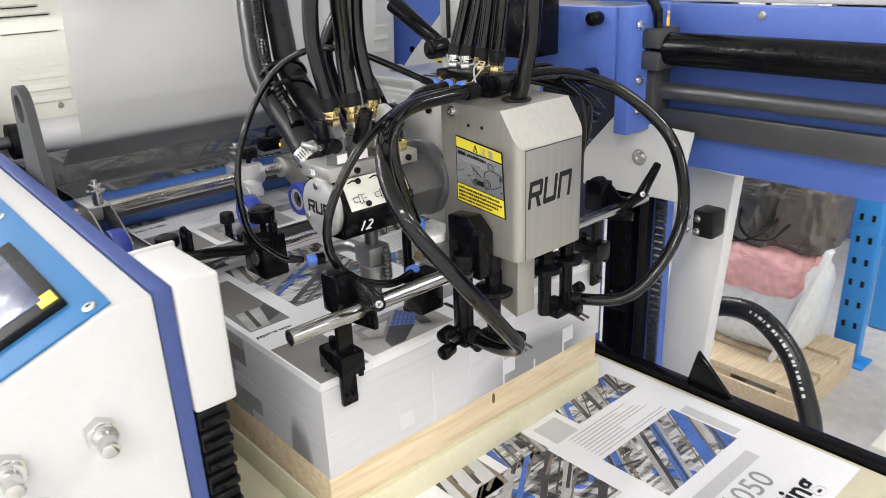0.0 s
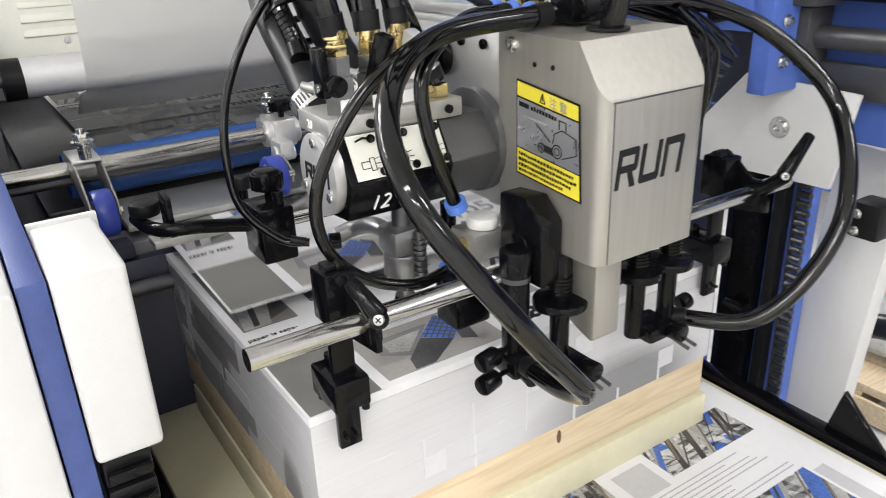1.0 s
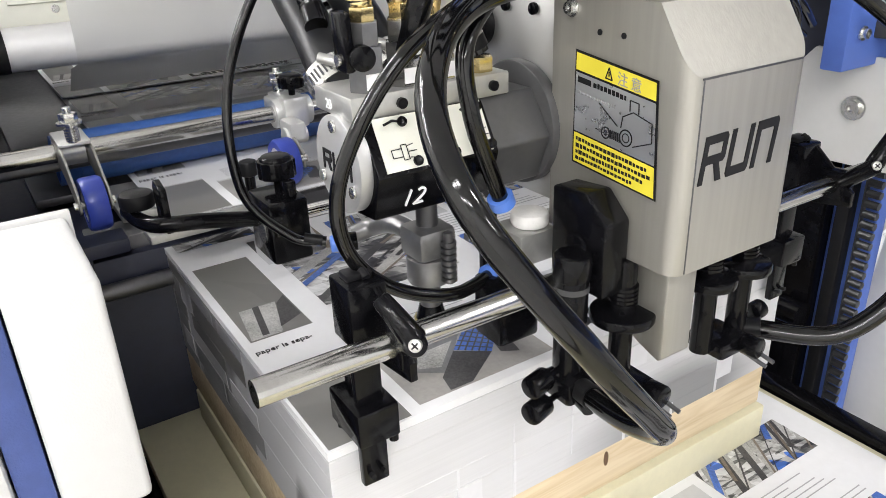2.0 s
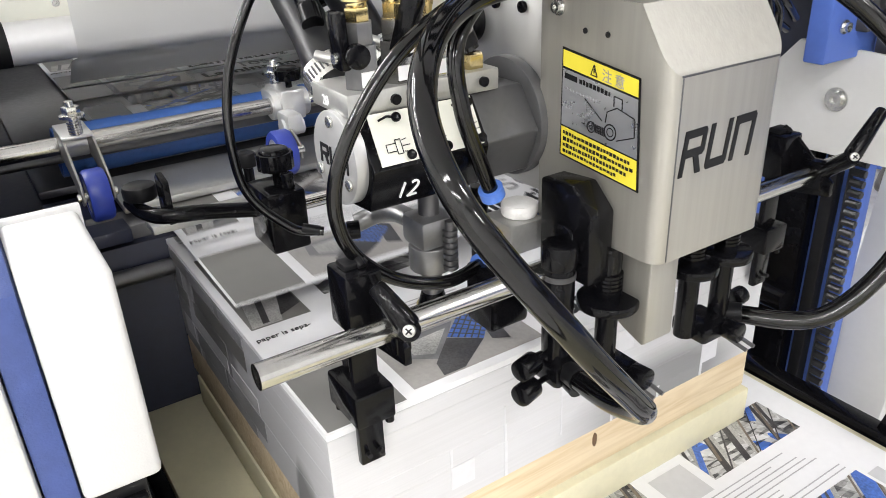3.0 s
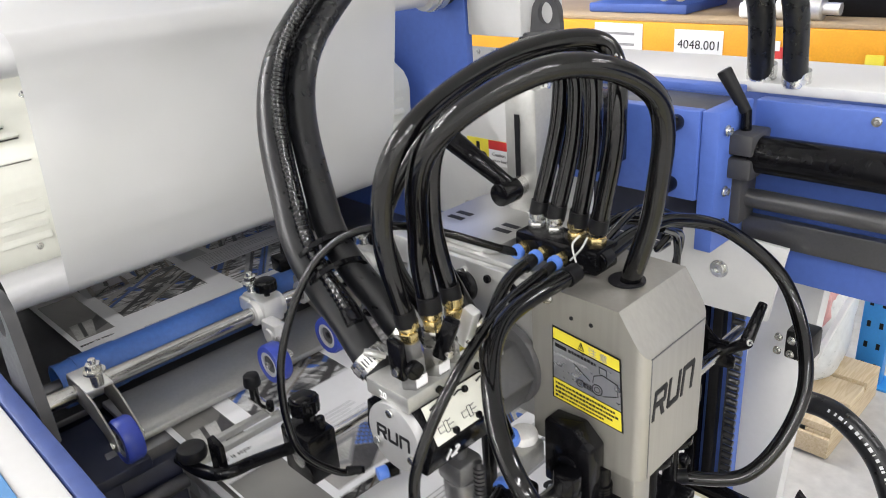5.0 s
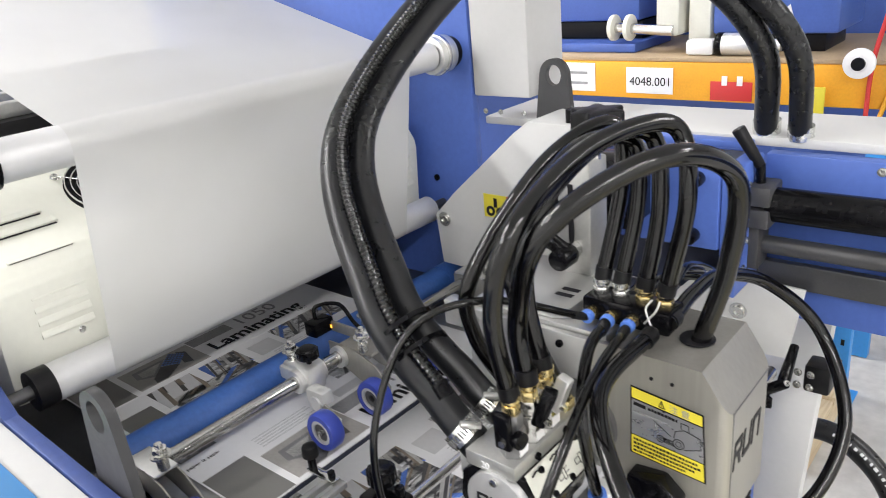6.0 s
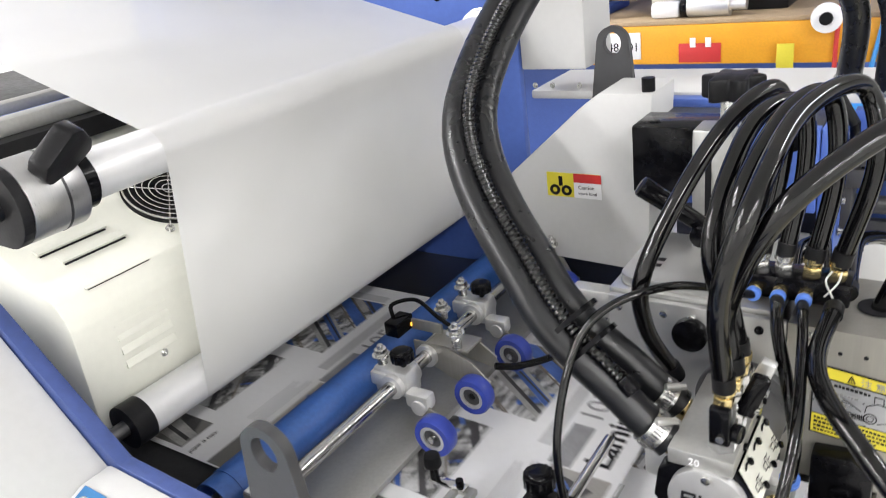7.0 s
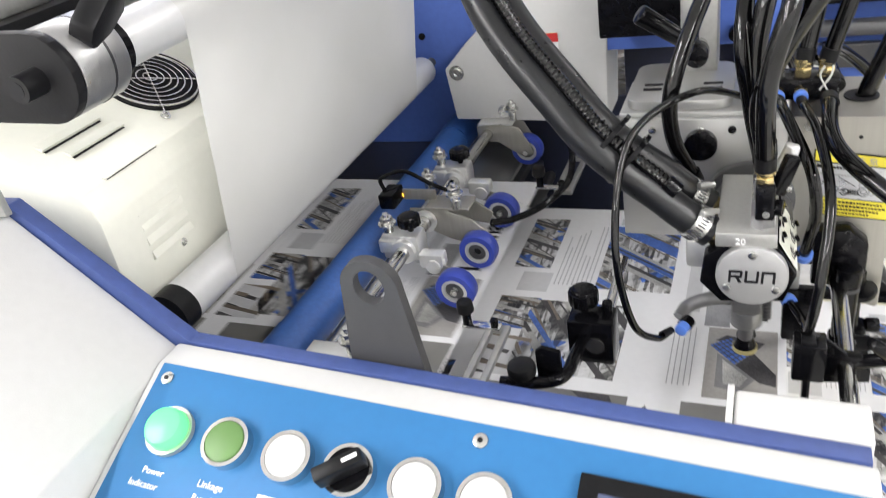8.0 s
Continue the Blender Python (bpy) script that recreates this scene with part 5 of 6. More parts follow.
# ---- suction head ----
def run_mark(m, w, ht, mat, parent):
    """Three dark shapes of the maker's mark, w wide and ht high, lying in the plane of m."""
    d = 0.185     # stroke, in the width of one shape
    shapes = (
        ("mark_block", [(0, 0), (d, 0), (d, 0.40), (0.52, 0.40), (0.76, 0), (1.0, 0), (0.76, 0.40), (0.92, 0.40), (1, 0.48), (1, 0.92), (0.92, 1), (0, 1), (0, 0.70), (d, 0.70), (d, 0.82), (1 - d, 0.82), (1 - d, 0.58), (d, 0.58), (d, 0.698), (0, 0.698)]),
        ("mark_channel", [(0, 1), (d, 1), (d, 0.2), (1 - d, 0.2), (1 - d, 1), (1, 1), (1, 0.08), (0.92, 0), (0.08, 0), (0, 0.08)]),
        ("mark_arch", [(0, 0), (d, 0), (d, 0.8), (1 - d, 0.8), (1 - d, 0), (1, 0), (1, 0.92), (0.92, 1), (0, 1)]))
    for k, (name, pts) in enumerate(shapes):
        bm = prism([((k * 1.17 + x) * w / 3.34, z * ht) for x, z in pts], "z", 0.0, 0.0008)
        bmesh.ops.triangulate(bm, faces=bm.faces)
        bmesh.ops.transform(bm, matrix=m, verts=bm.verts)
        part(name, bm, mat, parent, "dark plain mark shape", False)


def suction_head():
    h = thing("feeder_head", (-0.80, 0.82, 1.13), "brushed steel suction head of the sheet feeder, with yellow warning label", "feeder head")
    part("side_plate", box(-1.010, -0.79, 0.752, 0.762, 1.150, 1.337, 0.002), HEADPLATE, h, "machined steel side plate")
    part("core", box(-1.004, -0.80, 0.763, 0.884, 1.165, 1.330, 0.002), DARKSTEEL, h)
    part("top_plate", box(-1.012, -0.80, 0.763, 0.888, 1.331, 1.343, 0.002), HEADPLATE, h)
    b = part("top_bracket", rounded_plate(-1.004, -0.862, 0.770, 0.925, 1.3435, 1.357, 0.022), HEADPLATE, h, "slotted bracket plate")
    for x in (-0.972, -0.890):
        for y in (0.815, 0.833):
            part("slot", box(x - 0.013, x + 0.013, y - 0.0045, y + 0.0045, 1.3572, 1.3577, 0), INK, b)
    prof = [(-0.638, 1.130), (-0.638, 1.288), (-0.672, 1.339), (-0.788, 1.341), (-0.788, 1.130)]
    bm = prism(prof, "y", 0.746, 0.887)
    sel = [e for e in bm.edges if all(abs(v.co.x + 0.638) < 1e-4 for v in e.verts) and abs(e.verts[0].co.y - e.verts[1].co.y) < 1e-4]
    bmesh.ops.bevel(bm, geom=sel, offset=0.014, segments=5, affect="EDGES", profile=0.5)
    part("front_cover", bm, STEEL, h, "brushed steel front cover with sloping top")
    part("cover_seam", box(-0.6392, -0.6375, 0.758, 0.876, 1.2868, 1.2885, 0.0003), DARKSTEEL, h)
    part("cover_seam", box(-0.6392, -0.6375, 0.7590, 0.7602, 1.131, 1.2866, 0.0003), DARKSTEEL, h)
    part("hose_hole", rod((-0.704, 0.813, 1.3405), (-0.704, 0.813, 1.3425), 0.021, seg=32), INK, h, "round hose opening")
    for x in (-0.995, -0.965, -0.935, -0.90, -0.86, -0.82):
        part("socket_screw", rod((x, 0.752, 1.322), (x, 0.7475, 1.322), 0.0055, seg=12, bevel=0.001), BLACK if x > -0.87 else ZINC, h)
    bolt((-0.765, 0.746, 1.328), (0, -1, 0), 0.005, 0.006, h)
    for x in (-0.732, -0.706):
        part("rivet_hole", rod((x, 0.7465, 1.312), (x, 0.7452, 1.312), 0.0025, seg=10), INK, h)
    part("round_boss", rod((-0.900, 0.752, 1.302), (-0.900, 0.738, 1.302), 0.022, seg=28, bevel=0.002), BLACK, h, "black round plug")
    part("slot_plate", box(-1.075, -1.012, 0.775, 0.80, 1.285, 1.325, 0.003), PLATE, h)
    # warning label, stuck on a little askew
    c = [Vector((-0.758, 0.7448, 1.296)), Vector((-0.667, 0.7448, 1.284)), Vector((-0.661, 0.7448, 1.190)), Vector((-0.758, 0.7448, 1.199))]

    def on(u, v, d=0.0):
        return (c[0] * (1 - u) + c[1] * u) * (1 - v) + (c[3] * (1 - u) + c[2] * u) * v - Vector((0, d, 0))

    def field(name, u0, u1, v0, v1, d, mat, label=""):
        return part(name, quad([on(u0, v0, d), on(u0, v1, d), on(u1, v1, d), on(u1, v0, d)], thick=0.00015), mat, lab, label)
    lab = part("warning_label", quad([on(0, 0), on(0, 1), on(1, 1), on(1, 0)], thick=0.0003), INK, h, "yellow and silver warning label with black border")
    field("yellow_band", 0.02, 0.98, 0.02, 0.165, 0.0006, YELLOW)
    field("silver_field", 0.02, 0.98, 0.185, 0.70, 0.0006, LABEL)
    field("yellow_band", 0.02, 0.98, 0.715, 0.98, 0.0006, YELLOW)
    up, along = (on(0.5, 0) - on(0.5, 0.2)).normalized(), (on(0.8, 0.1) - on(0.5, 0.1)).normalized()
    p = on(0.54, 0.145, 0.0009)
    m = Matrix(((along.x, up.x, 0, p.x), (along.y, up.y, -1, p.y), (along.z, up.z, 0, p.z), (0, 0, 0, 1)))
    tagged(part("words", lettering("\u6ce8 \u610f", 0.0115, m, 0.0002), GREYINK, lab), "grey printed heading", kind="stuff")
    field("text_bar", 0.05, 0.22, 0.215, 0.265, 0.0009, INK)
    rnd = random.Random(6)
    for u0, u1, v0, v1, ink in ((0.25, 0.66, 0.215, 0.265, INK), (0.05, 0.52, 0.335, 0.368, GREYINK), (0.05, 0.90, 0.745, 0.785, INK), (0.05, 0.94, 0.803, 0.843, INK), (0.05, 0.86, 0.861, 0.901, INK), (0.05, 0.74, 0.919, 0.955, INK)):
        u = u0
        while u < u1:
            e = rnd.uniform(0.022, 0.045)
            field("text_bar", u, min(u + e, u1), v0 + rnd.uniform(0, 0.008), v1 - rnd.uniform(0, 0.008), 0.0009, ink)
            u += e + 0.010
    bm = ring(on(0.42, 0.60, 0.0009), on(0.42, 0.60, 0.0011), 0.0052, 0.0040, seg=20)
    ring(on(0.42, 0.60, 0.0009), on(0.42, 0.60, 0.0011), 0.0022, 0.0014, bm, 14)
    ring(on(0.66, 0.57, 0.0009), on(0.66, 0.57, 0.0011), 0.0072, 0.0060, bm, 22)
    ring(on(0.66, 0.57, 0.0009), on(0.66, 0.57, 0.0011), 0.0040, 0.0032, bm, 18)
    for k in range(6):
        rod(on(0.48 + 0.022 * k, 0.555, 0.001), on(0.48 + 0.022 * k, 0.63, 0.001), 0.0007, bm, 6)
    for a, b in (((0.60, 0.50), (0.62, 0.40)), ((0.62, 0.40), (0.74, 0.33)), ((0.74, 0.33), (0.95, 0.36)), ((0.95, 0.36), (0.95, 0.52)), ((0.95, 0.52), (0.74, 0.62)), ((0.70, 0.33), (0.70, 0.24)), ((0.70, 0.24), (0.80, 0.24)), ((0.80, 0.24), (0.80, 0.33)), ((0.33, 0.37), (0.56, 0.50)), ((0.30, 0.60), (0.33, 0.60)), ((0.40, 0.14), (0.44, 0.045)), ((0.44, 0.045), (0.48, 0.14)), ((0.40, 0.14), (0.48, 0.14)), ((0.44, 0.08), (0.44, 0.118))):
        rod(on(a[0], a[1], 0.001), on(b[0], b[1], 0.001), 0.0005, bm, 6)
    tagged(part("line_drawing", bm, INK, lab, "black line drawing"), "black line drawing", kind="stuff")
    run_mark(Matrix(((0, 0, 1, -0.6380), (1, 0.13, 0, 0.7635), (0.02, 1, 0, 1.205), (0, 0, 0, 1))), 0.0885, 0.038, INK, h)
    # lower gear of the head
    part("slide_cover", prism([(-0.750, 1.100), (-0.750, 1.186), (-0.708, 1.190), (-0.684, 1.168), (-0.684, 1.100)], "y", 0.716, 0.744, 0.003), BLACK, h, "glossy black slide cover")
    part("cover_boss", rod((-0.715, 0.716, 1.138), (-0.715, 0.711, 1.138), 0.014, seg=20, bevel=0.002), BLACK, h)
    part("blower_foot", prism([(-0.722, 1.132), (-0.722, 1.062), (-0.684, 1.042), (-0.660, 1.034), (-0.656, 1.038), (-0.656, 1.132)], "y", 0.764, 0.800, 0.002), STEEL, h, "folded steel blower foot")
    part("underside", box(-0.785, -0.690, 0.765, 0.850, 1.100, 1.129, 0.004), BLACK, h)
    for y in (0.862, 0.914):
        part("adjusting_rod", rod((-0.690, y, 0.995), (-0.690, y, 1.13), 0.0105, seg=20), BLACK, h)
        part("adjusting_disc", rod((-0.690, y, 1.069), (-0.690, y, 1.079), 0.027, seg=40, bevel=0.0025), BLACK, h, "black adjusting disc")
    part("adjusting_rod", rod((-0.690, 0.748, 0.995), (-0.690, 0.748, 1.13), 0.0105, seg=20), BLACK, h)
    part("adjusting_disc", rod((-0.690, 0.748, 1.070), (-0.690, 0.748, 1.080), 0.029, seg=40, bevel=0.0025), BLACK, h, "black adjusting disc")
    for y in (0.748, 0.862, 0.914):
        bm = rod((-0.690, y, 1.079), (-0.690, y, 1.105), 0.0115, seg=16)
        for k in range(5):
            ring((-0.690, y, 1.086 + 0.004 * k), (-0.690, y, 1.0885 + 0.004 * k), 0.0128, 0.010, bm, 18)
        part("spring", bm, BLACK, h)
    for y in (0.755, 0.890):
        bm = box(-0.712, -0.668, y - 0.022, y + 0.022, 0.988, 1.006, 0.004)
        rod((-0.668, y + 0.01, 1.0), (-0.650, y + 0.012, 1.0), 0.011, bm, 16, bevel=0.002)
        part("separator_block", bm, BLACK, h, "black separator block")
        for d in (-0.006, 0.006):
            part("finger", rod((-0.672, y + 0.012 + d, 0.994), (-0.640, y + 0.016 + d, 0.986), 0.0022, seg=8), DARKSTEEL, h)
    knob_b = rod((-0.690, 0.940, 1.01), (-0.690, 0.955, 1.012), 0.010, seg=16, bevel=0.002)
    part("thumb_screw", knob_b, BLACK, h)
    # pressing foot with hose clamp
    bm = rod((-0.705, 0.701, 1.012), (-0.705, 0.701, 1.130), 0.0145, seg=28, bevel=0.002)
    rod((-0.705, 0.701, 1.118), (-0.705, 0.701, 1.142), 0.0165, bm, 28, bevel=0.003)
    part("foot_cylinder", bm, BLACK, h, "black upright cylinder")
    part("cylinder_ring", ring((-0.705, 0.701, 1.108), (-0.705, 0.701, 1.113), 0.0152, 0.012), GREY, h)
    bm = box(-0.722, -0.685, 0.684, 0.719, 1.002, 1.026, 0.005)
    rod((-0.70, 0.701, 1.014), (-0.67, 0.698, 1.010), 0.011, bm, 18)
    part("foot_clamp", bm, BLACK, h)
    for z in (1.032, 1.005):
        bm = rod((-0.705, 0.690, z), (-0.700, 0.666, z), 0.003, seg=10)
        rod((-0.702, 0.672, z), (-0.696, 0.650, z), 0.0105, bm, 20, bevel=0.002)
        part("thumb_screw", bm, BLACK, h, "black knurled thumb screw")
    part("nozzle_block", box(-0.785, -0.745, 0.655, 0.70, 1.045, 1.105, 0.004), BLACK, h)
    part("air_filter", rod((-0.785, 0.720, 1.136), (-0.785, 0.720, 1.150), 0.018, seg=28, bevel=0.004), FELT, h, "white felt air filter")
    part("filter_base", box(-0.81, -0.765, 0.694, 0.736, 1.105, 1.136, 0.003), PLATE, h)
    part("brass_plug", rod((-0.785, 0.694, 1.122), (-0.782, 0.684, 1.122), 0.009, seg=6, bevel=0.001), BRASS, h)
    return h


suction_head()


def valve_block():
    def moved(bm):
        bmesh.ops.translate(bm, verts=bm.verts, vec=(0.011, -0.011, 0.002))
        return bm
    v = thing("valve_block", (-0.845, 0.65, 1.17), "rotary valve block with white symbol plate and round steel cap", "valve")
    sec = [(-0.892, 1.236), (-0.868, 1.255), (-0.812, 1.255), (-0.787, 1.215), (-0.800, 1.176), (-0.872, 1.170), (-0.897, 1.198)]
    part("body", moved(prism(sec, "y", 0.574, 0.690, 0.002)), BLACK, v, "black machined body")
    part("cap", rod((-0.826, 0.565, 1.219), (-0.826, 0.552, 1.219), 0.041, seg=48, bevel=0.0015), CAPSTEEL, v, "round aluminium cap")
    for a in (1.57, 3.66, 5.76):
        x, z = -0.826 + 0.032 * math.cos(a), 1.219 + 0.032 * math.sin(a)
        part("cap_screw", rod((x, 0.552, z), (x, 0.5485, z), 0.0052, seg=16, bevel=0.001), ZINC, v)
    run_mark(Matrix(((1, 0.05, 0, -0.8525), (0, 0, -1, 0.5520), (0, 1, 0, 1.2105), (0, 0, 0, 1))), 0.0525, 0.0175, INK, v)
    a, b = Vector((-0.7990, -0.011, 1.2590)), Vector((-0.7762, -0.011, 1.2178))
    n = Vector((0.875, 0, 0.484))

    def face(s, y, d):
        return a + (b - a) * s + n * d + Vector((0, y, 0))
    part("symbol_plate", quad([face(0.02, 0.582, 0.0016), face(0.96, 0.582, 0.0016), face(0.96, 0.684, 0.0016), face(0.04, 0.684, 0.0016)], thick=0.0012), CREAM, v, "white plate with flow symbols")
    for y in (0.606, 0.642, 0.678):
        for s in (0.16, 0.86):
            part("plate_screw", rod(face(s, y + (0.004 if s > 0.5 else 0), 0.0028), face(s, y + (0.004 if s > 0.5 else 0), 0.006), 0.0042, seg=14, bevel=0.0006), BLACK, v)
    bm = None
    for y in (0.590, 0.626, 0.662):
        for (s0, y0), (s1, y1) in (((0.60, 0), (0.60, 0.009)), ((0.74, 0), (0.74, 0.009)), ((0.60, 0), (0.74, 0)), ((0.54, 0.009), (0.80, 0.009)), ((0.54, 0.014), (0.80, 0.014)), ((0.54, 0.009), (0.54, 0.014)), ((0.80, 0.009), (0.80, 0.014)), ((0.57, 0.015), (0.55, 0.020)), ((0.67, 0.015), (0.67, 0.022)), ((0.77, 0.015), (0.79, 0.020)), ((0.16, 0.0), (0.11, 0.008)), ((0.11, 0.008), (0.15, 0.016))):
            bm = rod(face(s0, y + y0, 0.003), face(s1, y + y1, 0.003), 0.0004 if s0 > 0.3 else 0.0011, bm, 6)
    tagged(part("symbol_print", bm, INK, v), "black flow symbols", kind="stuff")
    m = Matrix(((0, 0.32, 0.95, -0.7855), (1, 0.25, 0, 0.584), (0, 0.95, -0.32, 1.186), (0, 0, 0, 1)))
    part("number", lettering("12", 0.0235, m, 0.0012, -0.0006), PAPER, v, "white hand-painted number")
    part("manifold", box(-0.868, -0.800, 0.556, 0.708, 1.2575, 1.277, 0.002), PLATE, v, "steel valve manifold")
    part("number", lettering("20", 0.012, Matrix.Translation((-0.846, 0.5555, 1.262)) @ Matrix.Rotation(math.pi / 2, 4, "X")), PAPER, v)
    for y in (0.60, 0.66, 0.69):
        part("manifold_screw", rod((-0.80, y, 1.267), (-0.7965, y, 1.267), 0.0045, seg=12), BLACK, v)
    for i, y in enumerate((0.580, 0.614, 0.647)):
        x = -0.817
        bm = rod((x, y, 1.277), (x, y, 1.312), 0.0150, None, 6, bevel=0.001)
        rod((x, y, 1.312), (x, y, 1.330), 0.0125, bm, 6, bevel=0.001)
        c = part("shut_off_valve", bm, (GUNMETAL, SATIN, SATIN)[i], v, "small shut-off valve")
        part("label", box(x + 0.0132, x + 0.0137, y - 0.007, y + 0.009, 1.280, 1.292, 0), PAPER, c)
        if i == 0:
            part("lever", box(x - 0.009, x + 0.012, y - 0.0235, y - 0.014, 1.294, 1.340, 0.003, rot=Euler((0.04, 0, 0)).to_matrix()), BLACK, c, "black valve lever")
            part("lever_screw", rod((x + 0.003, y - 0.0235, 1.304), (x + 0.003, y - 0.0260, 1.304), 0.0042, seg=14), ZINC, c)
            part("lever_boss", rod((x + 0.012, y - 0.010, 1.306), (x + 0.021, y - 0.012, 1.306), 0.0100, seg=20, bevel=0.001), BLACK, c)
        else:
            part("lever", box(x + 0.013, x + 0.030, y - 0.008, y + 0.006, 1.300, 1.350, 0.003, rot=Euler((0, 0.35, 0.4 * (i == 1))).to_matrix()), BLACK if i == 1 else ALU, c, "valve lever")
            part("lever_screw", rod((x + 0.012, y - 0.002, 1.309), (x + 0.030, y - 0.004, 1.309), 0.0042, seg=14), ZINC, c)
        bm = rod((x, y, 1.330), (x, y, 1.341), 0.0105, seg=6, bevel=0.0008)
        rod((x, y, 1.341), (x, y, 1.346), 0.0085, bm, 20, bevel=0.001)
        ring((x, y, 1.346), (x, y, 1.354), 0.0118, 0.008, bm, 24)
        part("brass_fitting", bm, BRASS, c, "brass hose fitting")
    bm = prism([(-0.885, 1.222), (-0.866, 1.257), (-0.806, 1.257), (-0.779, 1.218), (-0.796, 1.176), (-0.864, 1.174)], "y", 0.6795, 0.738, 0.002)
    part("hex_shaft", bm, GUNDARK, v, "dark hexagonal shaft")
    part("flange", rod((-0.834, 0.738, 1.219), (-0.834, 0.7515, 1.219), 0.058, seg=48, bevel=0.002), GUNDARK, v, "dark round flange")
    for a, b in (((-0.850, 0.592, 1.238), (-0.880, 0.5885, 1.263)), ((-0.852, 0.648, 1.244), (-0.886, 0.6470, 1.269))):
        a, b = Vector(a), Vector(b)
        bm = rod(a, a.lerp(b, 0.55), 0.0165, None, 6, bevel=0.001)
        rod(a.lerp(b, 0.5), b, 0.0140, bm, 20)
        part("hose_port", bm, BRASS, v, "brass hose port")
    bm = rod((-0.818, 0.688, 1.277), (-0.818, 0.688, 1.290), 0.0135, None, 6, bevel=0.001)
    part("brass_fitting", bm, BRASS, v, "brass hose fitting")
    part("hose_clip", ring((-0.820, 0.683, 1.305), (-0.821, 0.681, 1.309), 0.0112, 0.0098, seg=22), ZINC, v, "wire hose clip")
    part("angle_port", box(-0.905, -0.868, 0.585, 0.640, 1.205, 1.248, 0.006), ALU, v)
    return v


valve_block()


def manifold():
    m = thing("air_manifold", (-0.79, 0.81, 1.34), "black air manifold with brass and blue push-in fittings", "manifold")
    part("block", box(-0.850, -0.732, 0.793, 0.838, 1.344, 1.374, 0.003), BLACK, m)
    for i, x in enumerate((-0.835, -0.808, -0.776, -0.748)):
        bm = rod((x, 0.818, 1.374), (x, 0.818, 1.382), 0.0110, seg=6, bevel=0.0006)
        rod((x, 0.818, 1.382), (x, 0.818, 1.388), 0.0090, bm, 20, bevel=0.001)
        ring((x, 0.818, 1.388), (x, 0.818, 1.394), 0.0116, 0.008, bm, 24)
        part("top_fitting", bm, BRASS if i > 1 else ZINC, m, "brass top fitting" if i > 1 else "")
    for x in (-0.834, -0.806, -0.778):
        f = part("push_fitting", rod((x, 0.793, 1.357), (x, 0.782, 1.356), 0.0085, seg=6, bevel=0.0006), BRASS, m)
        part("release_ring", rod((x, 0.782, 1.356), (x, 0.773, 1.355), 0.0090, seg=22, bevel=0.0015), FITBLUE, f, "blue release ring")
    bm = sweep([(-0.752, 0.79, 1.392), (-0.757, 0.783, 1.382), (-0.75, 0.778, 1.368), (-0.742, 0.776, 1.355)], 0.0012, seg=8)
    sweep([(-0.742, 0.79, 1.392), (-0.745, 0.783, 1.380), (-0.757, 0.778, 1.364)], 0.0012, bm, 8)
    part("wire_tie", bm, PLATE, m, "twisted wire tie")


manifold()


def sucker():
    s = thing("forwarding_sucker", (-0.84, 0.635, 1.08), "grey forwarding sucker with spring, arm and rubber cup", "sucker")
    bm = box(-0.862, -0.822, 0.615, 0.655, 1.112, 1.142, 0.006)
    rod((-0.842, 0.635, 1.086), (-0.842, 0.635, 1.112), 0.021, bm, 24, bevel=0.002)
    part("clamp", bm, GUNMETAL, s, "grey clamp body")
    part("plunger", rod((-0.842, 0.635, 1.055), (-0.842, 0.635, 1.175), 0.010, seg=20), DARKSTEEL, s)
    bm = rod((-0.818, 0.642, 1.09), (-0.818, 0.642, 1.14), 0.0045, seg=12)
    for k in range(7):
        ring((-0.818, 0.642, 1.092 + 0.006 * k), (-0.818, 0.642, 1.0955 + 0.006 * k), 0.0072, 0.004, bm, 14)
    part("spring", bm, DARKSTEEL, s)
    part("cup", rod((-0.842, 0.635, 1.046), (-0.842, 0.635, 1.060), 0.015, seg=24, r2=0.011), BLACK, s)
    part("cup_lip", rod((-0.842, 0.635, 1.040), (-0.842, 0.635, 1.046), 0.0165, seg=24), SUCKERTAN, s, "tan rubber lip")
    part("arm", sweep([(-0.855, 0.632, 1.127), (-0.885, 0.625, 1.130), (-0.915, 0.618, 1.120), (-0.925, 0.60, 1.112)], 0.0095, seg=16), GUNMETAL, s, "bent grey arm")
    part("release_ring", rod((-0.918, 0.585, 1.110), (-0.922, 0.573, 1.110), 0.0085, seg=20, bevel=0.001), FITBLUE, s, "blue release ring")
    part("end_fitting", rod((-0.914, 0.597, 1.110), (-0.918, 0.585, 1.110), 0.0095, seg=16), BLACK, s)
    return s


SUCKER = sucker()


def lift_sucker():
    s = thing("lifting_sucker", (-0.83, 0.70, 1.04), "dark lifting sucker in the head's shade", "sucker")
    part("tube", rod((-0.83, 0.705, 1.03), (-0.83, 0.705, 1.15), 0.009, seg=16), BLACK, s)
    part("cup", rod((-0.83, 0.705, 1.018), (-0.83, 0.705, 1.034), 0.014, seg=20, r2=0.010), BLACKMATT, s)
    return s


LIFTER = lift_sucker()


# ---- rod and pile stops ----
def stop_rod():
    t = thing("stop_rod", (-0.716, 0.79, 1.108), "polished chrome rod along the tail of the pile", "rod")
    part("rod", ring((-0.716, 0.424, 1.111), (-0.716, 1.165, 1.111), 0.0104, 0.0068, seg=36), SATIN, t)
    part("bore", rod((-0.716, 0.432, 1.111), (-0.716, 1.16, 1.111), 0.0069, seg=20), DARKSTEEL, t)
    part("holder", box(-0.745, -0.69, 0.735, 0.865, 1.092, 1.128, 0.004), BLACK, t)


stop_rod()


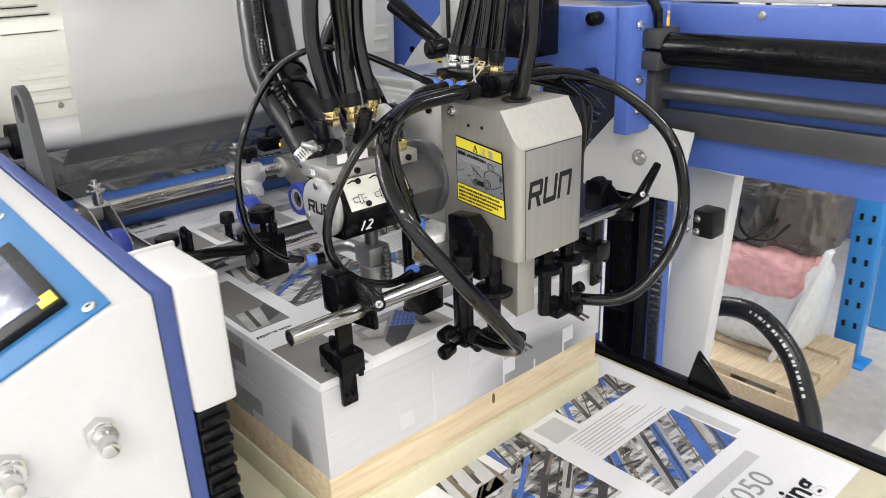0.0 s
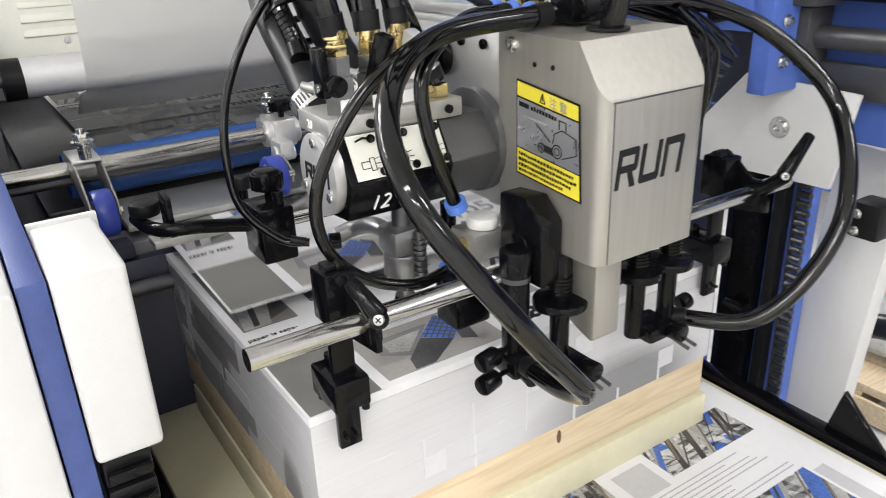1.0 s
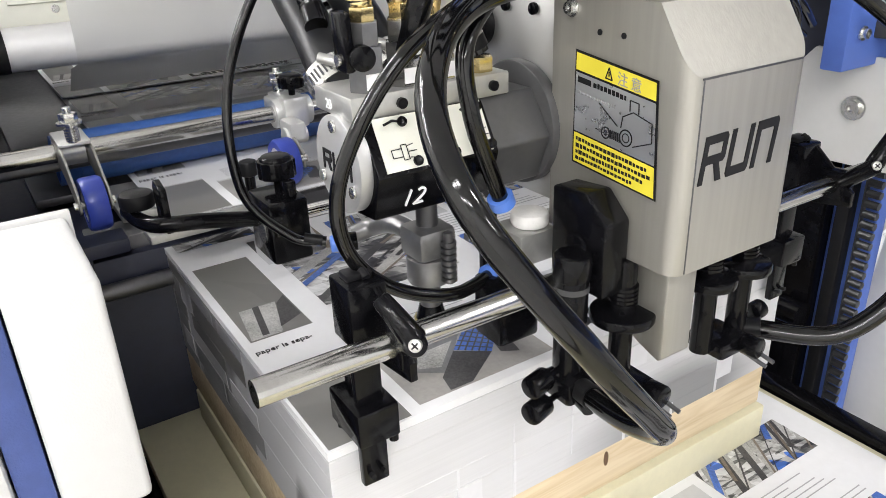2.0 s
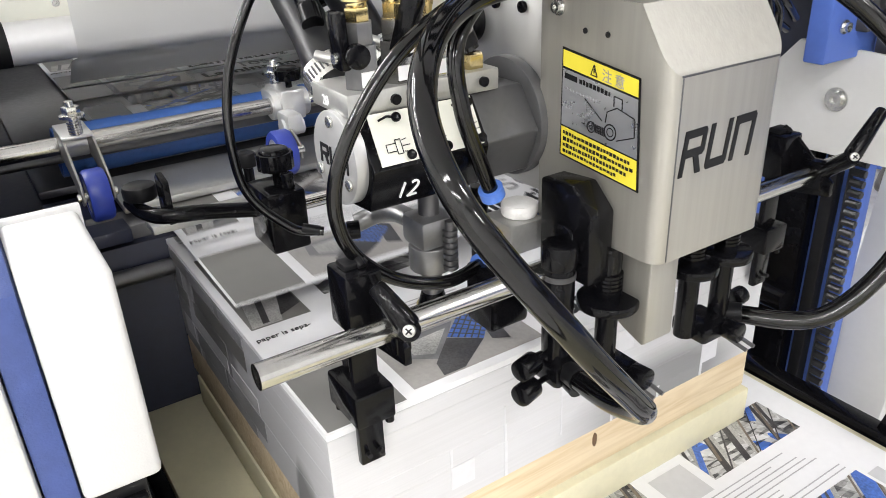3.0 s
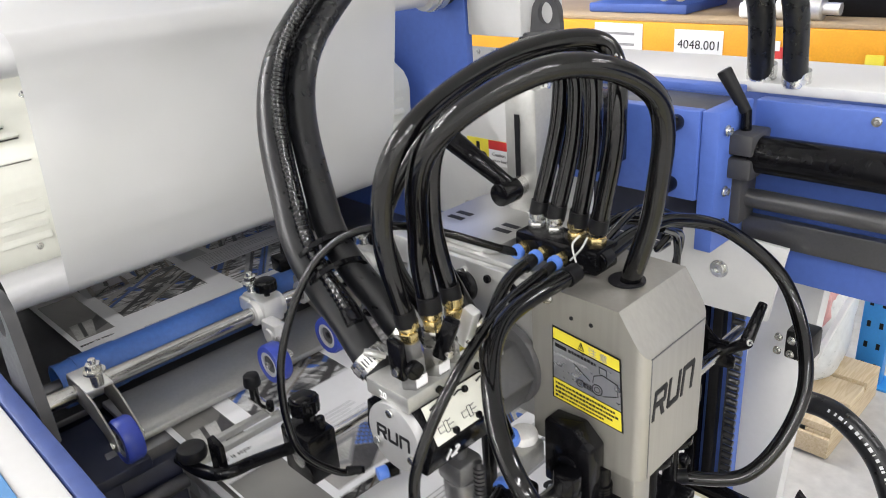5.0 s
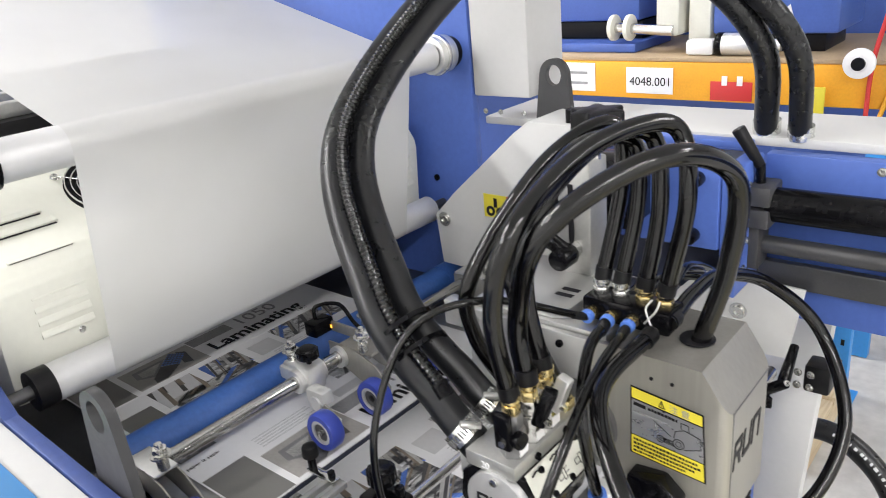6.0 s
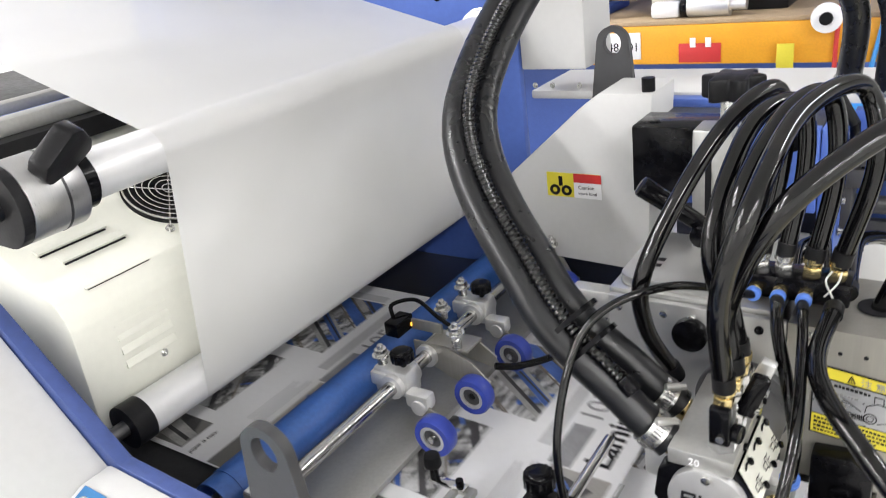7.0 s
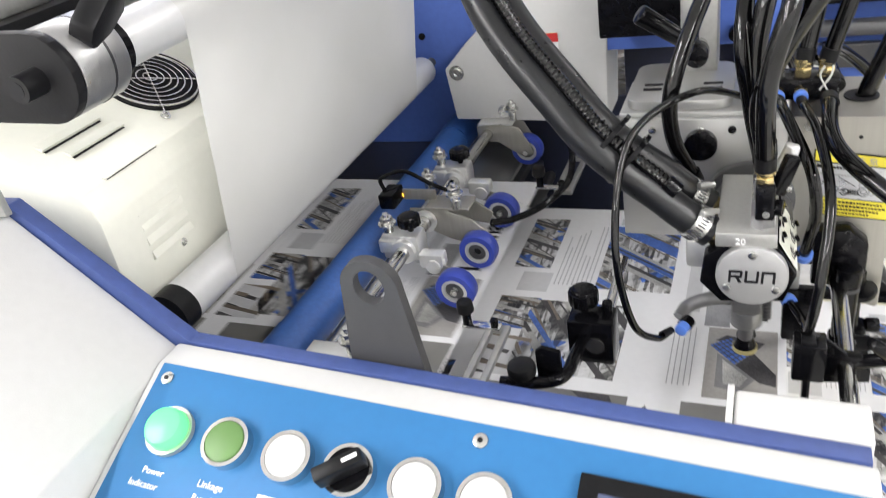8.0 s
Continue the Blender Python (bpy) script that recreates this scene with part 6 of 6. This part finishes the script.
def pile_stop(y, label, tip, root):
    """A flat bar with a sliding weight, hung on the rod by a clamp with a gusset and a lever; tip and root: the lever's ends, y from the bar."""
    t = thing("pile_stop", (-0.75, y, 0.96), label, "stop", "pile stops")
    part("upright", box(-0.7625, -0.754, y - 0.0125, y + 0.0125, 0.952, 1.150, 0.002), BLACK, t, "black flat stop bar")
    bm = box(-0.776, -0.740, y - 0.0165, y + 0.0165, 1.098, 1.152, 0.003)
    box(-0.742, -0.699, y + 0.002, y + 0.017, 1.094, 1.128, 0.003, bm)
    part("clamp", bm, BLACK, t, "black rod clamp")
    bm = box(-0.768, -0.752, y - 0.011, y + 0.011, 1.150, 1.157, 0.002)
    rod((-0.757, y + 0.004, 1.157), (-0.749, y + 0.004, 1.153), 0.0035, bm, 12)
    part("clamp_cap", bm, BLACKMATT, t)
    part("gusset", prism([(-0.744, 1.082), (-0.690, 1.090), (-0.690, 1.106), (-0.744, 1.152)], "y", y + 0.004, y + 0.0105, 0.001), BLACK, t, "black gusset plate")
    a, b = Vector((tip[0], y + tip[1], tip[2])), Vector((root[0], y + root[1], root[2]))
    lv = part("lever", rod(a, b, 0.0068, seg=16, r2=0.0098, bevel=0.003), BLACK, t, "black clamping lever")
    d = Vector((0.55, -0.45, 0.25)).normalized()
    part("lever_screw", rod(b + d * 0.004, b + d * 0.0105, 0.0048, seg=18, bevel=0.0012), PLATE, lv, "cross-head screw")
    c = b + d * 0.0107
    s1 = d.orthogonal().normalized()
    s2 = d.cross(s1)
    bm = rod(c - s1 * 0.0030, c + s1 * 0.0030, 0.0007, seg=6)
    rod(c - s2 * 0.0030, c + s2 * 0.0030, 0.0007, bm, 6)
    part("cross_slot", bm, INK, lv)
    part("lever_hub", rod(b + d * 0.006, (-0.706, y + 0.010, 1.114), 0.0088, seg=18, bevel=0.001), BLACK, lv)
    bm = box(-0.798, -0.742, y - 0.0185, y + 0.0205, 1.002, 1.036, 0.003)
    rod((-0.786, y - 0.002, 1.036), (-0.786, y - 0.002, 1.048), 0.0048, bm, 14, bevel=0.001)
    rod((-0.750, y + 0.017, 1.002), (-0.750, y + 0.017, 0.994), 0.0042, bm, 12)
    rod((-0.790, y - 0.012, 1.002), (-0.790, y - 0.012, 0.996), 0.0042, bm, 12)
    part("slide_weight", bm, BLACK, t, "black sliding weight")
    for e in (-0.006, 0.006):
        part("pin", rod((-0.754, y + e, 0.964), (-0.748, y + e, 0.965), 0.0024, seg=10), BLACKMATT, t)
    return t


pile_stop(0.528, "black pile stop clamped on the chrome rod, touching the stack", (-0.697, -0.013, 1.165), (-0.672, 0.001, 1.135))
pile_stop(1.085, "black pile stop clamped on the far end of the chrome rod", (-0.675, 0.052, 1.186), (-0.676, 0.008, 1.141))


# ---- hoses ----
def hose(label, points, r, mat=HOSE, name="air_hose", group="air hoses", seg=16, ends=None, sleeves=2, blue=False):
    t = thing(name, points[-1], label, "hose", group)
    part("tube", sweep(points, r, seg=seg, n=12), mat, t)
    if name == "air_hose":
        for a, b in ((points[0], points[1]), (points[-1], points[-2]))[:sleeves]:
            a, b = Vector(a), Vector(b)
            d = (b - a).normalized()
            part("end_sleeve", ring(a + d * 0.004, a + d * 0.022, r * 1.12, r * 0.95, seg=20), BLACKMATT, t, "black end sleeve")
    if blue:
        a, b = Vector(points[-1]), Vector(points[-2])
        part("release_ring", ring(a, a + (b - a).normalized() * 0.010, r + 0.0042, r * 0.95, seg=24), FITBLUE, t, "blue release ring")
    for p, q, m2 in ends or ():
        part("hose_clip", ring(Vector(p), Vector(q), r * 1.16, r * 0.9, seg=24), m2, t, "metal hose clip")
    return t


def sleeve(label, points, r):
    t = thing("cable_sleeve", points[-1], label, "cable sleeve")
    part("tube", sweep(points, r, seg=12, n=12, ribs=0.0015, pitch=0.0062), HOSE, t)
    for a, b in ((points[0], points[1]), (points[-1], points[-2])):
        a, b = Vector(a), Vector(b)
        part("end_ferrule", ring(a, a + (b - a).normalized() * 0.018, r * 1.35, r * 0.9, seg=18), BLACK, t)


def offset_line(points, d):
    return [tuple(Vector(p) + Vector(d)) for p in points]


BIG = [(-0.878, 0.618, 1.262), (-0.928, 0.616, 1.303), (-1.043, 0.628, 1.407), (-1.187, 0.754, 1.596), (-1.126, 1.064, 1.812), (-0.919, 1.224, 1.768), (-0.792, 1.320, 1.625), (-0.790, 1.395, 1.450)]


def spread(points, side, first, last):
    n = len(points) - 1
    out = []
    for i, p in enumerate(points):
        k = i / n
        out.append(tuple(Vector(p) + Vector(first) * (1 - k) * side + Vector(last) * k * side))
    return out


hose("thick black rubber suction hose arching to the far beam", spread(BIG, 1, (0.004, -0.030, -0.004), (-0.03, 0.004, 0)), 0.0205, RUBBER, "suction_hose", "suction hoses", 20, [((-0.82, 1.40, 1.452), (-0.82, 1.397, 1.475), ZINC)])
hose("thick black rubber suction hose beside its twin", spread(BIG, -1, (0.004, -0.030, -0.004), (-0.03, 0.004, 0)), 0.0190, RUBBER, "suction_hose", "suction hoses", 20, [((-0.76, 1.392, 1.447), (-0.76, 1.389, 1.47), ZINC)])
sleeve("black corrugated cable sleeve along the suction hoses", offset_line([(-0.925, 0.604, 1.300), (-1.043, 0.628, 1.407), (-1.187, 0.754, 1.596), (-1.126, 1.064, 1.812), (-0.919, 1.224, 1.768)], (0.012, -0.020, 0.016)), 0.0078)


def hose_clamps():
    """Worm-drive clamps on the ends of the suction hoses, and the ties round them."""
    for a, b, r in (((-0.885, 0.5865, 1.2675), (-0.900, 0.5835, 1.2800), 0.0205), ((-0.893, 0.6445, 1.2745), (-0.907, 0.6395, 1.2858), 0.0190)):
        t = thing("hose_clamp", a, "steel worm-drive clamp on the suction hose end", "clamp", "hose clamps")
        a, b = Vector(a), Vector(b)
        part("band", ring(a, b, r + 0.0022, r - 0.0005, seg=36), ZINC, t)
        d = (b - a).normalized()
        s1 = d.orthogonal().normalized()
        s2 = d.cross(s1)
        bm = None
        for k in range(34):
            w = s1 * math.cos(k * 0.185) + s2 * math.sin(k * 0.185)
            bm = rod(a.lerp(b, 0.25) + w * (r + 0.0022), a.lerp(b, 0.75) + w * (r + 0.0022), 0.0010, bm, 6)
        part("thread", bm, DARKSTEEL, t)
        top = a.lerp(b, 0.5) + (Vector((0.55, -0.35, 0.75)).normalized()) * (r + 0.005)
        bm = rod(top - Vector((0.006, 0.006, -0.002)), top + Vector((0.006, 0.006, -0.002)), 0.0045, None, 14, bevel=0.001)
        part("screw_housing", bm, PLATE, t)
        bm = rod(top + Vector((0.006, 0.006, -0.002)), top + Vector((0.011, 0.011, -0.004)), 0.0040, None, 6)
        part("clamp_screw", bm, PLATE, t)
    for c, dd in (((-0.975, 0.612, 1.346), (-0.745, 0.13, 0.66)), ((-1.0, 0.618, 1.370), (-0.745, 0.13, 0.66))):
        q = thing("cable_tie", c, "black cable tie round the suction hoses", "cable tie", "cable ties")
        dv = Vector(dd).normalized() * 0.003
        part("band", ring(Vector(c) - dv, Vector(c) + dv, 0.039, 0.034, seg=30), BLACK, q)


hose_clamps()
hose("glossy black air hose from the valve block into the head cover", [(-0.817, 0.614, 1.346), (-0.824, 0.612, 1.427), (-0.773, 0.591, 1.543), (-0.69, 0.668, 1.605), (-0.658, 0.78, 1.559), (-0.67, 0.807, 1.446), (-0.702, 0.813, 1.335)], 0.0115, sleeves=1)
hose("glossy black air hose arching to the manifold", [(-0.817, 0.580, 1.346), (-0.819, 0.562, 1.458), (-0.797, 0.580, 1.549), (-0.782, 0.704, 1.600), (-0.741, 0.815, 1.600), (-0.720, 0.810, 1.52), (-0.748, 0.818, 1.386)], 0.0105)
hose("glossy black air hose arching to the manifold", [(-0.817, 0.647, 1.346), (-0.832, 0.640, 1.45), (-0.822, 0.655, 1.535), (-0.80, 0.75, 1.59), (-0.772, 0.825, 1.585), (-0.760, 0.825, 1.50), (-0.776, 0.818, 1.386)], 0.0105)
hose("glossy black air hose looping behind the valve block", [(-0.900, 0.695, 1.27), (-0.928, 0.664, 1.355), (-0.922, 0.660, 1.440), (-0.872, 0.752, 1.560), (-0.832, 0.843, 1.590), (-0.820, 0.845, 1.516), (-0.835, 0.818, 1.386)], 0.0100)
hose("glossy black air hose looping behind the valve block", [(-0.818, 0.688, 1.292), (-0.828, 0.668, 1.345), (-0.838, 0.645, 1.41), (-0.848, 0.644, 1.49), (-0.835, 0.745, 1.575), (-0.803, 0.835, 1.575), (-0.795, 0.840, 1.50), (-0.808, 0.818, 1.386)], 0.0100)
hose("thin glossy black hose looping to the forwarding sucker", [(-0.834, 0.776, 1.355), (-0.899, 0.651, 1.416), (-0.968, 0.587, 1.384), (-0.98, 0.523, 1.277), (-0.962, 0.510, 1.170), (-0.938, 0.545, 1.118), (-0.922, 0.575, 1.110)], 0.0048)
hose("thin glossy black hose looping over the chrome rod", [(-0.778, 0.773, 1.354), (-0.760, 0.665, 1.352), (-0.748, 0.575, 1.314), (-0.754, 0.523, 1.240), (-0.760, 0.522, 1.178), (-0.764, 0.560, 1.130), (-0.760, 0.615, 1.107), (-0.779, 0.674, 1.102)], 0.0060, sleeves=1, blue=True)
hose("glossy black hose looping down to the pressing foot", [(-0.745, 0.776, 1.356), (-0.741, 0.641, 1.348), (-0.675, 0.552, 1.315), (-0.611, 0.532, 1.256), (-0.566, 0.591, 1.156), (-0.565, 0.648, 1.085), (-0.572, 0.672, 1.058), (-0.590, 0.684, 1.040), (-0.628, 0.690, 1.026), (-0.690, 0.700, 1.016)], 0.0098)
hose("glossy black hose running beside the long loop", [(-0.806, 0.773, 1.355), (-0.792, 0.705, 1.352), (-0.766, 0.642, 1.316), (-0.757, 0.637, 1.262), (-0.761, 0.658, 1.208), (-0.765, 0.674, 1.173)], 0.0072, sleeves=1, blue=True)
hose("black hose looping round the far side of the head", [(-0.735, 0.80, 1.36), (-0.742, 0.89, 1.362), (-0.741, 0.985, 1.35), (-0.705, 1.079, 1.308), (-0.637, 1.122, 1.225), (-0.580, 1.062, 1.117), (-0.605, 0.978, 1.018), (-0.690, 0.920, 1.0)], 0.0098)
for k in range(4):
    hose("thin black cable hose behind the head", [(-0.76 - 0.02 * k, 0.835, 1.355), (-0.78 - 0.015 * k, 0.95, 1.365 - 0.008 * k), (-0.80, 1.05 + 0.01 * k, 1.33 - 0.012 * k), (-0.81 - 0.012 * k, 1.13, 1.29 - 0.02 * k), (-0.83 - 0.01 * k, 1.19, 1.26 - 0.015 * k)], 0.0052, HOSE, "cable_hose", "cable hoses", 12)
hose("thin black hose drooping behind the head", [(-0.74, 0.95, 1.35), (-0.76, 1.03, 1.30), (-0.78, 1.06, 1.20), (-0.80, 1.03, 1.12)], 0.0052, HOSE, "cable_hose", "cable hoses", 12)
hose("thin black hose drooping behind the head", [(-0.75, 0.97, 1.34), (-0.78, 1.08, 1.28), (-0.82, 1.10, 1.17), (-0.86, 1.05, 1.10)], 0.0052, HOSE, "cable_hose", "cable hoses", 12)
FLOOR_LINE = [(-0.89, 1.66, 0.62), (-0.835, 1.64, 0.675), (-0.76, 1.63, 0.712), (-0.68, 1.62, 0.714), (-0.600, 1.61, 0.660), (-0.550, 1.60, 0.575), (-0.515, 1.60, 0.455), (-0.505, 1.60, 0.2), (-0.52, 1.62, -0.1), (-0.54, 1.65, -0.31)]
FLOOR_HOSE = hose("big black rubber hose with white printing, bending down to the floor", FLOOR_LINE, 0.0245, RUBBER, "floor_hose", "", 24)
way = smooth_line(FLOOR_LINE, 40)
for k in range(18):
    a, b = way[112 + 5 * k + k % 2], way[114 + 5 * k + k % 3]
    side = (b - a).cross(Vector((-0.25, 0.85, -0.45))).normalized()
    out = side.cross(b - a).normalized()
    if out.y > 0:
        out = -out
    c = [p + out * 0.0248 + side * e for p, e in ((a, -0.0035), (b, -0.0035), (b, 0.0035), (a, 0.0035))]
    part("print_bar", quad(c, thick=0.0004), PALEINK, FLOOR_HOSE, "pale printed mark")


# ---- beyond the machine ----
def rack():
    t = thing("pallet_rack", (-2.2, 4.3, -0.35), "orange and blue storage rack holding machine parts", "rack")
    part("beam", box(-4.6, -0.80, 4.05, 4.12, 0.925, 1.13, 0.006), ORANGE, t, "orange rack beam")
    part("shelf", box(-4.6, -0.80, 4.06, 5.0, 1.131, 1.155, 0.004), CARD, t, "brown board shelf")
    for x0 in (-0.9, -4.7):
        p = part("upright", box(x0, x0 + 0.12, 4.02, 4.10, -0.35, 2.6, 0.006), RACKBLUE, t, "blue perforated upright")
        for k in range(22):
            for dx in (0.035, 0.085):
                part("slot", box(x0 + dx - 0.009, x0 + dx + 0.009, 4.0195, 4.0215, -0.45 + 0.13 * k, -0.42 + 0.13 * k, 0.002), BLACK, p)
    for x0 in (-0.9,):
        part("upright", box(x0, x0 + 0.12, 4.95, 5.03, -0.35, 2.6, 0.006), RACKBLUE, t)
    part("backing", box(-4.6, -0.8, 5.02, 5.06, -0.3, 2.6, 0.004), BLUE, t, "blue rear panel")
    for x0, x1, z0, z1, m, lb in ((-2.95, -2.63, 0.955, 1.12, PAPER, "white printed sign"), (-2.43, -2.15, 0.955, 1.10, PAPER, "white number sign"), (-1.94, -1.72, 0.935, 1.035, RED, "red sign")):
        s = part("sign", box(x0, x1, 4.044, 4.0485, z0, z1, 0.001), m, t, lb)
        if m is PAPER and x0 > -2.6:
            part("number", lettering("4048.001", 0.068, Matrix.Translation((x0 + 0.02, 4.043, z0 + 0.045)) @ Matrix.Rotation(math.pi / 2, 4, "X")), INK, s)
        elif m is PAPER:
            for k in range(2):
                part("text_bar", box(x0 + 0.05, x1 - 0.05, 4.0425, 4.0435, z0 + 0.04 + 0.06 * k, z0 + 0.055 + 0.06 * k, 0), GREYINK, s)
        else:
            for dx in (0.06, 0.14):
                part("clip", box(x0 + dx, x0 + dx + 0.03, 4.042, 4.0435, z1 - 0.02, z1 + 0.03, 0.002), PAPER, s)
    part("upper_beam", box(-4.6, -0.80, 4.05, 4.12, 1.90, 2.05, 0.006), ORANGE, t)
    part("tag", box(-1.44, -1.36, 4.00, 4.015, 0.90, 1.03, 0.004), YELLOW, t, "yellow tag")
    b = thing("machine_part", (-1.7, 4.4, 1.155), "blue painted machine unit with pale end block", "machine part")
    part("housing", box(-2.02, -1.38, 4.25, 4.75, 1.25, 1.62, 0.02), BLUE, b)
    part("foot", box(-1.95, -1.45, 4.3, 4.7, 1.156, 1.25, 0.005), BLACKMATT, b)
    part("badge", prism([(-1.68, 1.34), (-1.60, 1.34), (-1.62, 1.40)], "y", 4.243, 4.249), PAPER, b)
    part("end_block", box(-2.16, -2.03, 4.25, 4.5, 1.156, 1.55, 0.02), CREAM, b)
    part("end_block", box(-2.33, -2.19, 4.2, 4.5, 1.25, 1.62, 0.02), CREAM, b)
    c = thing("machine_part", (-2.6, 4.4, 1.155), "dark blue machine base with pale hand wheels", "machine part")
    part("base", box(-3.1, -2.45, 4.2, 4.7, 1.156, 1.21, 0.01), BLUE, c)
    part("body", box(-3.15, -2.5, 4.35, 4.8, 1.32, 1.75, 0.02), BLUE, c)
    part("body_gap", box(-3.1, -2.5, 4.4, 4.78, 1.211, 1.319, 0.01), BLACKMATT, c)
    for x in (-2.60, -2.50):
        part("hand_wheel", rod((x, 4.2, 1.30), (x + 0.03, 4.2, 1.30), 0.075, seg=28, bevel=0.008), CREAM, c)
    part("spindle", rod((-2.60, 4.2, 1.30), (-2.22, 4.2, 1.28), 0.03, seg=20), CHROME, c)
    d = thing("small_motor", (-1.95, 4.15, 1.155), "small grey motor lying on the shelf", "motor")
    part("can", rod((-1.92, 4.15, 1.215), (-1.70, 4.15, 1.212), 0.058, seg=28, bevel=0.006), ALU, d)
    part("cap", rod((-1.95, 4.15, 1.216), (-1.915, 4.15, 1.215), 0.06, seg=28, bevel=0.004), BLACK, d)
    part("shaft_end", rod((-1.70, 4.15, 1.212), (-1.62, 4.15, 1.21), 0.03, seg=16), ALU, d)
    part("wrapped_foot", box(-2.12, -1.96, 4.12, 4.2, 1.156, 1.24, 0.02), PAPER, d)
    random.seed(8)
    for k, m in enumerate((RED, ORANGE, GREEN, RACKBLUE, YELLOW, BLACKMATT)):
        x = -1.12 + 0.05 * k
        w = thing("cable", (x, 4.1, 0.8), "coloured cable hanging beside the rack", "cable", "hanging cables")
        part("wire", sweep([(x + 0.05, 4.036, 1.95), (x, 4.03, 1.45), (x - 0.03 + random.uniform(-0.04, 0.04), 4.03, 1.15), (x - 0.06, 4.03, 0.85)], 0.011, seg=8), m, w)
    r = thing("cable_reel", (-1.22, 4.0, 1.15), "black and white cable reel hanging on the rack", "reel")
    part("flange", rod((-1.22, 3.97, 1.15), (-1.22, 4.0, 1.15), 0.07, seg=28, bevel=0.005), PAPER, r)
    part("core", rod((-1.22, 3.955, 1.15), (-1.22, 4.01, 1.15), 0.03, seg=20), BLACKMATT, r)


rack()


def lumpy(x0, x1, y0, y1, z0, z1, seed, amp):
    """A sagging soft form: a rounded box with folds."""
    b = bmesh.new()
    bmesh.ops.create_icosphere(b, subdivisions=5, radius=1)
    for v in b.verts:
        p = Vector([math.copysign(abs(c) ** 0.45, c) for c in v.co])
        f = 1 + amp * (noise.noise(p * 2.2 + Vector((seed, 0, 0))) + 0.5 * noise.noise(p * 5 + Vector((0, seed, 0))))
        p *= f
        v.co = Vector(((x0 + x1) / 2 + p.x * (x1 - x0) / 2, (y0 + y1) / 2 + p.y * (y1 - y0) / 2, z0 + max(0, (p.z + 1) / 2) * (z1 - z0)))
    return b


def stored_goods():
    f = thing("rack_frame", (-1.09, 3.5, -0.35), "blue perforated rack frame standing on the floor", "rack")
    for y in (3.5, 3.95):
        p = part("upright", box(-1.145, -1.03, y, y + 0.06, -0.345, 0.78, 0.005), RACKBLUE, f, "sky blue perforated upright")
        if y < 3.6:
            for k in range(10):
                for dx in (0.032, 0.083):
                    part("slot", box(-1.145 + dx - 0.008, -1.145 + dx + 0.008, 3.498, 3.501, -0.27 + 0.105 * k, -0.24 + 0.105 * k, 0.002), INK, p)
    part("foot_plate", box(-1.19, -0.99, 3.47, 3.6, -0.35, -0.338, 0.003), RACKBLUE, f)
    for k in range(1):
        part("brace", rod((-1.085, 3.56, 0.1 + 0.8 * k), (-1.085, 3.95, 0.5 + 0.8 * k), 0.018, seg=10), RACKBLUE, f)
    p = thing("pine_pallet", (-1.4, 3.1, -0.35), "low pale pine pallet on the floor", "pallet")
    for k in range(3):
        part("plank", box(-1.75, -1.02, 2.86 + 0.2 * k, 3.03 + 0.2 * k, -0.235, -0.20, 0.004), PINE, p)
    for x in (-1.75, -1.42, -1.12):
        part("bearer", box(x, x + 0.1, 2.86, 3.43, -0.35, -0.236, 0.004), PINE, p)
    part("plank", box(-1.75, -1.02, 2.84, 2.858, -0.34, -0.25, 0.004), PINE, p)
    single("grey_crate", lumpy(-1.62, -1.12, 3.02, 3.42, -0.20, 0.26, 3.0, 0.05), CLEARBAG, "crate wrapped in wrinkled grey plastic sheet", "crate")
    single("red_bag", lumpy(-1.52, -1.15, 2.99, 3.30, 0.09, 0.30, 9.0, 0.10), BAGRED, "faded red plastic bag on the crate", "bag")
    b = thing("black_bag", (-1.35, 3.23, 0.27), "crumpled black plastic bags with loose cables on the crate", "bag")
    part("bag", lumpy(-1.60, -1.28, 3.04, 3.42, 0.27, 0.60, 5.0, 0.20), BAGBLACK, b)
    part("bag", lumpy(-1.38, -1.10, 3.06, 3.42, 0.27, 0.62, 2.0, 0.18), BAGBROWN, b, "dark brown wrinkled bag")
    for k in range(2):
        x = -1.52 + 0.06 * k
        part("cable", sweep([(x, 3.08, 0.50 - 0.03 * k), (x + 0.04, 2.99, 0.40), (x + 0.11, 2.97, 0.34 + 0.02 * k), (x + 0.18, 3.0, 0.37), (x + 0.24, 3.08, 0.45)], 0.006, seg=8), BLACKMATT, b, "loose black cable")
    single("long_board", box(-1.145, -1.125, 3.0, 3.05, -0.21, 0.38, 0.004, rot=Euler((0, 0.30, 0)).to_matrix()), HALL, "pale grey board leaning beside the crate", "board")
    single("carton", box(-0.52, -0.1, 2.05, 2.5, -0.349, 0.22, 0.01), CREAM, "pale cream carton standing on the floor", "carton")


stored_goods()


# ---- movement ----
def motions():
    for k, s in enumerate(SHEETS):
        walk(s, sheet_rows(k))
    base, low = SUCKER.location.copy(), LIFTER.location.copy()
    rows_a, rows_b = [], []
    for j in range(81):
        t = 0.1 * j
        ph = 2 * math.pi * (t - 3.46) / CYCLE
        d = 0.5 + 0.5 * math.cos(ph)
        rows_a.append((t, Matrix.Translation(base + Vector((0.030 * (1 - d), 0, 0.014 * (1 - d) - 0.003)))))
        rows_b.append((t, Matrix.Translation(low + Vector((0, 0, 0.012 * math.cos(ph + math.pi))))))
    walk(SUCKER, rows_a)
    walk(LIFTER, rows_b)


motions()
